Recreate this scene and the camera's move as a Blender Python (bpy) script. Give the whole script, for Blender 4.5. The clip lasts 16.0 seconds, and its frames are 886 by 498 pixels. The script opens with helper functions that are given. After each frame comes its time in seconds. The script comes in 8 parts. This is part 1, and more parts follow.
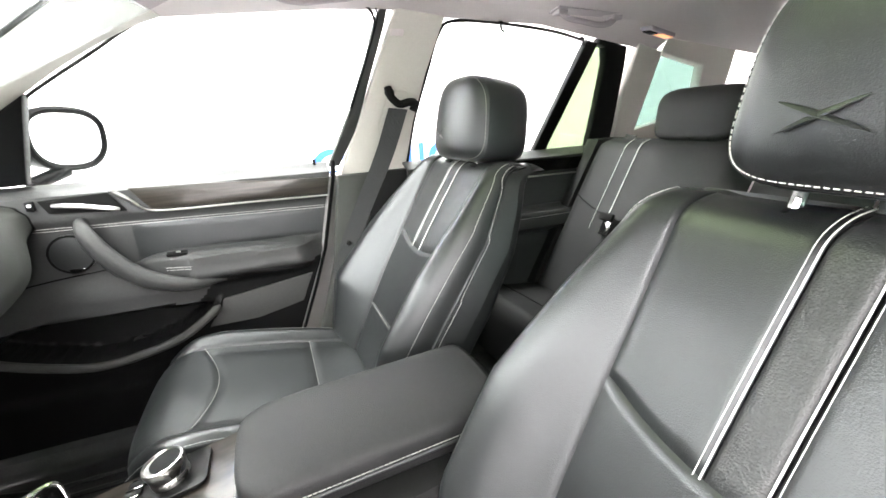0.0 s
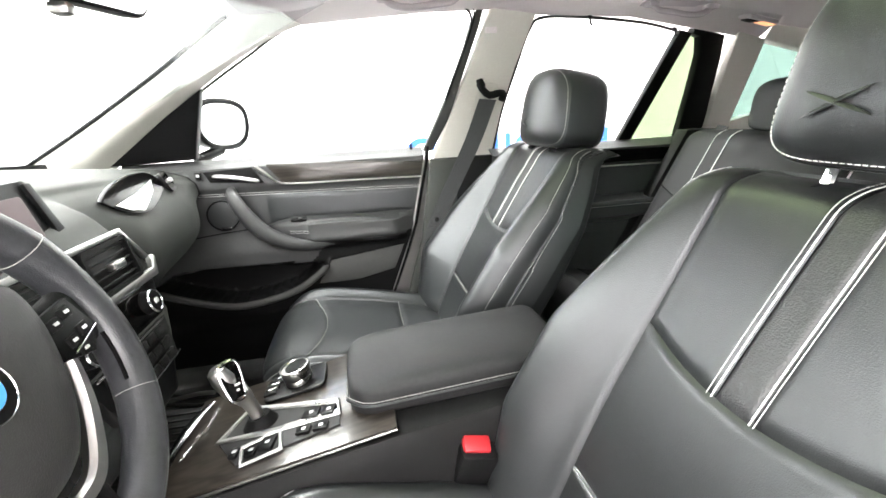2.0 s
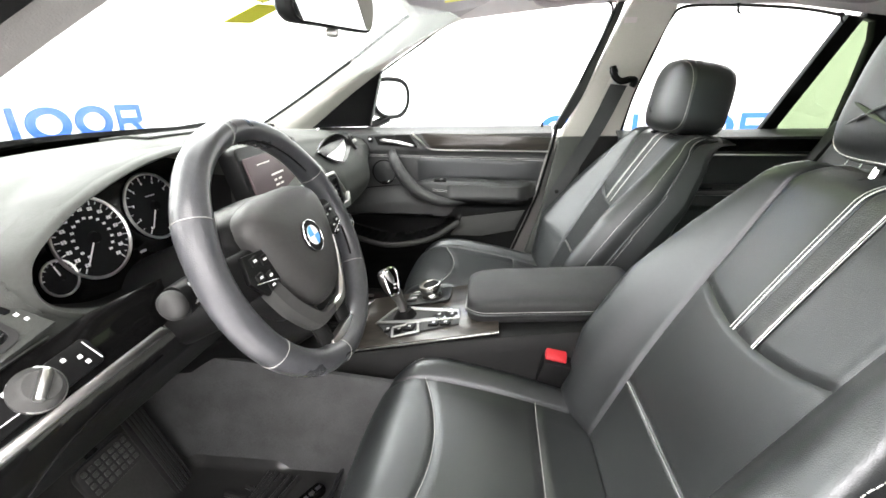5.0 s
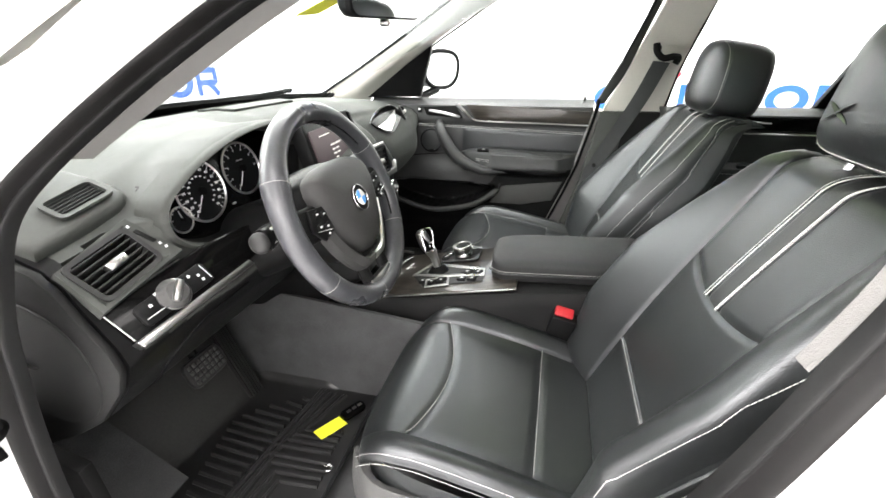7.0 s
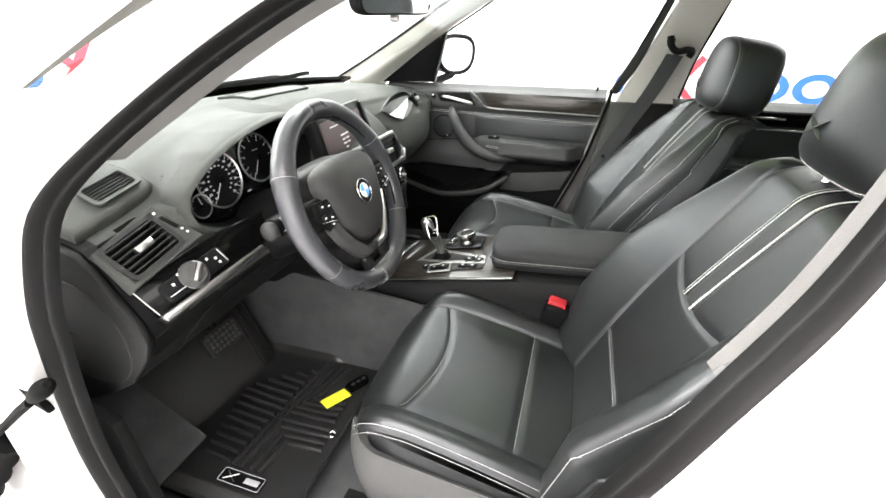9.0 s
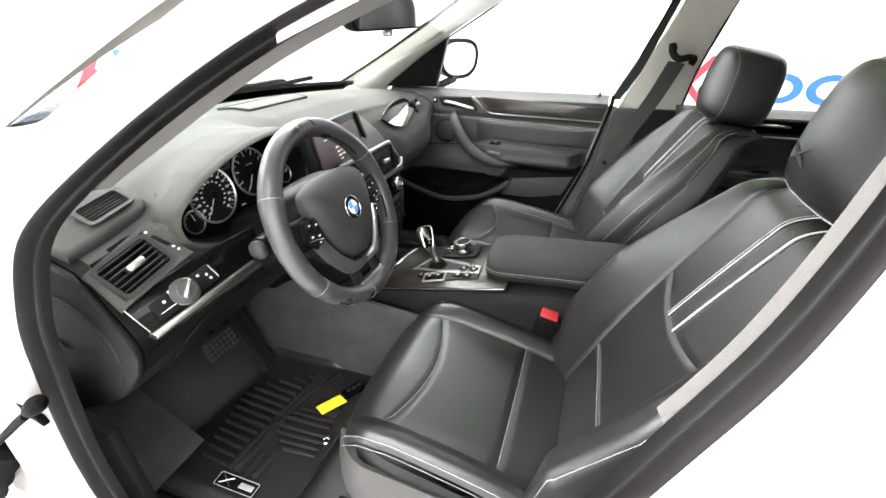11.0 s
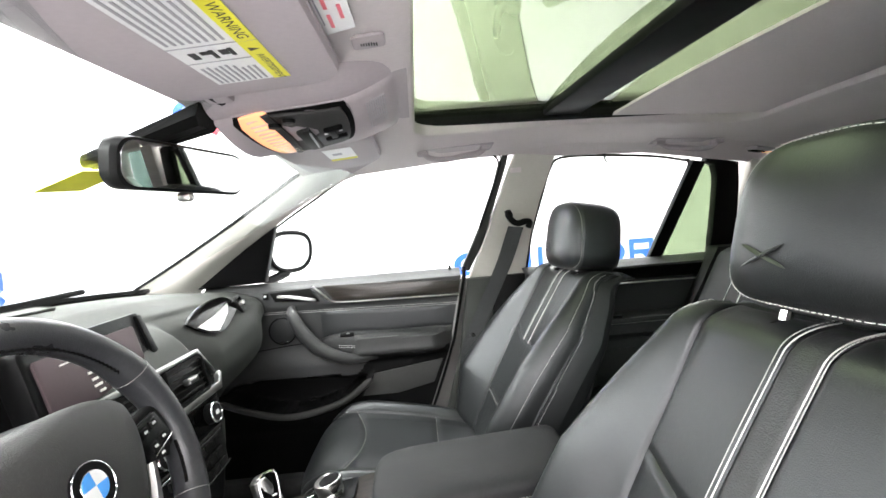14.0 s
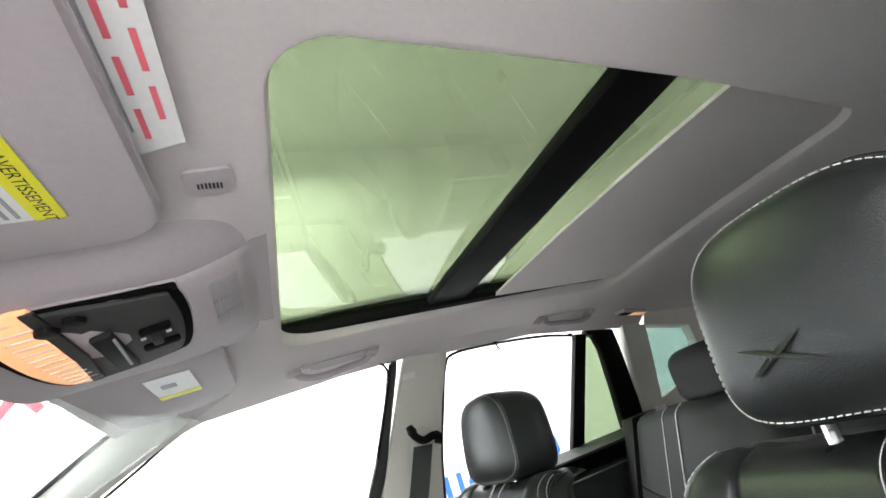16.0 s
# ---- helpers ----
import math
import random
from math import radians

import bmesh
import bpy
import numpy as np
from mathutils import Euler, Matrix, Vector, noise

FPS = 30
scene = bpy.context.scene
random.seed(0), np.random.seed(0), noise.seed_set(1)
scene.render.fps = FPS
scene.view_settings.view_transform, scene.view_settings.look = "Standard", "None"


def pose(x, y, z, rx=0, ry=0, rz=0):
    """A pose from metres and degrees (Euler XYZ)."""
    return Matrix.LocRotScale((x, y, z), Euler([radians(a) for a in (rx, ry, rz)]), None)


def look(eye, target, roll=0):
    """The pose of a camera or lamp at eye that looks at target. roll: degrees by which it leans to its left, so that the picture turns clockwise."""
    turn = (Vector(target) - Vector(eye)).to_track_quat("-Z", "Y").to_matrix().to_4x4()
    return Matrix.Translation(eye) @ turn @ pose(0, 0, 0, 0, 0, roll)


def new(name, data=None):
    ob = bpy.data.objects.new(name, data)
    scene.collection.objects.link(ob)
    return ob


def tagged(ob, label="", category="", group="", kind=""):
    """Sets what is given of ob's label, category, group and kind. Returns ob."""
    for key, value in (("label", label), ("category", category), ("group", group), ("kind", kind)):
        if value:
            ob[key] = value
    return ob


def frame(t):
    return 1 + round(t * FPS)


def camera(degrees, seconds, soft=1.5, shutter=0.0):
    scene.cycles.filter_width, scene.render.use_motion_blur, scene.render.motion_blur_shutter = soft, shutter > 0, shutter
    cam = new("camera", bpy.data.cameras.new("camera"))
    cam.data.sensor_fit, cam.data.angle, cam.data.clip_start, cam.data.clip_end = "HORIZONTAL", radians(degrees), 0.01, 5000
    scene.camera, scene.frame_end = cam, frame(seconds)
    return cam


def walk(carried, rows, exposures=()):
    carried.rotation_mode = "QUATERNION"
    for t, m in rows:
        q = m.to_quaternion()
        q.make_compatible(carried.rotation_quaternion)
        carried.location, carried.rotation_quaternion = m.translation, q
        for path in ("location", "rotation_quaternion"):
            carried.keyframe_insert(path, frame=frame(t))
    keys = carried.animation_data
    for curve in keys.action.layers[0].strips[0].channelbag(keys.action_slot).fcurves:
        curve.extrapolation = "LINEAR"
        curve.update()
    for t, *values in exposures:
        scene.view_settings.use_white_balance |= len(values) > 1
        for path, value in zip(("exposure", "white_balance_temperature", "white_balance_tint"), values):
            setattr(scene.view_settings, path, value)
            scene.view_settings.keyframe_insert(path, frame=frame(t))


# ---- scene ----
cam = camera(92.5, 16.0, soft=1.6)
PATH = [
    (0, (0.267, -0.501, 1.178), (0.966, 1.281, 0.599), -3.2),
    (0.5, (0.278, -0.526, 1.171), (0.874, 1.294, 0.593), -3.4),
    (1, (0.27, -0.559, 1.173), (0.771, 1.288, 0.591), -3.5),
    (1.5, (0.247, -0.592, 1.174), (0.661, 1.273, 0.583), -3.3),
    (2, (0.23, -0.624, 1.172), (0.562, 1.257, 0.578), -3.0),
    (2.5, (0.219, -0.664, 1.176), (0.465, 1.228, 0.575), -2.8),
    (3, (0.196, -0.711, 1.178), (0.349, 1.187, 0.568), -2.5),
    (3.5, (0.191, -0.746, 1.185), (0.245, 1.152, 0.558), -2.1),
    (4, (0.214, -0.79, 1.186), (0.158, 1.101, 0.537), -1.7),
    (4.5, (0.229, -0.831, 1.195), (0.062, 1.043, 0.517), -1.4),
    (4.7, (0.224, -0.838, 1.193), (0.028, 1.033, 0.514), -1.3),
    (6.8, (0.289, -0.957, 1.237), (-0.164, 0.81, 0.417), -0.7),
    (7, (0.293, -0.965, 1.237), (-0.169, 0.795, 0.406), -0.7),
    (7.5, (0.306, -0.982, 1.25), (-0.177, 0.757, 0.39), -0.2),
    (8, (0.315, -0.989, 1.262), (-0.185, 0.732, 0.374), 0.2),
    (8.5, (0.325, -0.991, 1.27), (-0.188, 0.715, 0.361), 0.3),
    (11, (0.373, -0.967, 1.316), (-0.2, 0.702, 0.374), 0.0),
    (11.5, (0.375, -0.96, 1.321), (-0.202, 0.705, 0.375), 0.0),
    (12, (0.383, -0.955, 1.323), (-0.191, 0.721, 0.395), -0.3),
    (12.5, (0.394, -0.95, 1.322), (-0.141, 0.773, 0.46), -0.7),
    (13, (0.385, -0.933, 1.297), (-0.063, 0.865, 0.546), -0.9),
    (13.5, (0.341, -0.851, 1.263), (0.097, 1.066, 0.746), -1.9),
    (14, (0.28, -0.725, 1.219), (0.399, 1.269, 1.13), -4.5),
    (14.5, (0.254, -0.64, 1.177), (0.703, 1.28, 1.513), -9.5),
    (15, (0.25, -0.585, 1.177), (0.912, 1.194, 1.806), -14.6),
    (15.5, (0.257, -0.553, 1.182), (1.025, 1.121, 1.962), -18.2),
    (16, (0.27, -0.549, 1.182), (1.078, 1.085, 2.005), -19.7),
]
walk(cam, [(t, look(eye, target, roll)) for t, eye, target, roll in PATH], [(0, 0.38, 6500, 11.5), (2.5, 0.21, 6500, 11.5), (4.5, -0.03, 6500, 11), (7.0, -0.31, 6500, 10.5), (8.5, -0.40, 6500, 10.3), (12.5, -0.42, 6500, 10), (13.5, -0.42, 6500, 10), (14.5, -0.49, 6150, 15), (15.0, -0.54, 5950, 18), (15.5, -0.60, 6100, 14), (16.0, -0.62, 6350, 9)])
# ---- light: a white photo booth with soft boxes under its ceiling ----
world = bpy.data.worlds.new("booth_air")
scene.world = world
world.use_nodes = True
world.node_tree.nodes["Background"].inputs[0].default_value = (1.0, 1.0, 1.0, 1)
world.node_tree.nodes["Background"].inputs[1].default_value = 0.05
scene.view_settings.exposure = 0.0


def soft_box(x, y, z, sx, sy, watts):
    lamp = bpy.data.lights.new("soft_box", "AREA")
    lamp.shape, lamp.size, lamp.size_y, lamp.energy = "RECTANGLE", sx, sy, watts
    lamp.color = (1.0, 0.967, 0.945)
    ob = new("soft_box", lamp)
    ob.location = (x, y, z)
    return ob


soft_box(-1.2, -1.9, 3.55, 4.5, 0.9, 370)
soft_box(-1.2, 1.6, 3.55, 4.5, 0.9, 560)
side = soft_box(0.4, -3.2, 2.3, 4.0, 1.6, 170)
side.matrix_world = look((0.4, -3.3, 2.4), (0.2, 0.0, 1.0))
soft_box(2.6, -0.1, 3.55, 0.9, 3.6, 150)
# added box, never in view, that brightens the backrests through the windscreen
front = soft_box(-2.3, -0.6, 2.6, 5.0, 1.3, 430)
front.matrix_world = look((-2.35, -0.6, 2.6), (0.6, -0.1, 0.9))

# ---- materials ----
def material(name, color, rough=0.5, metal=0.0, spread=0.12, scale=30.0, bump=0.0, bump_scale=300.0, coat=0.0, spec=0.5, kind="noise", sheen=0.0):
    m = bpy.data.materials.new(name)
    m.use_nodes = True
    nt = m.node_tree
    n, l = nt.nodes, nt.links
    p = n["Principled BSDF"]
    p.inputs["Metallic"].default_value = metal
    p.inputs["Coat Weight"].default_value = coat
    p.inputs["Coat Roughness"].default_value = 0.05
    p.inputs["Specular IOR Level"].default_value = spec
    p.inputs["Sheen Weight"].default_value = sheen
    p.inputs["Sheen Roughness"].default_value = 0.4
    tc = n.new("ShaderNodeTexCoord")
    broad = n.new("ShaderNodeTexNoise")
    broad.inputs["Scale"].default_value = scale * 0.2
    broad.inputs["Detail"].default_value = 5
    fine = n.new("ShaderNodeTexNoise")
    fine.inputs["Scale"].default_value = scale * 6
    fine.inputs["Detail"].default_value = 3
    add = n.new("ShaderNodeMath")
    add.operation = "ADD"
    l.new(tc.outputs["Object"], broad.inputs["Vector"])
    l.new(tc.outputs["Object"], fine.inputs["Vector"])
    l.new(broad.outputs["Fac"], add.inputs[0])
    l.new(fine.outputs["Fac"], add.inputs[1])
    ramp = n.new("ShaderNodeMapRange")
    ramp.inputs["From Min"].default_value, ramp.inputs["From Max"].default_value = 0.6, 1.4
    ramp.inputs["To Min"].default_value, ramp.inputs["To Max"].default_value = 1 - spread, 1 + spread
    l.new(add.outputs[0], ramp.inputs["Value"])
    mul = n.new("ShaderNodeVectorMath")
    mul.operation = "SCALE"
    mul.inputs[0].default_value = color
    l.new(ramp.outputs["Result"], mul.inputs["Scale"])
    l.new(mul.outputs["Vector"], p.inputs["Base Color"])
    rr = n.new("ShaderNodeMapRange")
    rr.inputs["From Min"].default_value, rr.inputs["From Max"].default_value = 0.3, 0.7
    rr.inputs["To Min"].default_value, rr.inputs["To Max"].default_value = max(0.02, rough * 0.88), min(1, rough * 1.12)
    l.new(broad.outputs["Fac"], rr.inputs["Value"])
    l.new(rr.outputs["Result"], p.inputs["Roughness"])
    if bump:
        b = n.new("ShaderNodeBump")
        b.inputs["Strength"].default_value = bump
        b.inputs["Distance"].default_value = 0.001
        if kind == "grain":
            t = n.new("ShaderNodeTexVoronoi")
            t.feature = "SMOOTH_F1"
            t.inputs["Scale"].default_value = bump_scale
            out = t.outputs["Distance"]
        elif kind == "weave":
            t = n.new("ShaderNodeTexWave")
            t.wave_type, t.bands_direction = "BANDS", "DIAGONAL"
            t.inputs["Scale"].default_value = bump_scale
            t.inputs["Distortion"].default_value = 1.5
            out = t.outputs["Fac"]
        elif kind == "holes":
            t = n.new("ShaderNodeTexVoronoi")
            t.inputs["Scale"].default_value = bump_scale
            t.inputs["Randomness"].default_value = 0.15
            out = t.outputs["Distance"]
        else:
            t = n.new("ShaderNodeTexNoise")
            t.inputs["Scale"].default_value = bump_scale
            t.inputs["Detail"].default_value = 4
            out = t.outputs["Fac"]
        l.new(tc.outputs["Object"], t.inputs["Vector"])
        l.new(out, b.inputs["Height"])
        l.new(b.outputs["Normal"], p.inputs["Normal"])
    return m


def glass_material(name, tint, gloss=1.0, rough=0.0):
    m = bpy.data.materials.new(name)
    m.use_nodes = True
    n, l = m.node_tree.nodes, m.node_tree.links
    n.remove(n["Principled BSDF"])
    clear, shine, mix, fr = n.new("ShaderNodeBsdfTransparent"), n.new("ShaderNodeBsdfGlossy"), n.new("ShaderNodeMixShader"), n.new("ShaderNodeLayerWeight")
    clear.inputs["Color"].default_value = (*tint, 1)
    shine.inputs["Roughness"].default_value = rough
    shine.inputs["Color"].default_value = (gloss, gloss, gloss, 1)
    power, fac = n.new("ShaderNodeMath"), n.new("ShaderNodeMapRange")
    power.operation = "POWER"
    power.inputs[1].default_value = 4
    fac.inputs["To Min"].default_value, fac.inputs["To Max"].default_value = 0.045, 0.8
    l.new(fr.outputs["Facing"], power.inputs[0])
    l.new(power.outputs[0], fac.inputs["Value"])
    l.new(fac.outputs[0], mix.inputs[0])
    l.new(clear.outputs[0], mix.inputs[1])
    l.new(shine.outputs[0], mix.inputs[2])
    l.new(mix.outputs[0], n["Material Output"].inputs["Surface"])
    return m


def glow_material(name, color, strength):
    m = bpy.data.materials.new(name)
    m.use_nodes = True
    p = m.node_tree.nodes["Principled BSDF"]
    p.inputs["Base Color"].default_value = (*color, 1)
    p.inputs["Emission Color"].default_value = (*color, 1)
    p.inputs["Emission Strength"].default_value = strength
    return m


def wood_material(name, dark, light, rough):
    m = bpy.data.materials.new(name)
    m.use_nodes = True
    n, l = m.node_tree.nodes, m.node_tree.links
    p = n["Principled BSDF"]
    p.inputs["Roughness"].default_value = rough
    p.inputs["Coat Weight"].default_value = 0.45
    p.inputs["Specular IOR Level"].default_value = 0.4
    p.inputs["Coat Roughness"].default_value = 0.06
    tc, mp = n.new("ShaderNodeTexCoord"), n.new("ShaderNodeMapping")
    mp.inputs["Scale"].default_value = (4, 60, 90)
    t, r = n.new("ShaderNodeTexNoise"), n.new("ShaderNodeValToRGB")
    t.inputs["Scale"].default_value, t.inputs["Detail"].default_value = 1.6, 6
    r.color_ramp.elements[0].position, r.color_ramp.elements[1].position = 0.35, 0.7
    r.color_ramp.elements[0].color, r.color_ramp.elements[1].color = (*dark, 1), (*light, 1)
    l.new(tc.outputs["Object"], mp.inputs["Vector"])
    l.new(mp.outputs["Vector"], t.inputs["Vector"])
    l.new(t.outputs["Fac"], r.inputs["Fac"])
    l.new(r.outputs["Color"], p.inputs["Base Color"])
    return m


LEATHER = material("black_leather", (0.0118, 0.0128, 0.0131), 0.36, bump=0.22, bump_scale=900, kind="grain", spread=0.18, spec=0.66)
LEATHER.node_tree.nodes["Principled BSDF"].inputs["Specular Tint"].default_value = (0.94, 0.97, 1.0, 1)
LEATHER_PERF = material("perforated_leather", (0.0201, 0.0214, 0.0221), 0.44, bump=0.45, bump_scale=600, kind="grain", spread=0.15)
LEATHER_WORN = material("wheel_leather", (0.038, 0.039, 0.043), 0.30, bump=0.2, bump_scale=900, kind="grain", spread=0.2)
PIPING = material("white_piping", (0.6690, 0.6690, 0.6422), 0.55, spread=0.06)
THREAD_GREY = material("grey_thread", (0.2943, 0.2943, 0.2810), 0.7, spread=0.05)
THREAD_PALE = material("pale_thread", (0.4817, 0.4817, 0.4683), 0.7, spread=0.05)
THREAD = material("white_thread", (0.7359, 0.7359, 0.7091), 0.7, spread=0.05)
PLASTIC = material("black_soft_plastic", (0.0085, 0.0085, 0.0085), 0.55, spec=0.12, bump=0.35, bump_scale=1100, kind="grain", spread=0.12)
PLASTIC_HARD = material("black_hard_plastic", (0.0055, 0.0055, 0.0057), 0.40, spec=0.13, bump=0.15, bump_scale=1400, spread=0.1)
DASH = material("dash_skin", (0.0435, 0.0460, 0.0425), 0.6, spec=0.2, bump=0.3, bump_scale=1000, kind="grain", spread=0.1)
GLOSS = material("piano_black", (0.003, 0.003, 0.003), 0.10, spec=0.12, coat=0.0, spread=0.05)
SEAL_GREY = material("grey_seal", (0.0060, 0.0056, 0.0055), 0.5, spec=0.14, spread=0.12)
DIAL_INK = material("dial_marks", (0.80, 0.80, 0.80), 0.5, spread=0.03)
RUBBER = material("rubber", (0.0045, 0.0045, 0.0045), 0.5, spec=0.16, spread=0.15)
MAT_RUBBER = material("mat_rubber", (0.017, 0.017, 0.017), 0.33, spec=0.6, bump=0.2, bump_scale=500, spread=0.2)
CARPET = material("carpet", (0.062, 0.063, 0.064), 0.95, spec=0.1, bump=0.9, bump_scale=700, spread=0.35, scale=80)
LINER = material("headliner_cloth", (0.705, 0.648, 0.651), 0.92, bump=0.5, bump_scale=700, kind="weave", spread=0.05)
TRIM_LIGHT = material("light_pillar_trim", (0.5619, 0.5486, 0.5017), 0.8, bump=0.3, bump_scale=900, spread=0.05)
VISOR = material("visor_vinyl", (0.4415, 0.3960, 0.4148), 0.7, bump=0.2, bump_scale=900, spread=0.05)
CHROME = material("chrome", (0.75, 0.75, 0.75), 0.12, metal=1.0, spread=0.05)
ALU = material("satin_aluminium", (0.40, 0.396, 0.385), 0.30, metal=1.0, spread=0.08)
PAINT = material("white_car_paint", (0.29, 0.282, 0.277), 0.25, coat=0.5, spread=0.02)
WOOD = wood_material("dark_poplar_wood", (0.011, 0.009, 0.007), (0.042, 0.035, 0.029), 0.28)
BLACK = material("matt_black", (0.0045, 0.0045, 0.0045), 0.7, spec=0.12, spread=0.1)
BELT = material("belt_webbing", (0.0348, 0.0361, 0.0375), 0.75, bump=0.6, bump_scale=900, kind="weave", spread=0.15)
RED = material("red_plastic", (0.3345, 0.0134, 0.0187), 0.4, spread=0.08)
YELLOW = material("yellow_tag", (0.8200, 0.8200, 0.0401), 0.6, spread=0.06)
LABEL = material("label_paper", (0.8200, 0.8200, 0.8200), 0.5, spread=0.04)
LABEL_YELLOW = material("label_yellow", (0.8200, 0.7760, 0.0401), 0.5, spread=0.04)
LABEL_RED = material("label_red", (0.8200, 0.1606, 0.2141), 0.5, spread=0.05)
INK = material("ink", (0.03, 0.03, 0.03), 0.6, spread=0.05)
GREY_INK = material("grey_ink", (0.38, 0.38, 0.40), 0.6, spread=0.05)
WHITE_INK = material("white_marking", (0.6690, 0.6690, 0.6690), 0.5, spread=0.04)
BOOTH = material("booth_white", (0.86, 0.86, 0.86), 0.7, spread=0.015, scale=4)
BLUE = material("sign_blue", (0.0161, 0.1003, 0.4817), 0.5, spread=0.05)
SIGN_RED = material("sign_red", (0.6021, 0.0268, 0.0468), 0.5, spread=0.05)
SIGN_GREY = material("sign_grey", (0.2408, 0.4415, 0.4683), 0.5, spread=0.05)
EMBLEM_BLUE = material("emblem_blue", (0.0669, 0.3345, 0.8200), 0.3, coat=0.8, spread=0.05)
EMBLEM_WHITE = material("emblem_white", (0.80, 0.80, 0.80), 0.3, coat=0.8, spread=0.03)
CLEAR = glass_material("window_glass", (0.93, 0.96, 0.95), 0.5)
TINT_GREEN = glass_material("sunroof_glass", (0.330, 0.374, 0.286), 0.9)
TINT_TEAL = glass_material("privacy_glass", (0.33, 0.42, 0.39), 0.6)
TINT_QUARTER = glass_material("quarter_glass", (0.40, 0.46, 0.36), 0.6)
MIRROR = material("mirror_silver", (0.80, 0.80, 0.80), 0.02, metal=1.0, spread=0.01)
LAMP_ON = glow_material("lamp_glow", (1.0, 0.50, 0.24), 0.9)
LAMP_LENS = material("lamp_lens", (0.85, 0.75, 0.62), 0.25, bump=0.8, bump_scale=260, kind="holes", spread=0.05)
SCREEN = material("screen", (0.0803, 0.0575, 0.0629), 0.5, spec=0.2, spread=0.05)
SCREEN_TEXT = glow_material("screen_text", (0.75, 0.70, 0.68), 0.12)
# light pillar trim darkened, with the body's shadow put into its colour
TRIM_SHADED = material("shaded_pillar_trim", (0.0856, 0.0835, 0.0803), 0.8, bump=0.3, bump_scale=900, spread=0.05)
# the seats' leather with its sheen cut, painting in shade on bench and armrest
SHADED_LEATHER = material("shaded_leather", (0.0144, 0.0144, 0.0151), 0.6, spec=0.28, bump=0.35, bump_scale=750, kind="grain", spread=0.18)
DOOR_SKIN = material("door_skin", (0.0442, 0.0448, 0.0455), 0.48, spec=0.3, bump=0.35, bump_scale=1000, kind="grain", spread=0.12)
DOOR_GREY = material("door_grey", (0.0468, 0.0468, 0.0460), 0.55, spec=0.25, bump=0.3, bump_scale=1000, kind="grain", spread=0.1)
SILVER = material("bright_silver", (0.78, 0.77, 0.75), 0.3, metal=1.0, spread=0.05)
STRAP_BLACK = material("dull_black", (0.004, 0.004, 0.004), 0.85, spec=0.05, spread=0.1)
VENT = material("vent_plastic", (0.022, 0.022, 0.022), 0.5, spec=0.2, spread=0.1)
HUB_SKIN = material("airbag_skin", (0.031, 0.0305, 0.030), 0.5, spec=0.3, bump=0.3, bump_scale=1000, kind="grain", spread=0.1)
MAT_SMOOTH = material("smooth_mat_border", (0.044, 0.044, 0.043), 0.55, spec=0.35, bump=0.25, bump_scale=700, spread=0.2)
DIAL = material("dial_face", (0.006, 0.006, 0.0065), 0.5, spec=0.15, spread=0.1)


# ---- building blocks ----
def thing(name, base, label, category, group="", kind=""):
    ob = new(name)
    ob.location = base
    return tagged(ob, label, category, group, kind)


def finish(ob, mat, parent, label, smooth=35):
    me = ob.data
    if mat:
        me.materials.append(mat)
    if smooth:
        me.shade_smooth()
        me.set_sharp_from_angle(angle=radians(smooth))
    if parent is not None:
        ob.parent = parent
        if parent.type == "EMPTY":
            ob.matrix_parent_inverse = Matrix.Translation(-parent.location)
    if label:
        ob["label"] = label
    return ob


def pm(name, vf, mat, parent=None, label="", smooth=35):
    """One mesh object from (vertices, faces)."""
    me = bpy.data.meshes.new(name)
    me.from_pydata([tuple(v) for v in vf[0]], [], vf[1])
    me.validate()
    bm = bmesh.new()
    bm.from_mesh(me)
    bmesh.ops.recalc_face_normals(bm, faces=bm.faces)
    bm.to_mesh(me)
    bm.free()
    return finish(new(name, me), mat, parent, label, smooth)


def part(name, bm, mat, parent=None, label="", smooth=35):
    me = bpy.data.meshes.new(name)
    bm.to_mesh(me)
    bm.free()
    return finish(new(name, me), mat, parent, label, smooth)


def join(*vfs):
    vs, fs = [], []
    for v, f in vfs:
        o = len(vs)
        vs += [tuple(p) for p in v]
        fs += [tuple(i + o for i in q) for q in f]
    return vs, fs


def moved(vf, m):
    return [m @ Vector(v) for v in vf[0]], vf[1]


def mirrored(vf):
    return [(v[0], -v[1], v[2]) for v in vf[0]], [tuple(reversed(f)) for f in vf[1]]


def grid(f, nu, nv, cu=False, cv=False):
    vs = [f(i / (nu if cu else nu - 1), j / (nv if cv else nv - 1)) for j in range(nv) for i in range(nu)]
    fs = []
    for j in range(nv if cv else nv - 1):
        for i in range(nu if cu else nu - 1):
            a, b = i, (i + 1) % nu
            c, d = j * nu, ((j + 1) % nv) * nu
            fs.append((a + c, b + c, b + d, a + d))
    return vs, fs


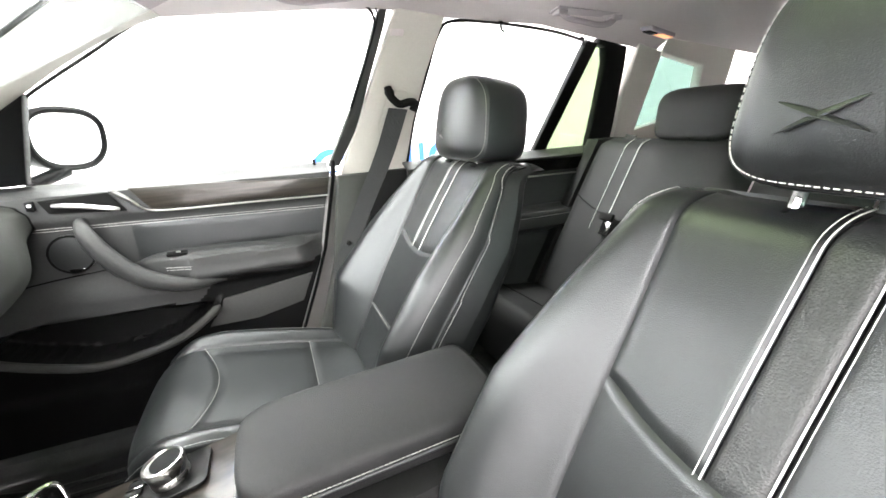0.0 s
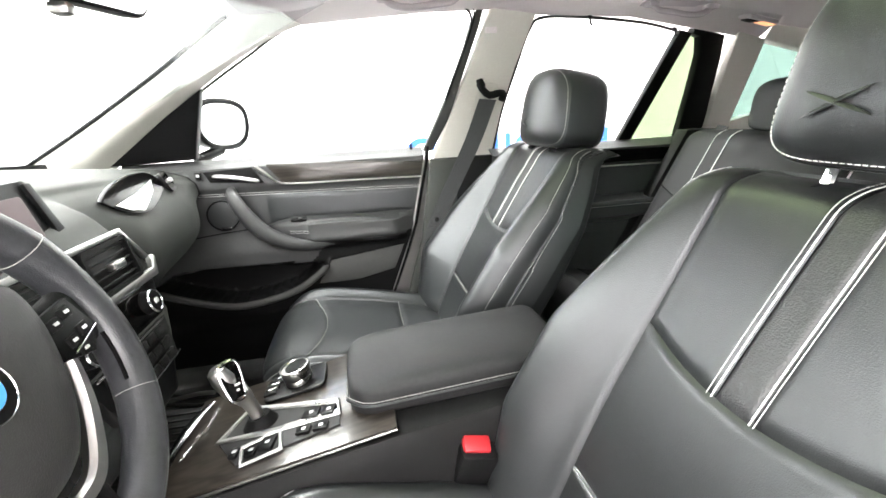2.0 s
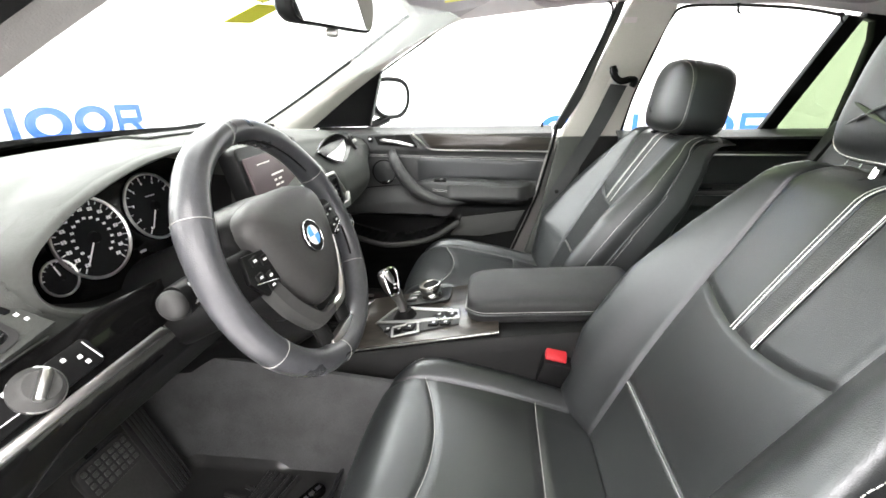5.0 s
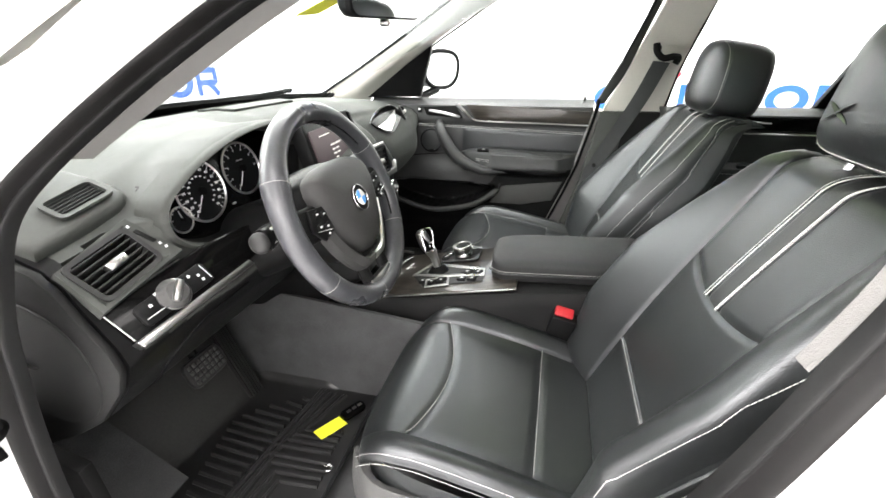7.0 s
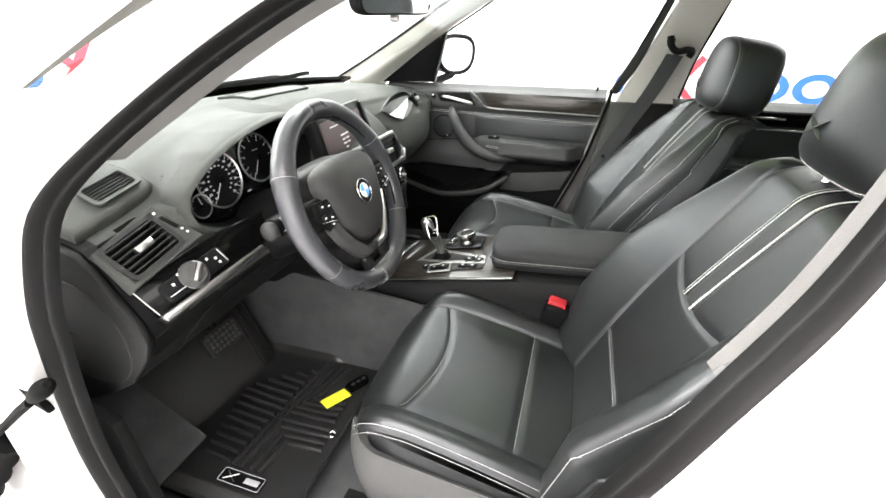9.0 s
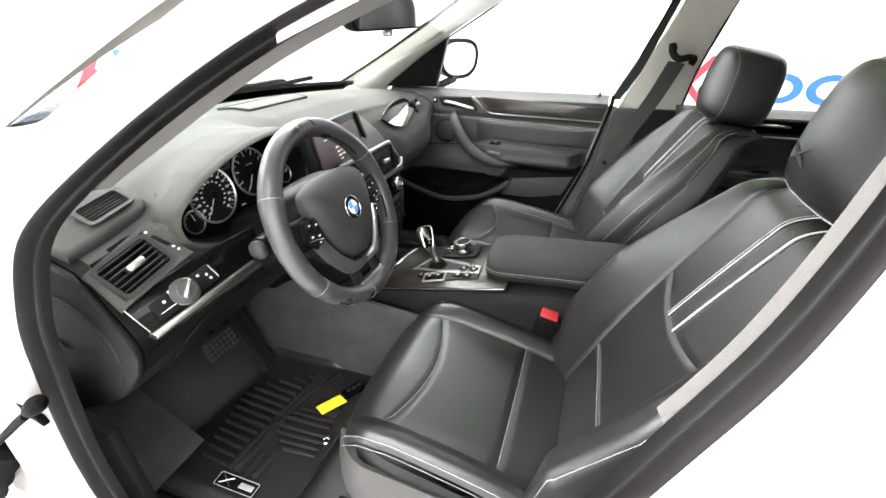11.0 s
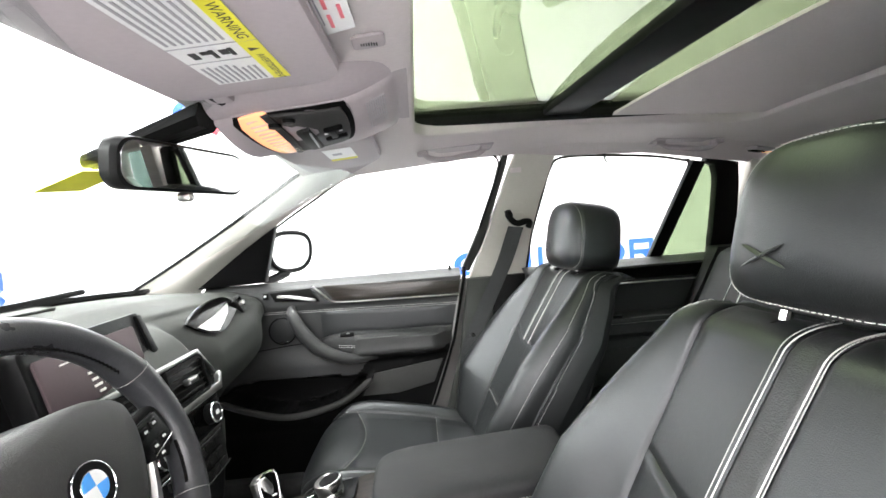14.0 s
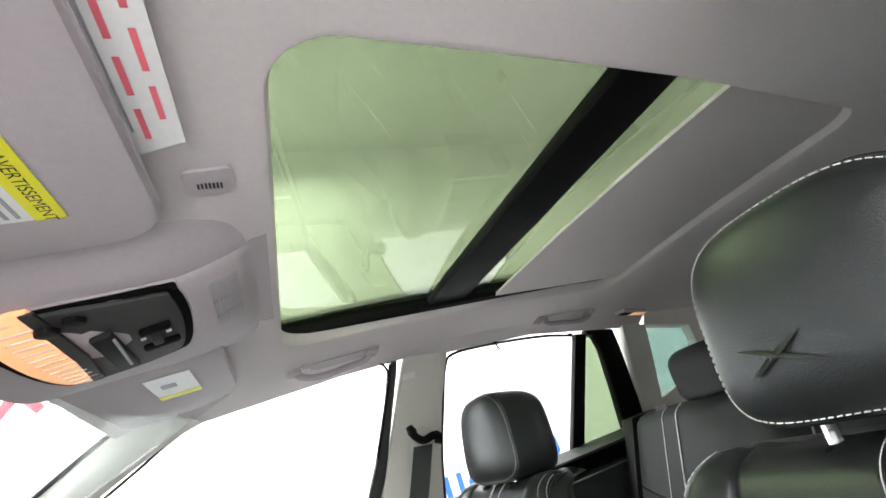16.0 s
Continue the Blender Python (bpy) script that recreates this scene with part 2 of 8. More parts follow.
def thick(vf, t, way=None):
    """A sheet given depth t along way, or against its vertex normals."""
    vs, fs = [Vector(v) for v in vf[0]], vf[1]
    if way is None:
        nor = [Vector() for _ in vs]
        for f in fs:
            k = (vs[f[1]] - vs[f[0]]).cross(vs[f[2]] - vs[f[0]]) if len(f) == 3 else (vs[f[2]] - vs[f[0]]).cross(vs[f[3]] - vs[f[1]])
            for i in f:
                nor[i] += k
        back = [v - n.normalized() * t for v, n in zip(vs, nor)]
    else:
        back = [v + Vector(way) * t for v in vs]
    o = len(vs)
    edges = {}
    for f in fs:
        for a, b in zip(f, f[1:] + f[:1]):
            edges[(a, b)] = 1
    rim = [(b, a, a + o, b + o) for a, b in edges if (b, a) not in edges]
    return vs + back, fs + [tuple(i + o for i in reversed(f)) for f in fs] + rim


def loft(rings, closed=True, caps=True):
    n = len(rings[0])
    vs = [p for r in rings for p in r]
    fs = []
    for j in range(len(rings) - 1):
        for i in range(n if closed else n - 1):
            k = (i + 1) % n
            fs.append((j * n + i, j * n + k, (j + 1) * n + k, (j + 1) * n + i))
    if caps and closed:
        fs.append(tuple(reversed(range(n))))
        fs.append(tuple((len(rings) - 1) * n + i for i in range(n)))
    return vs, fs


def tube(points, r, n=8, closed=False, flat=1.0, up=None):
    """A round (or flattened) rod along points; r: a number or a list."""
    ps = [Vector(p) for p in points]
    m = len(ps)
    rs = r if isinstance(r, (list, tuple)) else [r] * m
    rings = []
    side = None
    for i, p in enumerate(ps):
        a, b = ps[(i - 1) % m] if (closed or i) else ps[i], ps[(i + 1) % m] if (closed or i < m - 1) else ps[i]
        d = (b - a).normalized()
        if up is not None:
            side = d.cross(Vector(up)).normalized()
        elif side is None:
            side = d.orthogonal().normalized()
        else:
            side = (side - d * side.dot(d)).normalized()
        w = d.cross(side).normalized()
        rings.append([p + side * rs[i] * math.cos(2 * math.pi * k / n) + w * rs[i] * flat * math.sin(2 * math.pi * k / n) for k in range(n)])
    if closed:
        vs, fs = loft(rings, True, False)
        o = (m - 1) * n
        fs += [(o + k, o + (k + 1) % n, (k + 1) % n, k) for k in range(n)]
        return vs, fs
    return loft(rings)


def rbox(sx, sy, sz, bevel=0.004, m=None, segs=2):
    """A block with rounded edges, as (vertices, faces)."""
    bm = bmesh.new()
    bmesh.ops.create_cube(bm, size=1)
    bmesh.ops.scale(bm, vec=(sx, sy, sz), verts=bm.verts)
    if bevel:
        bmesh.ops.bevel(bm, geom=bm.edges[:], offset=min(bevel, 0.45 * min(sx, sy, sz)), segments=segs, profile=0.5, affect="EDGES")
    if m is not None:
        bmesh.ops.transform(bm, matrix=m, verts=bm.verts)
    bm.verts.ensure_lookup_table()
    out = [v.co.copy() for v in bm.verts], [tuple(v.index for v in f.verts) for f in bm.faces]
    bm.free()
    return out


def prism(poly, depth, place, bevel=0.003):
    """A flat outline (a, b) given depth c, each corner sent through place(a, b, c); its edges are bevelled."""
    bm = bmesh.new()
    f = bm.faces.new([bm.verts.new((a, b, 0)) for a, b in poly])
    r = bmesh.ops.extrude_face_region(bm, geom=[f])
    bmesh.ops.translate(bm, vec=(0, 0, depth), verts=[v for v in r["geom"] if isinstance(v, bmesh.types.BMVert)])
    bmesh.ops.recalc_face_normals(bm, faces=bm.faces)
    if bevel:
        bmesh.ops.bevel(bm, geom=[e for e in bm.edges if abs(e.verts[0].co.z - e.verts[1].co.z) < 1e-6], offset=bevel, segments=2, profile=0.5, affect="EDGES")
    bmesh.ops.triangulate(bm, faces=[g for g in bm.faces if len(g.verts) > 4])
    bm.verts.ensure_lookup_table()
    out = [Vector(place(*v.co)) for v in bm.verts], [tuple(v.index for v in g.verts) for g in bm.faces]
    bm.free()
    return out


def revolve(profile, n=32, m=None):
    """A turned shape about its own z: profile of (radius, height)."""
    rings = [[Vector((r * math.cos(2 * math.pi * k / n), r * math.sin(2 * math.pi * k / n), h)) for k in range(n)] for r, h in profile]
    vf = loft(rings)
    return moved(vf, m) if m is not None else vf


def rrect(w, h, r, n=5):
    """Outline of a rectangle with rounded corners."""
    out = []
    for cx, cy, a in ((w / 2 - r, h / 2 - r, 0), (-w / 2 + r, h / 2 - r, 90), (-w / 2 + r, -h / 2 + r, 180), (w / 2 - r, -h / 2 + r, 270)):
        out += [(cx + r * math.cos(radians(a + 90 * k / n)), cy + r * math.sin(radians(a + 90 * k / n))) for k in range(n + 1)]
    return out


def spline(points, n=40):
    """A smooth line through points."""
    ps = [Vector(p) for p in points]
    ps = [ps[0] * 2 - ps[1]] + ps + [ps[-1] * 2 - ps[-2]]
    out = []
    m = len(ps) - 3
    for k in range(n + 1):
        t = k / n * m
        i = min(int(t), m - 1)
        t -= i
        a, b, c, d = ps[i : i + 4]
        out.append(0.5 * (2 * b + (c - a) * t + (2 * a - 5 * b + 4 * c - d) * t * t + (3 * b - a - 3 * c + d) * t**3))
    return out


def interp(x, table):
    xs, ys = zip(*table)
    return float(np.interp(x, xs, ys))


def ease(a, b, x):
    t = max(0.0, min(1.0, (x - a) / (b - a)))
    return t * t * (3 - 2 * t)


def stitches(points, normals, length=0.0042, gap=0.0026, r=0.0007):
    """A row of thread stitches along a line on a surface."""
    ps = [Vector(p) for p in points]
    vs, fs = [], []
    carry, lay = 0.0, True
    out = []
    for i in range(len(ps) - 1):
        d = ps[i + 1] - ps[i]
        if d.length < 1e-7:
            continue
        pos = 0.0
        u = d.normalized()
        w = u.cross(Vector(normals[i])).normalized()
        while pos < d.length:
            a = ps[i] + u * pos
            b = a + u * min(length, 0.006)
            nn = Vector(normals[i]).normalized()
            q = [a + w * r, b + w * r, b - w * r, a - w * r]
            top = [v + nn * r * 1.6 for v in q]
            o = len(vs)
            vs += [v - nn * r for v in q] + top
            fs += [(o, o + 1, o + 5, o + 4), (o + 1, o + 2, o + 6, o + 5), (o + 2, o + 3, o + 7, o + 6), (o + 3, o, o + 4, o + 7), (o + 4, o + 5, o + 6, o + 7)]
            pos += length + gap
    return vs, fs


def facing(origin, normal, up=(0, 0, 1)):
    """A pose whose z is normal and whose y is near up."""
    z = Vector(normal).normalized()
    x = Vector(up).cross(z).normalized()
    y = z.cross(x)
    return Matrix((x.to_4d(), y.to_4d(), z.to_4d(), (0, 0, 0, 1))).transposed() @ Matrix.Identity(4) if False else Matrix.Translation(origin) @ Matrix((x, y, z)).transposed().to_4x4()


# ---- the booth round the car ----
def slab(name, x0, x1, y0, y1, z0, z1, mat, label):
    vf = rbox(x1 - x0, y1 - y0, z1 - z0, 0, Matrix.Translation(((x0 + x1) / 2, (y0 + y1) / 2, (z0 + z1) / 2)))
    return tagged(pm(name, vf, mat, None, smooth=0), label, "wall" if "wall" in name else name, "", "structure")


slab("ground", -2.8, 5.2, -3.8, 2.6, -0.12, 0.0, BOOTH, "white painted studio floor under the car")
slab("wall_front", -2.8, -2.6, -3.8, 2.6, 0.0, 3.8, BOOTH, "white studio wall with a blue and red sign")
slab("wall_right", -2.6, 5.0, 2.4, 2.6, 0.0, 3.8, BOOTH, "white studio wall with blue and red signs")
slab("wall_rear", 5.0, 5.2, -3.8, 2.6, 0.0, 3.8, BOOTH, "plain white studio wall")
slab("wall_left", -2.6, 5.0, -3.8, -3.6, 0.0, 3.8, BOOTH, "plain white studio wall")
slab("ceiling", -2.8, 5.2, -3.8, 2.6, 3.8, 3.9, BOOTH, "white studio ceiling above the lamps")


def sign(name, place, pitch, height, label, caption):
    """A dealer's sign drawn as plain shapes: rings, crossed bars and blocks. place(a, b, c): along, up, out of the wall."""
    root = thing(name, place(0, 0, 0), label, "sign")
    step = (0.0006 * k for k in range(40))

    def ring(k):
        def f(u, v):
            a = 2 * math.pi * u
            r = 1.0 if v > 0.5 else 0.58
            return Vector(place(pitch * k + 0.46 * pitch * r * math.cos(a), height * 0.5 * r * math.sin(a), 0.006))
        pm("ring", thick(grid(f, 40, 2, True), 0.005), BLUE, root)

    def bar(n, a0, b0, a1, b1, w, mat):
        d = Vector((a1 - a0, b1 - b0)).normalized()
        s = Vector((-d.y, d.x)) * w / 2
        q = [(a0 + s.x, b0 + s.y), (a1 + s.x, b1 + s.y), (a1 - s.x, b1 - s.y), (a0 - s.x, b0 - s.y)]
        lift = (0.010 if mat is SIGN_RED else 0.002) + next(step)
        pm(n, prism(q, 0.004, lambda a, b, c: place(a, b, c + lift), 0), mat, root, smooth=0)

    ring(0)
    bar("cross_bar", 0.62 * pitch, -0.75 * height, 1.5 * pitch, 0.95 * height, 0.24 * height, SIGN_RED)
    bar("cross_bar", 0.62 * pitch, 0.62 * height, 1.45 * pitch, -0.62 * height, 0.24 * height, SIGN_RED)
    for k, (a0, b0, a1, b1) in enumerate(((1.66, -0.5, 1.66, 0.5), (2.0, -0.3, 2.0, 0.5), (2.34, -0.5, 2.34, 0.5))):
        bar("block", a0 * pitch, b0 * height, a1 * pitch, b1 * height, 0.2 * height, BLUE)
    ring(3)
    ring(4)
    for a0, b0, a1, b1 in ((4.66, -0.5, 4.66, 0.5), (4.62, 0.4, 5.3, 0.4), (4.62, -0.05, 5.24, -0.05), (5.24, 0.45, 5.24, -0.10), (4.98, -0.05, 5.28, -0.5)):
        bar("block", a0 * pitch, b0 * height, a1 * pitch, b1 * height, 0.2 * height, BLUE)
    if caption:
        bar("caption_bar", 1.7 * pitch, -0.95 * height, 2.9 * pitch, -0.95 * height, 0.28 * height, SIGN_GREY)
        bar("caption_bar", 3.05 * pitch, -0.95 * height, 5.2 * pitch, -0.95 * height, 0.28 * height, SIGN_GREY)


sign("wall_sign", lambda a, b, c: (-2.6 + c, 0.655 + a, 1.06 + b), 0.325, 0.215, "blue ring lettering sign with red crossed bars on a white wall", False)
sign("wall_sign", lambda a, b, c: (0.66 + a, 2.4 - c, 0.95 + b), 0.265, 0.18, "low blue and red sign on the white side wall", False)
sign("wall_sign", lambda a, b, c: (-1.24 + a, 2.4 - c, 2.17 + b), 0.245, 0.2, "high blue and red sign with a grey caption bar", True)


# ---- the car's shell ----
def side_y(z):
    """Half width of the cabin's inner face at a height above the belt line."""
    return 0.745 - 0.53 * (z - 1.06) if z > 1.06 else 0.745


CROWN = ((-0.1, 1.405), (0.1, 1.432), (0.28, 1.452), (0.7, 1.468), (1.2, 1.447), (1.6, 1.405), (2.0, 1.33))


def roof_z(x, y):
    return interp(x, CROWN) - 0.030 * (abs(y) / 0.57) ** 3


def panel_xz(poly, off, depth, bevel=0.003, side=1):
    """A trim piece from an outline in x and z, laid on the cabin's side and given depth outwards."""
    vf = prism(poly, depth, lambda a, b, c: (a, side_y(b) + off + c, b), bevel)
    return vf if side > 0 else mirrored(vf)


def smooth_poly(points, n=8):
    ps = spline([(a, b, 0) for a, b in points], n * (len(points) - 1))
    return [(p.x, p.y) for p in ps]


SHELL = thing("car_shell", (0.6, 0, 0.25), "white car body seen from its open driver's door", "car body", kind="structure")
HOLE = [(0.742 + a, -0.022 + b + (0.075 * (a + 0.40) if b < 0 else 0.05 * (a + 0.45))) for a, b in rrect(0.90, 0.682, 0.055, 8)]


def headliner():
    n = 4 * 9
    def hole_at(u):
        k = u * n
        i = int(k) % n
        t = k - int(k)
        a, b = HOLE[i], HOLE[(i + 1) % n]
        return a[0] + (b[0] - a[0]) * t, a[1] + (b[1] - a[1]) * t
    pts = [hole_at(k / 144) for k in range(144)]
    rings = []
    for v, lift in ((-0.010, 0.018), (-0.006, 0.010), (0.0, 0.003), (0.012, 0.0)):
        rings.append([(x + (x - 0.735) * v, y + (y + 0.025) * v, roof_z(x, y) + lift) for x, y in pts])
    for k in range(1, 15):
        t = k / 14
        ring = []
        for x, y in pts:
            dx, dy = x - 0.735, y + 0.025
            far = max(abs(dx) / (0.755 if dx < 0 else 1.2), abs(dy - 0.025) / 0.53)
            ox, oy = 0.735 + dx / far, -0.025 * 0 + dy / far
            px, py = x + (ox - x) * t, y + (oy - y) * t
            ring.append((px, py, roof_z(px, py)))
        rings.append(ring)
    return loft(rings, True, False)


tagged(pm("roof_lining", thick(headliner(), 0.008, (0, 0, 1)), LINER), "light grey cloth headliner round a wide glass roof", "headliner", kind="structure")


def roof_skin():
    def f(u, v):
        x, y = 0.0 + 2.1 * u, -0.60 + 1.2 * v
        return x, y, interp(x, CROWN) + 0.075 - 0.06 * (abs(y) / 0.6) ** 3
    vs, fs = grid(f, 43, 25)
    keep = []
    for q in fs:
        x = sum(vs[i][0] for i in q) / 4
        y = sum(vs[i][1] for i in q) / 4
        if not (0.24 < x < 1.24 and abs(y) < 0.36):
            keep.append(q)
    return vs, keep


pm("roof_panel", thick(roof_skin(), 0.01, (0, 0, 1)), PAINT, SHELL)

# glass roof: two tinted panes, a dark cross member, dark side rails and the cloth blind
GLASS_ROOF = thing("glass_roof", (0.7, 0, 1.48), "green tinted panoramic glass roof with dark frame and half-drawn blind", "sunroof")
pm("front_pane", thick(grid(lambda u, v: (0.235 + 0.43 * u, -0.37 + 0.74 * v, 1.512 - 0.02 * (v * 2 - 1) ** 2), 8, 16), 0.005), TINT_GREEN, GLASS_ROOF, "green tinted glass")
pm("rear_pane", thick(grid(lambda u, v: (0.69 + 0.58 * u, -0.37 + 0.74 * v, 1.512 - 0.02 * u * u - 0.02 * (v * 2 - 1) ** 2), 8, 16), 0.005), TINT_GREEN, GLASS_ROOF, "green tinted glass")
pm("cross_member", rbox(0.098, 0.72, 0.022, 0.006, pose(0.688, -0.008, 1.492, 0, 0, 4.2)), BLACK, GLASS_ROOF, "black cross member")
for s in (-1, 1):
    pm("side_rail", rbox(0.95, 0.055, 0.032, 0.006, Matrix.Translation((0.735, -0.03 + s * 0.372, 1.488))), BLACK, GLASS_ROOF, "black guide rail")
pm("front_rail", rbox(0.03, 0.7, 0.025, 0.005, Matrix.Translation((0.245, -0.008, 1.495))), BLACK, GLASS_ROOF, "black front rail")
pm("blind", thick(grid(lambda u, v: (0.862 - 0.070 * v + (0.37 + 0.07 * v) * u, -0.37 + 0.69 * v, roof_z(0.792 + 0.44 * u, 0) + 0.016 - 0.008 * (v * 2 - 1) ** 2), 10, 14), 0.006, (0, 0, 1)), LINER, GLASS_ROOF, "light cloth roller blind")


# pillars and window frames of both sides
def front_window(dz=0.0):
    return [(-0.385, 1.10), (-0.27, 1.20), (-0.147, 1.275), (-0.013, 1.348), (0.056, 1.386), (0.154, 1.425), (0.284, 1.442), (0.42, 1.446), (0.515, 1.440), (0.548, 1.410), (0.535, 1.35), (0.49, 1.22), (0.425, 1.07)]


def side_set(side, door):
    """Pillar trims, frames and panes of one side; the far side has its doors shut."""
    tag = "driver's side" if side < 0 else "passenger side"

    def put(name, poly, off, depth, mat, label, category, bevel=0.003):
        ob = pm(name, panel_xz(poly, off, depth, bevel, side), mat)
        return tagged(ob, label, category, kind="structure")

    # A pillar trim between windscreen and front door window
    ws = [(-0.66, 0.715, 1.09), (-0.46, 0.655, 1.185), (-0.23, 0.575, 1.30), (-0.02, 0.475, 1.405), (0.06, 0.44, 1.432)]
    win = [(-0.46, 0.74, 1.07), (-0.27, 0.675, 1.20), (-0.10, 0.615, 1.305), (0.04, 0.578, 1.375), (0.12, 0.56, 1.402)]
    a, b = spline(ws, 24), spline(win, 24)
    rings = []
    for p, q in zip(a, b):
        mid = (p + q) / 2 + Vector((0.0, -0.022, -0.012))
        out = (p + q) / 2 + Vector((-0.02, 0.03, 0.02))
        rings.append([p, p.lerp(mid, 0.6) + Vector((0, -0.004, 0)), mid, q.lerp(mid, 0.6) + Vector((0, -0.006, 0)), q, out])
    vf = loft(rings)
    tagged(pm("pillar_trim", vf if side > 0 else mirrored(vf), TRIM_LIGHT), "light grey cloth trim on the sloping windscreen pillar", "pillar trim", kind="structure")
    # rubber edge and dark band of the windscreen
    vf = tube([p + Vector((-0.006, 0.004, 0.002)) for p in a], 0.006, 6)
    tagged(pm("windscreen_seal", vf if side > 0 else mirrored(vf), RUBBER), "black rubber windscreen seal", "seal", kind="structure")
    # cantrail trim over the doors
    def rail(u, v):
        x = 0.10 + 1.35 * u
        z0 = interp(x, ((0.1, 1.400), (0.154, 1.423), (0.28, 1.439), (0.52, 1.439), (0.72, 1.418), (1.0, 1.410), (1.25, 1.376), (1.45, 1.35)) if side > 0 else ((0.1, 1.300), (0.24, 1.360), (0.36, 1.392), (0.48, 1.392), (0.6, 1.385), (1.45, 1.345)))
        y0, y1 = side_y(z0) + 0.004, 0.50
        return x, side * (y0 + (y1 - y0) * v), z0 + (roof_z(x, y1) + 0.006 - z0) * v
    tagged(pm("cantrail_trim", thick(grid(rail, 40, 6), 0.006, (0, 0, 1)), LINER), "light cloth trim along the roof edge", "roof trim", kind="structure")
    if side > 0:
        put("b_pillar_trim", [(0.448, 1.03), (0.466, 1.07), (0.500, 1.16), (0.550, 1.30), (0.587, 1.41), (0.60, 1.44), (0.73, 1.44), (0.716, 1.40), (0.688, 1.30), (0.665, 1.18), (0.655, 1.065), (0.65, 1.03)], 0.002, 0.05, TRIM_LIGHT, "light grey upper trim of the centre pillar", "pillar trim", 0.008)
        put("c_pillar_trim", [(1.365, 1.372), (1.395, 1.20), (1.43, 1.055), (1.515, 1.09), (1.475, 1.35)], -0.01, 0.05, TRIM_LIGHT, "light grey trim between rear door and cargo window", "pillar trim", 0.008)
        put("cargo_trim", [(1.43, 1.055), (1.52, 1.11), (1.69, 1.15), (1.76, 1.19), (1.70, 1.31), (1.475, 1.35), (1.48, 1.39), (1.82, 1.36), (1.95, 1.04), (1.50, 1.0)], 0.0, 0.04, TRIM_LIGHT, "light grey trim round the cargo window", "pillar trim", 0.006)


side_set(1, True)
side_set(-1, False)

# passenger's doors: frames, seals, glass
def door_frames():
    d = thing("front_door_frame", (0.1, 0.72, 0.6), "dark window frame of the shut front passenger door", "door frame", kind="structure")
    outer = [(0.425, 1.07), (0.49, 1.22), (0.535, 1.35), (0.548, 1.405), (0.56, 1.432), (0.578, 1.432), (0.572, 1.40), (0.549, 1.32), (0.505, 1.17), (0.456, 1.07)]
    pm("rear_frame", panel_xz(outer, 0.012, 0.03, 0.004), DASH, d)
    sail = [(-0.46, 1.085), (-0.388, 1.13), (-0.27, 1.205), (-0.155, 1.272), (-0.165, 1.25), (-0.235, 1.09)]
    pm("mirror_triangle", panel_xz(sail, -0.01, 0.03, 0.004), PLASTIC_HARD, d, "black triangular cover behind the door mirror")
    top = [(p[0], side_y(p[1]) + 0.012, p[1]) for p in smooth_poly(front_window()[1:-1], 5)]
    pm("window_seal", tube(top, 0.0035, 6), RUBBER, d)
    pm("frame_edge", tube([(x + 0.006, y - 0.006, z + 0.014) for x, y, z in top], 0.002, 6), BLACK, d)
    poly = smooth_poly(front_window(), 4)
    tagged(pm("window_1", prism(poly, 0.004, lambda a, b, c: (a, side_y(b) + 0.03 + c, b), 0), CLEAR, smooth=0), "clear glass of the front passenger window", "window", kind="structure")
    r = thing("rear_door_frame", (0.95, 0.72, 0.6), "dark window frame of the shut rear passenger door", "door frame", kind="structure")
    rw = [(0.66, 1.06), (0.668, 1.18), (0.692, 1.30), (0.712, 1.385), (0.745, 1.413), (0.876, 1.412), (1.05, 1.398), (1.167, 1.378)]
    pm("window_seal", tube([(x, side_y(z) + 0.012, z) for x, z in smooth_poly(rw, 5)], 0.0042, 6), RUBBER, r)
    pm("divider_bar", panel_xz([(1.105, 1.055), (1.155, 1.055), (1.222, 1.372), (1.178, 1.380)], 0.008, 0.025, 0.004), PLASTIC_HARD, r, "black divider bar of the rear window")
    pm("rear_frame", panel_xz([(1.335, 1.055), (1.44, 1.055), (1.40, 1.17), (1.36, 1.30), (1.335, 1.365), (1.22, 1.385), (1.222, 1.37), (1.252, 1.362), (1.275, 1.32), (1.305, 1.20)], 0.006, 0.03, 0.004), PLASTIC_HARD, r)
    pm("pane", prism([(0.655, 1.05), (0.70, 1.395), (0.745, 1.42), (0.9, 1.42), (1.19, 1.385), (1.12, 1.05)], 0.004, lambda a, b, c: (a, side_y(b) + 0.03 + c, b), 0), CLEAR, r, smooth=0)
    pm("quarter_pane", prism([(1.13, 1.05), (1.20, 1.38), (1.28, 1.37), (1.35, 1.05)], 0.004, lambda a, b, c: (a, side_y(b) + 0.03 + c, b), 0), TINT_QUARTER, r, "green tinted fixed glass", smooth=0)
    for x in (0.875, 1.15):
        z = 1.405 if x < 1 else 1.375
        pm("blind_hook", join(tube([(x, side_y(z) - 0.004, z + 0.008), (x, side_y(z) - 0.010, z - 0.012), (x + 0.006, side_y(z) - 0.014, z - 0.018)], 0.003, 6), rbox(0.012, 0.01, 0.008, 0.002, Matrix.Translation((x, side_y(z) - 0.002, z + 0.006)))), BLACK, r, "small black blind hook")
    tagged(pm("window_2", prism([(1.47, 1.06), (1.52, 1.37), (1.72, 1.33), (1.80, 1.15)], 0.004, lambda a, b, c: (a, side_y(b) + 0.05 + c, b), 0), TINT_TEAL, smooth=0), "teal tinted cargo side window", "window", kind="structure")


door_frames()

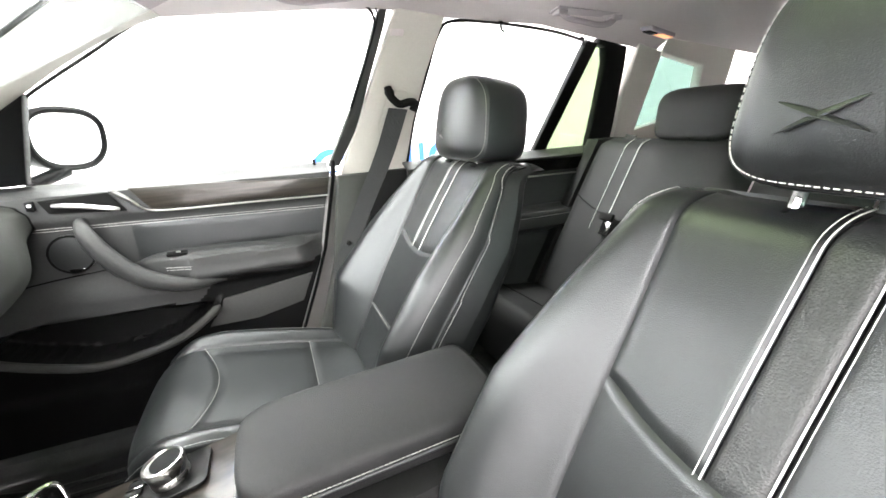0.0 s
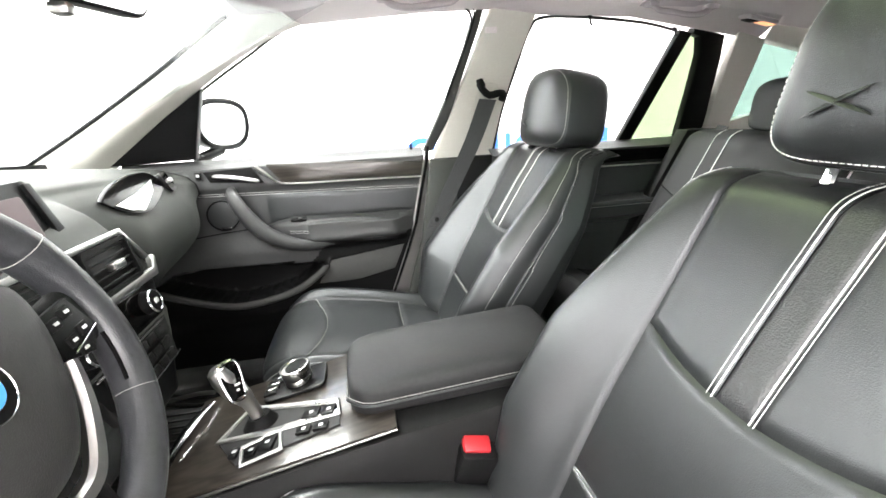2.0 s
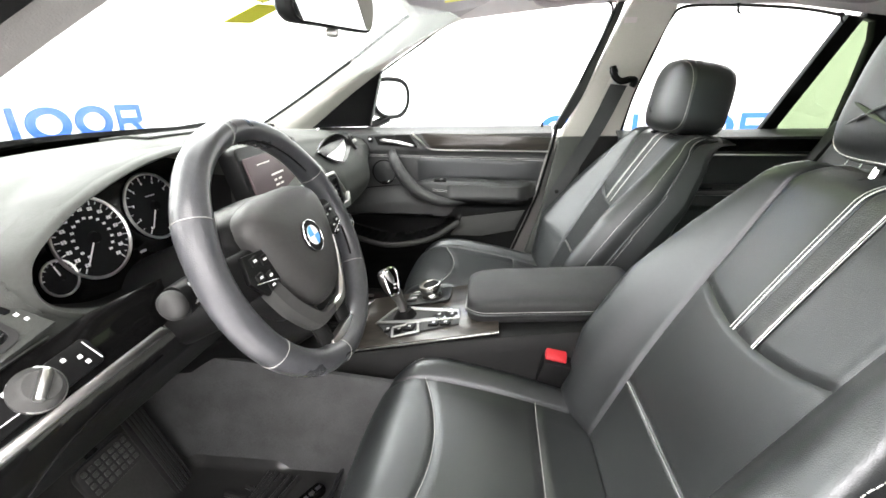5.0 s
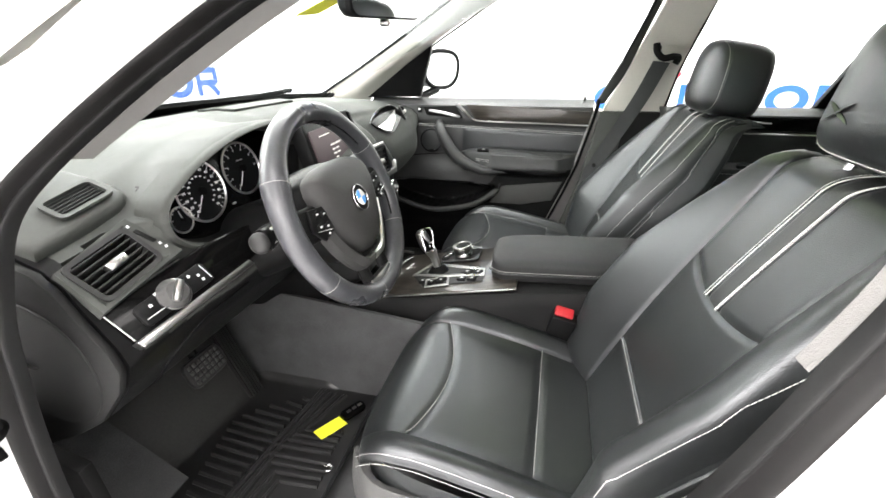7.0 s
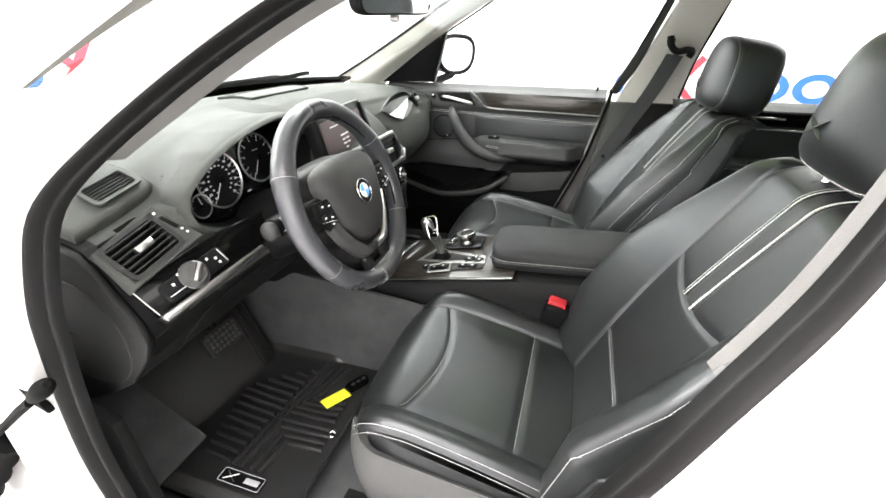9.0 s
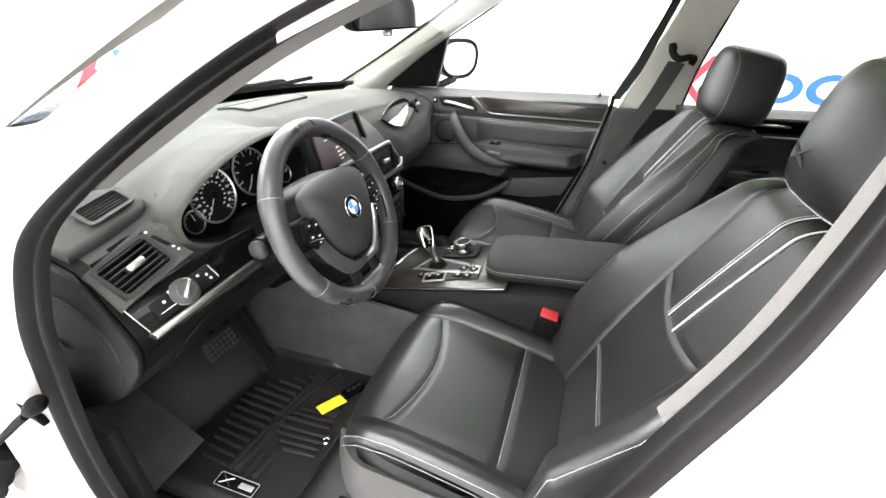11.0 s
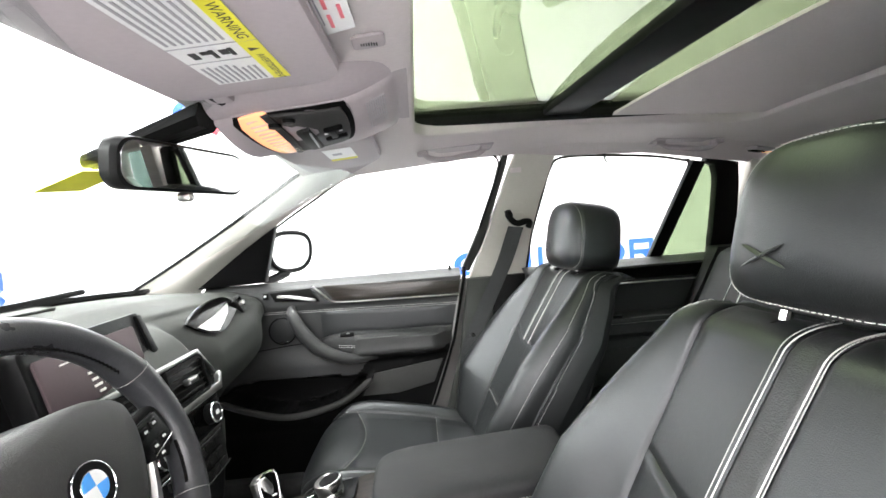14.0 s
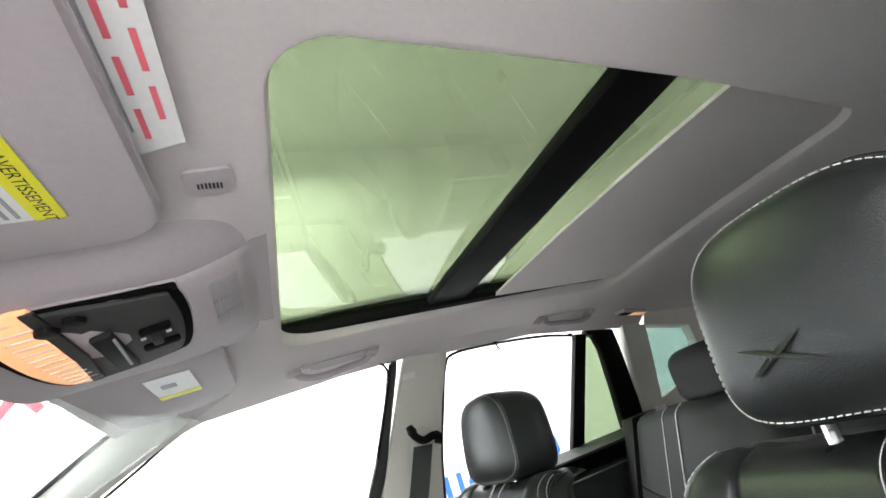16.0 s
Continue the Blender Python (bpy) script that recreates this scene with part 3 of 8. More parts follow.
# windscreen with its dark top band and wipers' cowl
def screen_point(u, v):
    y = -0.70 + 1.40 * u
    x = -0.80 + 0.88 * v + 0.16 * (abs(y) / 0.7) ** 2 * (1 - 0.5 * v)
    z = 1.09 + 0.345 * v - 0.02 * (abs(y) / 0.7) ** 2
    return x, y * (1 - 0.33 * v), z


tagged(pm("windscreen", thick(grid(screen_point, 24, 14), 0.005), CLEAR), "clear laminated windscreen", "windscreen", kind="structure")
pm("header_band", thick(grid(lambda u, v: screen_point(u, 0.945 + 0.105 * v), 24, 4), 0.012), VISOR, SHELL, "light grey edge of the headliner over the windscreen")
pm("lower_band", thick(grid(lambda u, v: screen_point(u, -0.03 + 0.10 * v), 30, 4), 0.012), BLACK, SHELL, "black printed band at the foot of the windscreen")

# floor pan, bulkhead, outer flanks
def pan(u, v):
    x, y = -0.95 + 2.6 * u, -0.70 + 1.40 * v
    tunnel = 0.20 * ease(0.20, 0.10, abs(y))
    toe = 0.42 * ease(-0.50, -0.80, x)
    rear = 0.05 * ease(0.6, 0.8, x)
    sill = 0.06 * ease(0.60, 0.68, abs(y))
    return x, y, 0.385 + max(tunnel, toe) + rear + sill


tagged(pm("floor", thick(grid(pan, 70, 48), 0.03, (0, 0, -1)), CARPET), "black carpeted car floor with a centre tunnel", "floor", kind="structure")
tagged(pm("bulkhead", rbox(0.04, 1.46, 0.75, 0.01, Matrix.Translation((-0.97, 0, 0.72))), BLACK), "dark bulkhead behind the dashboard", "bulkhead", kind="structure")
bonnet = grid(lambda u, v: (-1.85 + 1.03 * u, -0.80 + 1.6 * v, 0.98 + 0.08 * u - 0.06 * (abs(v * 2 - 1)) ** 3), 16, 20)
pm("bonnet", thick(bonnet, 0.02, (0, 0, -1)), PAINT, SHELL, "white bonnet")
pm("cowl", rbox(0.12, 1.40, 0.03, 0.008, Matrix.Translation((-0.82, 0, 1.055))), BLACK, SHELL, "black wiper cowl")
for y0 in (-0.35, 0.32):
    pm("wiper", tube([(-0.80, y0 - 0.28, 1.085), (-0.77, y0, 1.105), (-0.74, y0 + 0.30, 1.118)], 0.008, 6), BLACK, SHELL, "black wiper arm")
pm("right_flank", thick(grid(lambda u, v: (-0.9 + 2.9 * u, 0.80 + 0.06 * math.sin(math.pi * v), 0.30 + 0.74 * v), 20, 8), 0.02), PAINT, SHELL)
pm("rear_flank", thick(grid(lambda u, v: (0.56 + 1.44 * u, -0.785 - 0.06 * math.sin(math.pi * v), 0.30 + 0.76 * v), 16, 8), 0.02), PAINT, SHELL)
pm("tailgate", rbox(0.05, 1.5, 1.1, 0.02, Matrix.Translation((2.05, 0, 0.85))), LINER, SHELL)
pm("boot_floor", rbox(0.75, 1.4, 0.03, 0.01, Matrix.Translation((1.7, 0, 0.72))), CARPET, SHELL, "black boot carpet")

# ---- front seats ----
def make_seat(name, yc, side, label, lean=0.0, ahead=0.0):
    """A sports seat. side: +1 where the outer flank looks to +y; lean: how far its top is tilted back; ahead: how far its cushion is drawn out."""
    root = thing(name, (0.25, yc, 0.40), label, "car seat", "front seats")
    B0, B1 = Vector((0.405, 0, 0.615)), Vector((0.668 + lean, 0, 1.115))
    along = (B1 - B0)
    nrm = Vector((-along.z, 0, along.x)).normalized()
    WID = ((0, 0.235), (0.25, 0.262), (0.5, 0.266), (0.72, 0.245), (0.9, 0.215), (1.0, 0.192))
    BOL = ((0, 0.05), (0.25, 0.075), (0.5, 0.065), (0.75, 0.034), (1.0, 0.008))
    CW = ((0, 0.116), (0.35, 0.127), (0.7, 0.134), (1.0, 0.146))

    def back_pt(y, h):
        w = interp(h, WID)
        t = min(1.0, abs(y) / w)
        d = 0.012 * math.sin(math.pi * min(1, max(0, h)))
        b = interp(h, BOL)
        start, power = 0.80, 2.4
        if y * side > 0:
            b *= interp(h, ((0.0, 1.0), (0.25, 1.15), (0.5, 0.90), (0.75, 1.0)))
            start, power = interp(h, ((0.0, 0.89), (0.55, 0.89), (0.78, 0.80))), interp(h, ((0.55, 1.8), (0.78, 2.4)))
        d += b * ease(interp(h, CW) - 0.015, w * 0.82, abs(y))
        d -= (interp(h, ((0.7, 0.10), (0.85, 0.075), (1.0, 0.03))) + 0.6 * b) * max(0, (t - start) / (1 - start)) ** power
        d -= 0.055 * max(0, (h - 0.90) / 0.10) ** 2
        p = B0 + along * h + nrm * d
        return Vector((p.x, yc + y, p.z))

    def back_n(y, h):
        e = 0.004
        a = back_pt(y + e, h) - back_pt(y - e, h)
        b = back_pt(y, h + e) - back_pt(y, h - e)
        return b.cross(a).normalized() if b.cross(a).x < 0 else a.cross(b).normalized()

    def pad(name_, y0, y1, h0, h1, mat, nu=26, nv=30, surf=back_pt, nor=back_n, dip=0.0045, edge=0.007):
        def f(u, v):
            h = v
            for _ in range(3):
                lo, hi = (y0(h) if callable(y0) else y0), (y1(h) if callable(y1) else y1)
                y = lo + (hi - lo) * u
                a, b = (h0(y) if callable(h0) else h0), (h1(y) if callable(h1) else h1)
                h = a + (b - a) * v
            n = nor(y, h)
            rim = min(u * (hi - lo), (1 - u) * (hi - lo), v * (b - a) * SPAN[0], (1 - v) * (b - a) * SPAN[0])
            k = max(0, 1 - rim / edge)
            return surf(y, h) + n * (0.004 - dip * k * k)
        return pm(name_, thick(grid(f, nu, nv), -0.014), mat, root, smooth=60)

    SPAN = [0.5]
    smile = lambda y: 0.557 + 0.045 * (abs(y) / 0.13) ** 2
    cwn, cwp = (lambda h: -interp(h, CW)), (lambda h: interp(h, CW))
    wn, wp = (lambda h: -interp(h, WID) * 0.945), (lambda h: interp(h, WID) * 0.945)
    pad("backrest_lower_panel", cwn, cwp, 0.0, 0.235, LEATHER)
    pad("backrest_middle_panel", cwn, cwp, 0.235, smile, LEATHER)
    pad("backrest_upper_panel", cwn, lambda h: -0.024, smile, 0.985, LEATHER)
    pad("backrest_centre_band", -0.022, 0.018, smile, 0.985, LEATHER_PERF, 12, 30, edge=0.006, dip=0.004)
    pad("backrest_upper_panel", 0.020, cwp, smile, 0.985, LEATHER)
    pad("backrest_bolster", wn, cwn, 0.0, 0.985, LEATHER, 26, 50)
    pad("backrest_bolster", cwp, wp, 0.0, 0.985, LEATHER, 26, 50)

    # the flanks and rear of the backrest
    def shell(u, v):
        h = -0.04 + 1.045 * v
        w = interp(h, WID)
        a = u * 2 * math.pi
        c, s = math.cos(a), math.sin(a)
        y = w * math.copysign(abs(s) ** 0.5, s)
        if c > 0:
            p = back_pt(y * 0.985, h) - nrm * 0.006
        else:
            p = back_pt(y * 0.985, h)
            rear = B0 + along * h - nrm * interp(h, ((0, 0.12), (0.5, 0.125), (0.8, 0.098), (0.94, 0.078), (1.0, 0.058)))
            k = min(1, abs(c) ** 0.55)
            p = Vector((p.x + (rear.x - p.x) * k, yc + y * 0.985, p.z + (rear.z - p.z) * k))
        return p
    pm("backrest_shell", loft([[shell(k / 64, j / 40) for k in range(64)] for j in range(41)]), LEATHER, root, smooth=60)

    # piping and stitching
    def line(f, n=60):
        return [f(k / n) for k in range(n + 1)]

    def on_back(fy, fh, off=0.004, n=60):
        ps, ns = [], []
        for k in range(n + 1):
            t = k / n
            y, h = fy(t), fh(t)
            nn = back_n(y, h)
            ps.append(back_pt(y, h) + nn * off)
            ns.append(nn)
        return ps, ns

    for yb, ys in ((-0.023, -0.028), (0.019, 0.024)):
        h0 = smile(yb)
        ps, ns = on_back(lambda t: yb, lambda t: h0 + (0.985 - h0) * t, 0.0052)
        pm("piping", tube(ps, 0.0008, 6), PIPING, root, "white piping")
        ps, ns = on_back(lambda t: ys, lambda t: h0 + (0.985 - h0) * t, 0.0062, 80)
        pm("stitching", stitches(ps, ns, 0.0034, 0.0032, 0.00034), THREAD_PALE, root, "white thread stitching", smooth=0)
    for sgn in (-1, 1):
        ps, ns = on_back(lambda t: sgn * interp(t, WID) * 0.95, lambda t: 0.02 + 0.96 * t, 0.003, 90)
        pm("edge_piping", tube(ps, 0.003, 6), LEATHER, root)
        ps, ns = on_back(lambda t: sgn * interp(t, WID) * 0.912, lambda t: 0.02 + 0.96 * t, 0.0056, 90)
        pm("stitching", stitches(ps, ns, 0.0045, 0.0012, 0.00034), THREAD_PALE, root, "white thread stitching", smooth=0)
        ps, ns = on_back(lambda t: sgn * interp(t, WID) * 0.955, lambda t: 0.02 + 0.95 * t, 0.0056, 90)
        pm("stitching", stitches(ps, ns, 0.0045, 0.0012, 0.00034), THREAD_PALE, root, "white thread stitching", smooth=0)
    ps, ns = on_back(lambda t: -0.118 + 0.236 * t, lambda t: 0.232, 0.0045)
    pm("stitching", stitches(ps, ns, 0.006, 0.0008, 0.0004), THREAD_GREY, root, "pale thread seam", smooth=0)

    # cushion
    def cush_pt(y, q):
        """q runs from the front lip (0) to the back (1)."""
        x = 0.025 - ahead + (0.40 + ahead) * q
        z = 0.690 - 0.085 * q + 0.012 * math.sin(math.pi * q)
        w = 0.228 - 0.02 * max(0, 1 - q / 0.2) ** 2
        t = min(1, abs(y) / w)
        z += 0.030 * ease(0.135, 0.20, abs(y)) * ease(-0.15, 0.30, q)
        z -= 0.034 * max(0, (t - 0.80) / 0.2) ** 2.2
        z -= 0.038 * max(0, 1 - q / 0.16) ** 2
        x -= 0.012 * max(0, 1 - q / 0.2) - 0.05 * (abs(y) / 0.245) ** 3 * max(0, 1 - q / 0.5) ** 2
        return Vector((x, yc + y, z))

    def cush_n(y, q):
        e = 0.004
        a = cush_pt(y + e, q) - cush_pt(y - e, q)
        b = cush_pt(y, q + e) - cush_pt(y, q - e)
        n = a.cross(b).normalized()
        return n if n.z > 0 else -n

    SPAN[0] = 0.42
    sw = lambda q: 0.158
    front = lambda y: 0.255 - 0.10 * (abs(y) / 0.16) ** 2 + 0.03
    ce = lambda q: 0.215 - 0.02 * max(0, 1 - q / 0.2) ** 2
    kw = dict(surf=cush_pt, nor=cush_n)
    pad("cushion_front_panel", -0.158, 0.158, 0.0, front, LEATHER, 30, 16, **kw)
    pad("cushion_middle_panel", -0.158, 0.158, front, 0.71, LEATHER, 30, 20, **kw)
    pad("cushion_rear_panel", -0.158, 0.158, 0.71, 1.0, LEATHER, 30, 14, **kw)
    pad("cushion_bolster", lambda q: -ce(q), -0.158, 0.0, 1.0, LEATHER, 18, 40, **kw)
    pad("cushion_bolster", 0.158, lambda q: ce(q), 0.0, 1.0, LEATHER, 18, 40, **kw)
    for fq in (front, lambda y: 0.71):
        ys = [-0.155 + 0.31 * k / 40 for k in range(41)]
        ps = [cush_pt(y, fq(y)) + cush_n(y, fq(y)) * 0.0038 for y in ys]
        pm("stitching", stitches(ps, [cush_n(y, fq(y)) for y in ys], 0.006, 0.0008, 0.0004), THREAD_GREY, root, "pale thread seam", smooth=0)
    for sgn in (-1, 1):
        qs = [k / 60 for k in range(61)]
        for off in (0.0, 0.006):
            ps = [cush_pt(sgn * (ce(q) + 0.002 - off * 1.6), q) + cush_n(sgn * (ce(q) - off), q) * 0.0055 for q in qs]
            pm("stitching", stitches(ps, [cush_n(sgn * ce(q), q) for q in qs], 0.0056, 0.0010, 0.0003), THREAD_PALE, root, "white thread stitching", smooth=0)

    def body(u, v):
        a = u * 2 * math.pi
        c, s = math.cos(a), math.sin(a)
        px = math.copysign(abs(c) ** 0.4, c)
        py = math.copysign(abs(s) ** 0.4, s)
        q = 0.5 + 0.5 * px
        y = 0.226 * py
        top = cush_pt(y * 0.985, min(1, max(0.0, q)))
        zl = 0.56
        z = zl + (top.z - 0.004 - zl) * v
        ins = 1 - 0.04 * (1 - v) ** 2
        return Vector((0.225 - ahead / 2 + (top.x - 0.225 + ahead / 2) * ins, yc + (top.y - yc) * ins, z))
    pm("cushion_body", loft([[body(k / 72, j / 8) for k in range(72)] for j in range(9)], True, False), LEATHER, root, smooth=60)

    # plastic base with switches on the outer flank, runners
    def base(u, v):
        x, zz = 0.03 + 0.44 * u, 0.615 - 0.12 * v
        y = 0.216 + 0.018 * math.sin(math.pi * min(1, v * 1.2)) - 0.05 * max(0, 1 - u / 0.15) ** 2
        return x, yc + side * y, zz - 0.02 * u + 0.035 * (1 - u) * (1 - v)
    pm("side_valance", thick(grid(base, 30, 10), 0.012), DOOR_GREY, root, "dark grey plastic seat valance")
    if side < 0:
        for k in range(3):
            pm("memory_button", rbox(0.022, 0.008, 0.016, 0.002, Matrix.Translation((0.128 + 0.026 * k, yc - 0.236, 0.600 - 0.004 * k))), PLASTIC_HARD, root, "small black memory button with white mark")
            pm("button_mark", rbox(0.004, 0.002, 0.005, 0.0005, Matrix.Translation((0.128 + 0.026 * k, yc - 0.2405, 0.600 - 0.004 * k))), WHITE_INK, root)
        pm("adjust_lever", rbox(0.075, 0.012, 0.018, 0.006, Matrix.Translation((0.16, yc - 0.238, 0.555))), ALU, root, "pale seat adjusting switch")
        pm("adjust_lever", rbox(0.02, 0.012, 0.06, 0.006, Matrix.Translation((0.26, yc - 0.238, 0.56))), ALU, root, "pale seat adjusting switch")
    for y in (-0.19, 0.19):
        pm("seat_rail", rbox(0.46, 0.03, 0.03, 0.004, Matrix.Translation((0.22, yc + y, 0.425))), BLACK, root, "black steel seat runner")
        pm("seat_frame", rbox(0.36, 0.02, 0.12, 0.006, Matrix.Translation((0.24, yc + y, 0.50))), BLACK, root)

    # head restraint: padded block, chrome posts, embossed cross
    HC = Vector((0.697 + 0.4 * lean, yc, 1.190 if side < 0 else 1.172))
    tilt = radians(-9)
    hx = Vector((math.cos(tilt), 0, math.sin(tilt)))
    hz = Vector((-math.sin(tilt), 0, math.cos(tilt)))

    def outline(k, g):
        """The front face's outline: rounded, narrower at the top."""
        c, s_ = math.cos(g), math.sin(g)
        pz = 0.086 * math.copysign(abs(s_) ** (0.62 if s_ > 0 else 0.45), s_)
        w = (0.124 if side < 0 else 0.136) - 0.020 * ((pz + 0.086) / 0.172) ** 1.4
        py = w * math.copysign(abs(c) ** (0.52 if s_ > 0 else 0.40), c)
        return py * k, (pz + 0.004 * (1 - (py / w) ** 2) * (s_ > 0)) * k

    def head(k, x, g, lean=0.0):
        py, pz = outline(k, g)
        return HC + hx * (x + 0.014 * (py / 0.124) ** 2 * (x < -0.03)) + Vector((0, py, 0)) + hz * pz

    gs = [2 * math.pi * j / 80 for j in range(80)]
    cut = ((0.02, -0.064), (0.25, -0.0635), (0.5, -0.062), (0.7, -0.0585), (0.85, -0.053), (0.93, -0.047), (0.975, -0.040), (0.99, -0.0355), (0.985, -0.033), (1.0, -0.027), (1.012, -0.01), (1.005, 0.025), (0.975, 0.052), (0.91, 0.068), (0.75, 0.078), (0.4, 0.082), (0.02, 0.083))
    pm("head_restraint", loft([[head(k, x, g) for g in gs] for k, x in cut]), LEATHER, root, smooth=60)
    ring = [head(0.985, -0.0335, g) for g in gs]
    pm("edge_seam", tube(ring, 0.0022, 6, True), LEATHER, root)
    ps = [head(0.955, -0.0445, g) for g in gs]
    ps.append(ps[0])
    pm("stitching", stitches(ps, [(-1, 0, 0.1)] * 81, 0.0036, 0.0026, 0.00042), THREAD if side < 0 else THREAD_GREY, root, "thread stitching", smooth=0)
    for sgn in (-1, 1):
        post = [(0.668, yc + sgn * 0.065, 1.05), (0.690, yc + sgn * 0.065, 1.12)]
        pm("post", tube(post, 0.0065, 10), CHROME, root, "chrome post")
        pm("post_sleeve", revolve([(0.004, 0), (0.016, 0), (0.015, 0.006), (0.009, 0.010), (0.004, 0.010)], 20, facing((0.676, yc + sgn * 0.065, 1.078), (0.3, 0, 1), (1, 0, 0))), PLASTIC_HARD, root)
    # embossed cross of two tapering bars
    cx = HC + hx * -0.066 + Vector((0, 0.034, 0)) - hz * 0.033
    for a0, a1 in (((-0.031, -0.011), (0.031, 0.011)), ((-0.026, 0.013), (0.029, -0.013))):
        pts, rad = [], []
        for k in range(13):
            t = k / 12
            a, b = a0[0] + (a1[0] - a0[0]) * t, a0[1] + (a1[1] - a0[1]) * t
            bulge = 0.014 * ((0.034 + a) / 0.124) ** 2 + 0.012 * max(0, ((0.034 + a) / 0.124)) ** 4
            pts.append(cx + Vector((0, a, 0)) + hz * b + hx * (bulge * 1.0 + 0.001))
            rad.append(0.0005 + 0.0026 * math.sin(math.pi * t) ** 0.6)
        pm("embossed_bar", tube(pts, rad, 8, flat=0.45), LEATHER, root)
    return root


make_seat("front_seat", -0.347, -1, "black leather driver's seat with white piping and centre band")
make_seat("front_seat", 0.393, 1, "black leather passenger seat with white piping and centre band", 0.022, 0.055)

# ---- dashboard ----
# the mouth of the instrument binnacle as (y, z), from its left end over the top and back along the bottom
MOUTH = [(-0.540, 1.036), (-0.535, 1.054), (-0.517, 1.071), (-0.470, 1.0975), (-0.403, 1.119), (-0.329, 1.130), (-0.262, 1.128), (-0.214, 1.112), (-0.194, 1.078), (-0.191, 1.025), (-0.204, 0.978), (-0.240, 0.963), (-0.32, 0.961), (-0.405, 0.962), (-0.460, 0.967), (-0.512, 0.991), (-0.534, 1.013)]
HOOD_Z = tuple(MOUTH[:9])
SILL_Z = ((-0.540, 1.036), (-0.534, 1.013), (-0.512, 0.991), (-0.46, 0.967), (-0.405, 0.962), (-0.24, 0.963), (-0.204, 0.978), (-0.191, 1.025))
RIGHT_X = ((0.66, -0.44), (0.69, -0.40), (0.75, -0.30), (0.86, -0.222), (0.90, -0.205), (0.96, -0.205), (1.02, -0.212), (1.06, -0.225), (1.095, -0.255))
LEFT_X = ((0.66, -0.47), (0.73, -0.372), (0.76, -0.312), (0.80, -0.250), (0.86, -0.196), (0.896, -0.180), (0.92, -0.186), (0.962, -0.213), (0.968, -0.217), (1.028, -0.250), (1.04, -0.258))
UNDER_Z = ((0.10, 0.66), (0.16, 0.70), (0.22, 0.785), (0.33, 0.872), (0.41, 0.895), (0.52, 0.925), (0.61, 0.985), (0.69, 1.0))


def hood_weight(y, x):
    return ease(-0.590 + 0.08 * ease(-0.20, -0.36, x), -0.522 + 0.16 * ease(-0.20, -0.36, x), y) * ease(-0.135, -0.195, y)


def dash_front(y, z):
    """How far the dashboard's face stands to the rear at a place across and a height."""
    drift = interp(z, ((0.80, 0.0), (0.90, 0.10), (0.97, 0.18), (1.03, 0.30))) * min(0.12, max(0.0, y + 0.66))
    left = interp(z - drift, LEFT_X)
    w = hood_weight(y, -0.2) * ease(0.955, 1.0, z)
    left += (-0.204 - left) * w
    right = interp(z, RIGHT_X) - 0.02 * (abs(y) / 0.65) ** 4
    st = ease(0.165, 0.110, abs(y + 0.030))
    right += st * interp(z, ((0.66, 0.20), (0.75, 0.18), (0.86, 0.115), (0.94, 0.085), (1.0, 0.075), (1.05, 0.05), (1.09, 0.02)))
    right += 0.030 * ease(0.16, 0.26, y) * ease(0.66, 0.46, y) * ease(0.86, 0.95, z) * ease(1.08, 0.98, z)
    low = interp(y, UNDER_Z)
    if y > 0.1 and z < low:
        right -= min(0.20, 1.1 * (low - z) ** 1.15 * ease(0.10, 0.20, y) * 1.4)
    return left + (right - left) * ease(-0.25, -0.17, y)


def dash_top(y, x):
    z = interp(x, ((-0.86, 1.075), (-0.62, 1.112), (-0.46, 1.130), (-0.33, 1.122), (-0.255, 1.097)))
    z -= 0.046 * (y / 0.65) ** 2 + 0.030 * ease(0.40, 0.62, -y)
    lip = interp(y, HOOD_Z)
    k = hood_weight(y, x) * ease(-0.46, -0.21, x)
    return z + (lip + 0.006 - z) * k


def dash_pt(u, v):
    y = -0.665 + 1.35 * u
    xe = -0.255 + 0.052 * hood_weight(y, -0.2)
    if v < 0.4:
        x = -0.86 + (xe + 0.86) * v / 0.4
        return x, y, dash_top(y, x)
    k = (v - 0.4) / 0.6
    ze = dash_top(y, xe)
    z = ze + (0.66 - ze) * k
    x = dash_front(y, z)
    return x + (xe - x) * ease(0.05, 0.0, k), y, z


def local(origin, xdir, ydir):
    """place(a, b, c): a along xdir, b along ydir, c out of their plane."""
    X = Vector(xdir).normalized()
    Z = X.cross(Vector(ydir)).normalized()
    Y = Z.cross(X).normalized()
    O = Vector(origin)
    return lambda a, b, c: O + X * a + Y * b + Z * c


dashboard = thing("dashboard", (-0.45, 0, 0.66), "dark grey moulded dashboard with vents, dials and screen", "dashboard")
dv, df = grid(dash_pt, 220, 150)


def middle(q):
    return [sum(dv[i][c] for i in q) / 4 for c in range(3)]


def in_mouth(x, y, z):
    return -0.545 < y < -0.188 and interp(y, SILL_Z) - 0.005 < z < interp(y, HOOD_Z) + 0.001 and x > -0.30


def in_vent(x, y, z):
    return -0.648 < y < -0.572 and 0.979 < z - 0.22 * (y + 0.612) < 1.027 and x > -0.27


keep = [q for q in df if q[0] < 220 * 59 or not (in_mouth(*middle(q)) or in_vent(*middle(q)))]
# below the passenger's swoop the black stands in for the footwell's shade
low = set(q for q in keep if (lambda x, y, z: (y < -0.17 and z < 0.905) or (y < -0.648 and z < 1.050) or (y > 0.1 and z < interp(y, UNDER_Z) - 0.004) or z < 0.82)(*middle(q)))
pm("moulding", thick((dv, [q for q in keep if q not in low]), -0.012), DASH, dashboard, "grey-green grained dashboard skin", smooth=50)
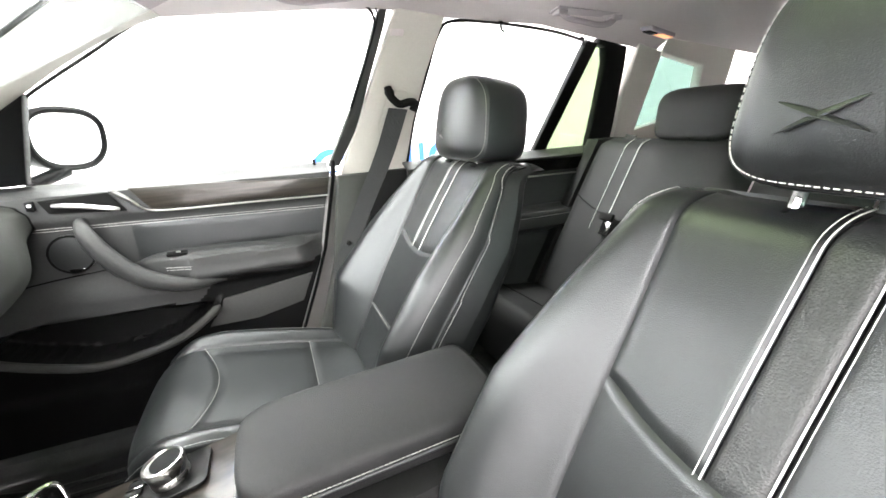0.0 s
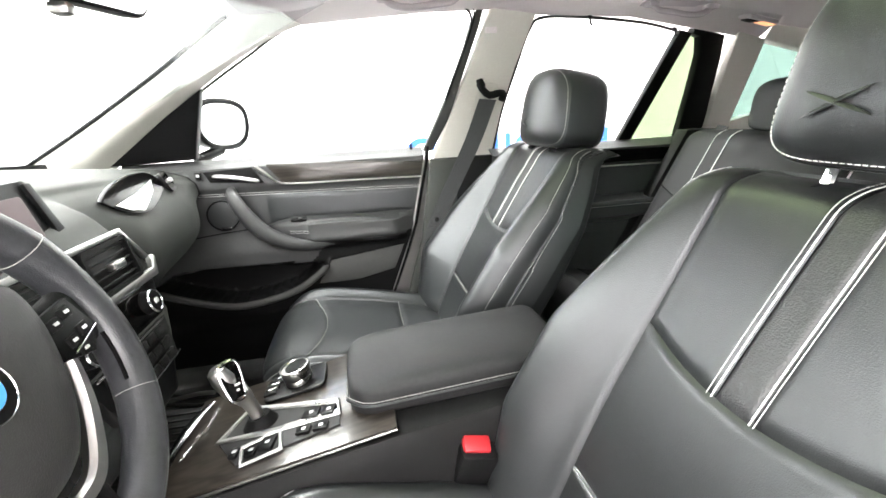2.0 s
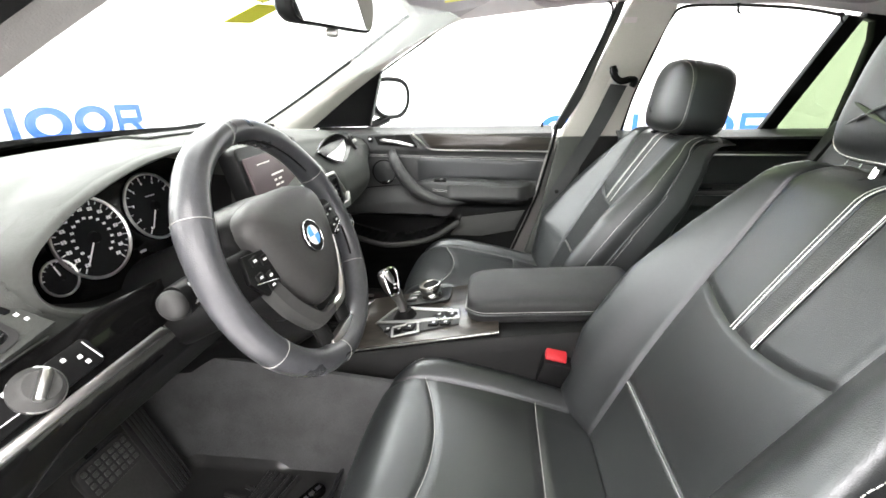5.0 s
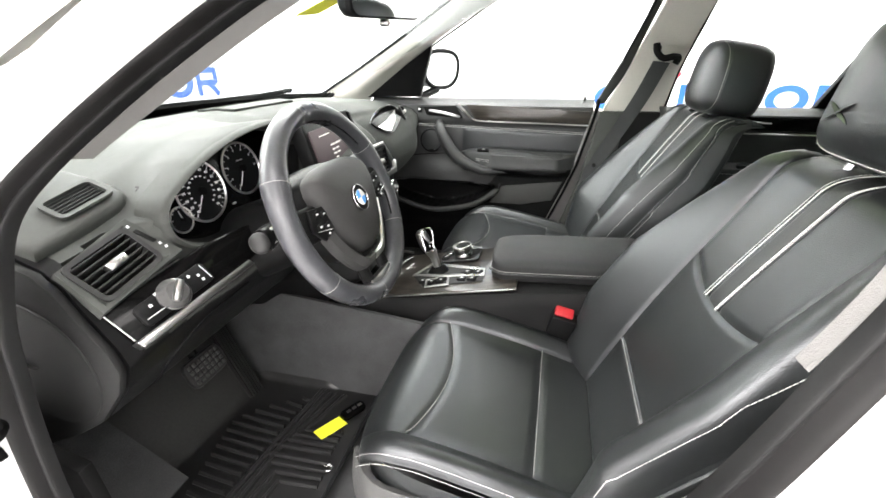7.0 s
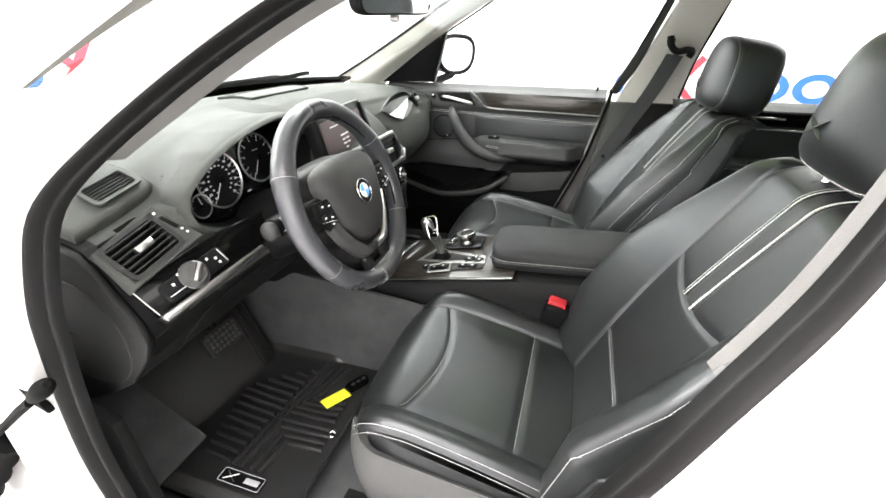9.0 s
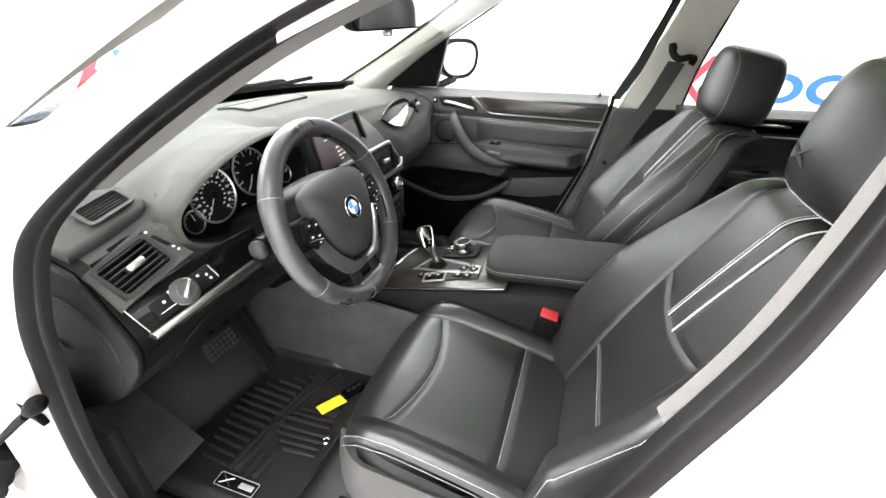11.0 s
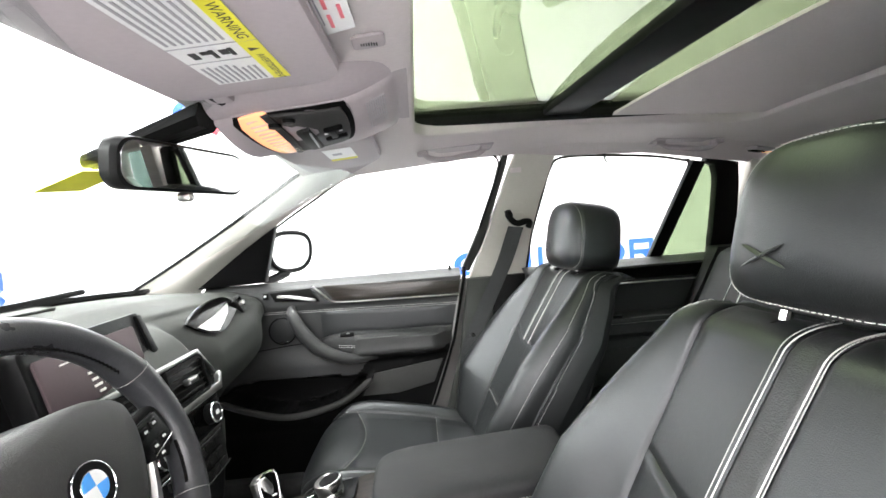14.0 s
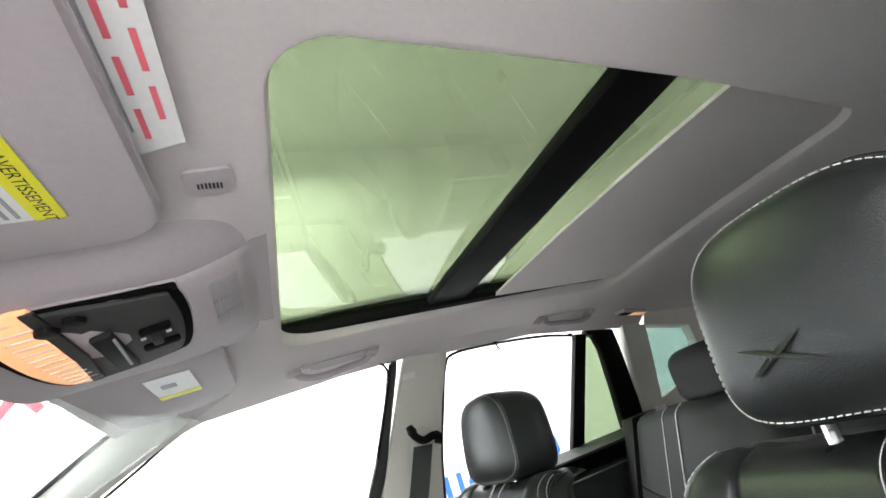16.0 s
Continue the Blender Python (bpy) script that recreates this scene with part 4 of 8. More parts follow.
pm("lower_moulding", thick((dv, [q for q in keep if q in low]), -0.012), PLASTIC_HARD, dashboard, "black lower dashboard moulding, with shade painted in under the passenger's side", smooth=50)
# rolled lip of the binnacle and its dark inner wall
mouth = [(p.x, p.y) for p in spline([(a, b, 0) for a, b in MOUTH + MOUTH[:1]], 136)][:-1]
mouth_x = lambda z: -0.203 + 0.008 * ease(1.0, 1.12, z)


def mouth_ring(k, dx, f=1.9):
    return [(mouth_x(b) + dx, -0.365 + (a + 0.365) * k, 1.046 + (b - 1.046) * (1 + (k - 1) * f)) for a, b in mouth]


pm("binnacle_lip", loft([mouth_ring(k, d, f) for k, d, f in ((1.030, -0.050, 0.2), (1.040, -0.024, 1.0), (1.040, -0.008, 1.5), (1.026, 0.0, 1.9), (1.0, 0.003, 1.9), (0.982, 0.0, 1.9), (0.972, -0.006, 1.9), (0.968, -0.014, 1.9))], True, False), DASH, dashboard, "rolled grey lip round the dials", smooth=70)
pm("binnacle_lining", loft([mouth_ring(k, d) for k, d in ((0.968, -0.014), (0.960, -0.03), (0.945, -0.050), (0.94, -0.085))], True, False), BLACK, dashboard, "black lining round the dials", smooth=70)
# end panels, the driver's with its big round cover
prof = [dash_pt(0, v / 80) for v in range(81)]
poly = [(p[0], p[2]) for p in prof] + [(-0.62, 0.66), (-0.86, 0.9)]
pm("end_cap", prism(poly, 0.012, lambda a, b, c: (a, -0.667 - c, b), 0.004), PLASTIC, dashboard, "black end panel")
prof = [dash_pt(1, v / 80) for v in range(81)]
poly = [(p[0], p[2]) for p in prof] + [(-0.62, 0.66), (-0.86, 0.9)]
pm("end_cap", prism(poly, 0.016, lambda a, b, c: (a, 0.686 + c, b), 0.004), PLASTIC, dashboard, "black end panel")
cover = pm("end_cover", revolve([(0.001, 0.0), (0.090, 0.0), (0.094, 0.0008), (0.0925, 0.0026), (0.086, 0.0034), (0.001, 0.0034)], 56, facing((-0.312, -0.6785, 0.885), (0, -1, 0))), PLASTIC, dashboard, "big round cover in the end panel")
pm("finger_notch", tube([(-0.318 + 0.018 * math.cos(radians(g)), -0.682, 0.900 + 0.018 * math.sin(radians(g))) for g in range(190, 300, 8)], [0.0008 + 0.0026 * math.sin(math.pi * k / 13) for k in range(14)], 6), SEAL_GREY, cover)
seam = [(dash_front(y, z) + 0.0015, y, z) for y, z in ((-0.44, 0.893), (-0.52, 0.886), (-0.572, 0.872), (-0.592, 0.84), (-0.60, 0.80), (-0.602, 0.75))]
pm("panel_seam", tube(spline(seam, 30), 0.0016, 6), BLACK, dashboard, "gap round the knee panel")

# speaker grille in the top, demister slot
pm("speaker_grille", thick(grid(lambda u, v: (-0.515 + 0.10 * v + 0.006 * u, -0.112 + (0.225 + 0.03 * (1 - v)) * u, dash_top(0.0, -0.515 + 0.10 * v) - 0.001 + 0.0035), 14, 6), 0.006, (0, 0, -1)), DOOR_GREY, dashboard, "flat centre speaker grille")
pm("grille_edge", tube([(-0.515 + 0.10 * v + 0.006 * u, -0.112 + (0.225 + 0.03 * (1 - v)) * u, dash_top(0.0, -0.515 + 0.10 * v) + 0.0025) for u, v in [(k / 10, 0) for k in range(10)] + [(1, k / 4) for k in range(4)] + [(1 - k / 10, 1) for k in range(10)] + [(0, 1 - k / 4) for k in range(4)]], 0.0022, 6, True), DASH, dashboard)
pm("defrost_slot", thick(grid(lambda u, v: (-0.735 + 0.015 * v + 0.10 * abs(u * 2 - 1) ** 2, -0.52 + 1.04 * u, dash_top(-0.52 + 1.04 * u, -0.735 + 0.015 * v + 0.10 * abs(u * 2 - 1) ** 2) + 0.002), 40, 3), 0.004, (0, 0, -1)), BLACK, dashboard, "dark demister slot")


def slot_vent(parent, place, w, h, n, skew=0.0, tab=True, name="air_vent", edge=None, blade=None, deep=0.004, slat=0.012, slope=0.35):
    """A vent: dark throat, frame, slats and a thumb tab."""
    def pl(a, b, c):
        return place(a + skew * b, b, c)
    back = pm(name, prism(rrect(w, h, 0.006, 3), 0.003, lambda a, b, c: pl(a, b, c - deep), 0), BLACK, parent, "dark air vent", smooth=0)
    out = rrect(w + 0.012, h + 0.012, 0.010, 4)
    inn = rrect(w, h, 0.006, 4)
    vs = [pl(a, b, 0.002) for a, b in out] + [pl(a, b, 0.008) for a, b in out] + [pl(a, b, 0.008) for a, b in inn] + [pl(a, b, -deep) for a, b in inn]
    m = len(out)
    fs = [(r * m + i, r * m + (i + 1) % m, (r + 1) * m + (i + 1) % m, (r + 1) * m + i) for r in range(3) for i in range(m)]
    pm("vent_frame", (vs, fs), edge or PLASTIC_HARD, back)
    for k in range(n):
        b = -h / 2 + h * (k + 0.5) / n
        vf = rbox(w * 0.97, h / n * 0.24, slat, 0.001)
        pm("slat", ([pl(v.x, b + v.y + v.z * slope, v.z - 0.001) for v in vf[0]], vf[1]), blade or VENT, back)
    if tab:
        vf = rbox(0.028, 0.011, 0.014, 0.003)
        pm("thumb_tab", ([pl(v.x, v.y, v.z + 0.009) for v in vf[0]], vf[1]), ALU, back, "silver vent tab")
    return back


# driver's vent in its four-sided frame, with thumb wheel and marks
duct = local((-0.222, -0.6115, 1.0035), (0.001, 0.076, 0.018), (-0.032, -0.008, 0.038))
slot_vent(dashboard, duct, 0.078, 0.050, 6, -0.05, edge=VENT, blade=VENT, deep=0.028, slat=0.020, slope=0.15)
outer = [(-0.051, 0.031), (0.056, 0.039), (0.074, -0.038), (-0.056, -0.036)]
inner = [(-0.0418, 0.0262), (0.0392, 0.0262), (0.0418, -0.0262), (-0.0392, -0.0262)]


def rim_band(a, b, c):
    return [duct(p[0], p[1], c) for p in (a if b is None else [(q[0] + (r[0] - q[0]) * b, q[1] + (r[1] - q[1]) * b) for q, r in zip(a, inner)])]


pm("vent_surround", loft([rim_band(outer, 0.0, -0.012), rim_band(outer, 0.0, 0.001), rim_band(outer, 0.10, 0.0055), rim_band(outer, 0.55, 0.0060), rim_band(outer, 0.9, 0.0035), rim_band(outer, 1.0, -0.002)], True, False), DASH, dashboard, "dark grey four-sided vent surround", smooth=30)
vf = rbox(0.006, 0.026, 0.005, 0.0015)
pm("thumb_wheel", ([duct(0.0525 + v.x - 0.25 * v.y, 0.006 + v.y, v.z + 0.0055) for v in vf[0]], vf[1]), BLACK, dashboard, "ribbed black thumb wheel")
for a, b in ((0.0475, 0.027), (0.058, -0.012), (0.060, -0.020)):
    vf = rbox(0.0035, 0.0035, 0.001, 0.0003)
    pm("vent_mark", ([duct(a + v.x, b + v.y, v.z + 0.0066) for v in vf[0]], vf[1]), WHITE_INK, dashboard, smooth=0)
# raised pod with the side window vent
pod = local((-0.310, -0.604, 1.0665), (0, 1, 0.21), (-1, 0, 0.32))
corner = [(-0.062, 0.10), (-0.062, -0.046), (0.050, -0.046), (0.068, -0.042), (0.080, -0.031), (0.085, -0.014), (0.083, 0.03), (0.075, 0.10)]
pm("vent_pod", prism(corner, 0.034, lambda a, b, c: pod(a, b, c - 0.035), 0.010), DASH, dashboard, "raised grey pod round the side window vent", smooth=60)
slot_vent(dashboard, lambda a, b, c: pod(a + 0.031, b - 0.010, c * 0.6 + 0.0015), 0.064, 0.036, 6, 0.10, False, "side_window_vent", DASH, VENT, 0.004, 0.007, 0.0)

# gloss strip with light switch and aluminium edge
strip = local((-0.180, -0.56, 0.950), (0.1, 1, 0.12), (-0.033, -0.005, 0.044))
pm("gloss_strip", prism([(-0.097, 0.030), (0.06, 0.037), (0.17, 0.024), (0.17, -0.012), (0.10, -0.022), (-0.092, -0.022)], 0.014, lambda a, b, c: strip(a, b, c - 0.014), 0.003), GLOSS, dashboard, "glossy black trim strip")
pm("aluminium_edge", prism([(-0.094, -0.020), (0.100, -0.020), (0.104, -0.030), (-0.090, -0.031)], 0.020, lambda a, b, c: strip(a, b, c - 0.014), 0.003), ALU, dashboard, "satin aluminium edge strip")
pm("bright_line", tube([strip(-0.0965, 0.031, 0.0), strip(-0.050, 0.0345, 0.0005), strip(0.02, 0.037, 0.0)], [0.0008, 0.0012, 0.0008], 6), ALU, dashboard)
pm("bright_line", tube([strip(-0.0955, 0.027, -0.001), strip(-0.0935, 0.002, 0.0005), strip(-0.0915, -0.018, 0.001)], 0.0010, 6), ALU, dashboard)
pm("light_switch_panel", prism([(p[0], p[1] + 0.03 * p[0]) for p in rrect(0.110, 0.031, 0.007, 4)], 0.005, lambda a, b, c: strip(a - 0.0165, b + 0.0015, c - 0.001), 0.0015), PLASTIC_HARD, dashboard, "black headlamp switch panel")
sw = pm("light_switch", moved(revolve([(0.001, 0), (0.0215, 0), (0.0215, 0.004), (0.0185, 0.007), (0.017, 0.013), (0.014, 0.016), (0.001, 0.016)], 32), facing(strip(-0.021, 0.0015, 0.003), strip(0, 0, 1) - strip(0, 0, 0))), DOOR_GREY, dashboard, "dark rotary headlamp knob")
pm("knob_ring", tube([strip(-0.021 + 0.0205 * math.cos(radians(g)), 0.0015 + 0.0205 * math.sin(radians(g)), 0.0065) for g in range(-150, 61, 10)], 0.0016, 6), ALU, sw, "silver crescent round the knob")
vf = rbox(0.030, 0.009, 0.010, 0.003)
pm("grip_bar", ([strip(-0.021 + v.x * 0.77 - v.y * 0.64, 0.0015 + v.x * 0.64 + v.y * 0.77, v.z + 0.021) for v in vf[0]], vf[1]), ALU, sw, "silver grip bar")
for a, b in ((-0.052, 0.006), (-0.038, 0.0145), (-0.030, 0.0185), (0.010, 0.010), (0.022, 0.004), (0.024, -0.004)):
    vf = rbox(0.004, 0.004, 0.001, 0.0003)
    pm("switch_mark", ([strip(a + v.x, b + v.y, v.z + 0.0045) for v in vf[0]], vf[1]), WHITE_INK, dashboard, smooth=0)
vf = rbox(0.026, 0.0012, 0.001, 0.0003)
pm("switch_mark", ([strip(-0.053 + v.x, -0.006 + v.y, v.z + 0.0045) for v in vf[0]], vf[1]), WHITE_INK, dashboard, smooth=0)
vf = rbox(0.0012, 0.024, 0.001, 0.0003)
pm("switch_mark", ([strip(0.034 + v.x - 0.1 * v.y, 0.003 + v.y, v.z + 0.0045) for v in vf[0]], vf[1]), WHITE_INK, dashboard, smooth=0)

# instruments
face = local((-0.262, -0.365, 1.036), (0, 1, 0), (-0.20, 0, 1))
pm("dial_panel", prism([((a + 0.365) * 0.955, (b - 1.040) * 1.0) for a, b in mouth[::2]], 0.006, lambda a, b, c: face(a, b, c), 0.002), GLOSS, dashboard, "glossy black dial panel")


def dial(a0, b0, r, lo, hi, n, needle, marks):
    d = pm("dial", moved(revolve([(0.001, 0), (r, 0), (r, 0.002), (0.001, 0.002)], 40), facing(face(a0, b0, 0.006), face(0, 0, 1) - face(0, 0, 0))), DIAL, dashboard, "round black dial with white marks")
    ring = [face(a0 + r * math.cos(2 * math.pi * k / 48), b0 + r * math.sin(2 * math.pi * k / 48), 0.009) for k in range(48)]
    pm("dial_ring", tube(ring, 0.0021 if r > 0.03 else 0.0014, 6, True), SILVER, d, "thin chrome ring")
    ticks = []
    for k in range(n):
        g = radians(lo + (hi - lo) * k / (n - 1))
        long = k % 2 == 0
        l = 0.12 * r if long else 0.07 * r
        vf = rbox(l, 0.0012 if long else 0.0008, 0.0008, 0)
        rr = r * 0.93 - l / 2
        ticks.append(([face(a0 + (rr + v.x) * math.cos(g) - v.y * math.sin(g), b0 + (rr + v.x) * math.sin(g) + v.y * math.cos(g), 0.0092 + v.z) for v in vf[0]], vf[1]))
        if marks and long:
            for rad, ww, hh in ((0.72, 0.0026, 0.0042), (0.50, 0.0018, 0.0028)) if marks > 1 else ((0.74, 0.002, 0.0036),):
                for off in (-0.6, 0.6) if ww < 0.0027 and marks > 1 else (0.0,):
                    vf = rbox(ww * 0.9, hh, 0.0008, 0)
                    ticks.append(([face(a0 + r * rad * math.cos(g) + v.x + off * ww * 1.1, b0 + r * rad * math.sin(g) + v.y, 0.0092 + v.z) for v in vf[0]], vf[1]))
    pm("dial_marks", join(*ticks), DIAL_INK, d, smooth=0)
    g = radians(needle)
    vf = rbox(r * 0.85, 0.0013, 0.001, 0)
    pm("needle", ([face(a0 + (v.x + r * 0.32) * math.cos(g) - v.y * math.sin(g), b0 + (v.x + r * 0.32) * math.sin(g) + v.y * math.cos(g), 0.0115 + v.z) for v in vf[0]], vf[1]), DIAL_INK, d, smooth=0)
    pm("needle_hub", moved(revolve([(0.001, 0), (r * 0.16, 0), (r * 0.13, 0.004), (0.001, 0.004)], 20), facing(face(a0, b0, 0.010), face(0, 0, 1) - face(0, 0, 0))), BLACK, d)
    return d


dial(-0.054, 0.003, 0.049, 232, -52, 29, 232, 2)
tach = dial(0.051, 0.016, 0.046, 235, 0, 15, 236, 1)
vf = rbox(0.016, 0.0018, 0.0006, 0)
pm("dial_marks", ([face(0.051 + v.x, 0.031 + v.y, 0.0092 + v.z) for v in vf[0]], vf[1]), GREY_INK, tach, smooth=0)
dial(-0.110, -0.026, 0.020, 170, 20, 9, 100, 0)
dial(0.138, -0.014, 0.020, 200, 20, 9, 40, 0)
for a, b in ((-0.012, -0.052), (0.010, -0.050), (0.004, -0.036), (0.055, -0.053), (0.075, -0.052)):
    vf = rbox(0.010, 0.003, 0.0008, 0)
    pm("dial_marks", ([face(a + v.x, b + v.y, 0.0075 + v.z) for v in vf[0]], vf[1]), GREY_INK, dashboard, smooth=0)

# centre screen and stack
scr = local((-0.190, -0.108, 1.064), (-0.10, 1, 0), (-0.25, 0, 1))
pm("screen_hood", prism(rrect(0.255, 0.112, 0.012, 4), 0.030, lambda a, b, c: scr(a, b, c - 0.012), 0.004), PLASTIC_HARD, dashboard, "black screen surround")
pm("screen", prism(rrect(0.205, 0.074, 0.005, 3), 0.004, lambda a, b, c: scr(a - 0.012, b, c + 0.0175), 0.001), SCREEN, dashboard, "dark centre screen with small menu text")
for k, (a, b, l) in enumerate(((-0.055, 0.022, 0.05), (-0.030, -0.002, 0.022), (-0.002, -0.002, 0.028), (-0.032, -0.012, 0.012), (-0.012, -0.012, 0.014), (-0.030, -0.021, 0.016), (-0.010, -0.021, 0.012), (-0.026, -0.030, 0.012))):
    vf = rbox(l, 0.0035 if k else 0.002, 0.0008, 0)
    pm("screen_line", ([scr(a + v.x, b + v.y, v.z + 0.0222) for v in vf[0]], vf[1]), SCREEN_TEXT, dashboard, smooth=0)
pm("screen_side_trim", prism([(0.105, 0.05), (0.118, 0.05), (0.138, -0.05), (0.118, -0.05)], 0.006, lambda a, b, c: scr(a, b, c + 0.018), 0.001), PLASTIC_HARD, dashboard, "dark edge beside the screen")
stack = local((-0.134, -0.032, 0.990), (0, 1, 0), (-0.22, 0, 1))
pm("vent_bezel", prism([(-0.150, 0.044), (0.092, 0.044), (0.128, -0.018), (0.120, -0.034), (-0.148, -0.034)], 0.014, lambda a, b, c: stack(a, b, c - 0.006), 0.004), PLASTIC_HARD, dashboard)
slot_vent(dashboard, local(stack(-0.096, 0.006, 0.008), (0, 1, 0), (-0.22, 0, 1)), 0.084, 0.054, 5)
slot_vent(dashboard, local(stack(0.040, 0.006, 0.008), (0, 1, 0), (-0.22, 0, 1)), 0.098, 0.054, 5, 0.0)
pm("hazard_switch", prism(rrect(0.030, 0.032, 0.004, 3), 0.006, lambda a, b, c: stack(a - 0.030, b + 0.004, c + 0.010), 0.001), PLASTIC_HARD, dashboard, "hazard light switch")
pm("hazard_mark", prism([(-0.007, -0.006), (0.007, -0.006), (0.0, 0.007)], 0.001, lambda a, b, c: stack(a - 0.030, b + 0.004, c + 0.0162), 0), RED, dashboard, "red warning triangle mark", smooth=0)
pm("aluminium_edge", prism([(-0.155, -0.026), (0.122, -0.026), (0.136, -0.008), (0.142, -0.012), (0.128, -0.040), (-0.155, -0.036)], 0.012, lambda a, b, c: stack(a, b, c + 0.004), 0.002), ALU, dashboard, "satin aluminium strip under the vents")
pm("aluminium_edge", prism([(-0.150, 0.040), (0.088, 0.040), (0.124, -0.010), (0.130, -0.008), (0.094, 0.048), (-0.150, 0.048)], 0.010, lambda a, b, c: stack(a, b, c + 0.004), 0.002), ALU, dashboard, "satin aluminium vent edge")
pm("climate_panel", prism([(-0.125, -0.040), (0.120, -0.040), (0.100, -0.095), (-0.110, -0.095)], 0.016, lambda a, b, c: stack(a, b, c - 0.006), 0.003), GLOSS, dashboard, "glossy black climate panel")
pm("radio_panel", prism([(-0.108, -0.098), (0.098, -0.098), (0.080, -0.165), (-0.090, -0.165)], 0.016, lambda a, b, c: stack(a, b, c - 0.006), 0.003), PLASTIC_HARD, dashboard, "black radio panel with buttons")
for a in (-0.085, 0.068):
    k = pm("temperature_knob", moved(revolve([(0.001, 0), (0.018, 0), (0.0175, 0.012), (0.015, 0.015), (0.001, 0.015)], 28), facing(stack(a, -0.066, 0.010), stack(0, 0, 1) - stack(0, 0, 0))), PLASTIC_HARD, dashboard, "black temperature knob with silver ring")
    pm("knob_ring", tube([stack(a + 0.0165 * math.cos(2 * math.pi * j / 32), -0.066 + 0.0165 * math.sin(2 * math.pi * j / 32), 0.024) for j in range(32)], 0.0018, 6, True), CHROME, k)
    vf = rbox(0.010, 0.007, 0.001, 0)
    pm("knob_mark", ([stack(a + v.x, -0.066 + v.y, 0.0258 + v.z) for v in vf[0]], vf[1]), WHITE_INK, k, smooth=0)
for j in range(6):
    for i in range(3):
        a, b = -0.070 + 0.026 * j, -0.112 - 0.020 * i
        vf = rbox(0.023, 0.014, 0.006, 0.0015)
        pm("button", ([stack(a + v.x, b + v.y, v.z + 0.011) for v in vf[0]], vf[1]), PLASTIC, dashboard)
for i, b in enumerate((-0.101, -0.160)):
    vf = rbox(0.18, 0.003, 0.003, 0.001)
    pm("bright_line", ([stack(v.x - 0.004, b + v.y, v.z + 0.011) for v in vf[0]], vf[1]), CHROME, dashboard)

# passenger's strip and vent
def on_dash(a, b, c):
    """a: across the car, b: height, c: out of the dashboard's face."""
    return dash_front(a, b) + c, a, b


leaf = [(0.195, 1.062), (0.235, 1.074), (0.31, 1.086), (0.38, 1.090), (0.440, 1.086), (0.452, 1.068), (0.430, 1.052), (0.36, 1.034), (0.29, 1.024), (0.235, 1.034)]
pm("gloss_strip", prism(smooth_poly(leaf + leaf[:1], 4)[:-1], 0.008, on_dash, 0.002), GLOSS, dashboard, "dark glossy leaf-shaped trim")
pm("aluminium_edge", prism([(0.218, 1.050), (0.30, 1.059), (0.415, 1.073), (0.37, 1.054), (0.32, 1.040), (0.275, 1.029), (0.24, 1.037)], 0.003, lambda a, b, c: on_dash(a, b, c + 0.0085), 0.001), ALU, dashboard, "satin aluminium facet")
slot_vent(dashboard, local(on_dash(0.482, 1.058, -0.002), (-0.25, 1, 0.0), (-0.5, 0, 1)), 0.066, 0.036, 5)

# ---- steering wheel and column ----
WC, WT = Vector((-0.030, -0.362, 1.017)), radians(21.8)
wu, wv = Vector((0, 1, 0)), Vector((-math.sin(WT), 0, math.cos(WT)))
wn = wu.cross(wv)


def on_wheel(a, b, c):
    return WC + wu * a + wv * b + wn * c


wheel = thing("steering_wheel", WC, "black leather steering wheel with round emblem and silver lower spoke", "steering wheel")
RM, RR = 0.1525, 0.0165


def rim_pt(u, v):
    a, b = 2 * math.pi * u, 2 * math.pi * v
    r = RR * (1 + 0.10 * math.exp(-((math.sin(a) - 0.45) / 0.15) ** 2) * (abs(math.cos(a)) > 0.3))
    return on_wheel((RM + r * math.cos(b)) * math.cos(a), (RM + r * math.cos(b)) * math.sin(a), r * 1.1 * math.sin(b))


pm("rim", grid(rim_pt, 120, 20, True, True), LEATHER_WORN, wheel, "smooth black leather rim")
for g in (28, 152, 212, 328, 100, 260):
    ring = [rim_pt(g / 360, k / 24) for k in range(24)]
    pm("rim_seam", tube([WC + (p - WC) * 1.0 + ((p - on_wheel(RM * math.cos(radians(g)), RM * math.sin(radians(g)), 0)).normalized() * 0.0002) for p in ring], 0.0004, 5, True), THREAD_GREY, wheel)
for g0, g1 in ((35, 95), (332, 352), (150, 178)):
    ps, ns = [], []
    for k in range(61):
        a = radians(g0 + (g1 - g0) * k / 60)
        ps.append(on_wheel((RM - RR * 0.98) * math.cos(a), (RM - RR * 0.98) * math.sin(a), 0.006 + 0.003 * (k % 2)))
        ns.append(on_wheel(-math.cos(a), -math.sin(a), 0) - WC)
    pm("rim_stitching", stitches(ps, ns, 0.003, 0.002, 0.0006), BLACK, wheel, smooth=0)


def hub_outline():
    pts = [(-0.092, 0.040), (-0.082, 0.060), (-0.040, 0.071), (0.040, 0.071), (0.082, 0.060), (0.092, 0.040), (0.086, 0.005), (0.062, -0.046), (0.026, -0.080), (-0.026, -0.080), (-0.062, -0.046), (-0.086, 0.005)]
    pts = pts + pts[:1]
    return [(p.x, p.y) for p in spline([(a, b, 0) for a, b in pts], 72)][:-1]


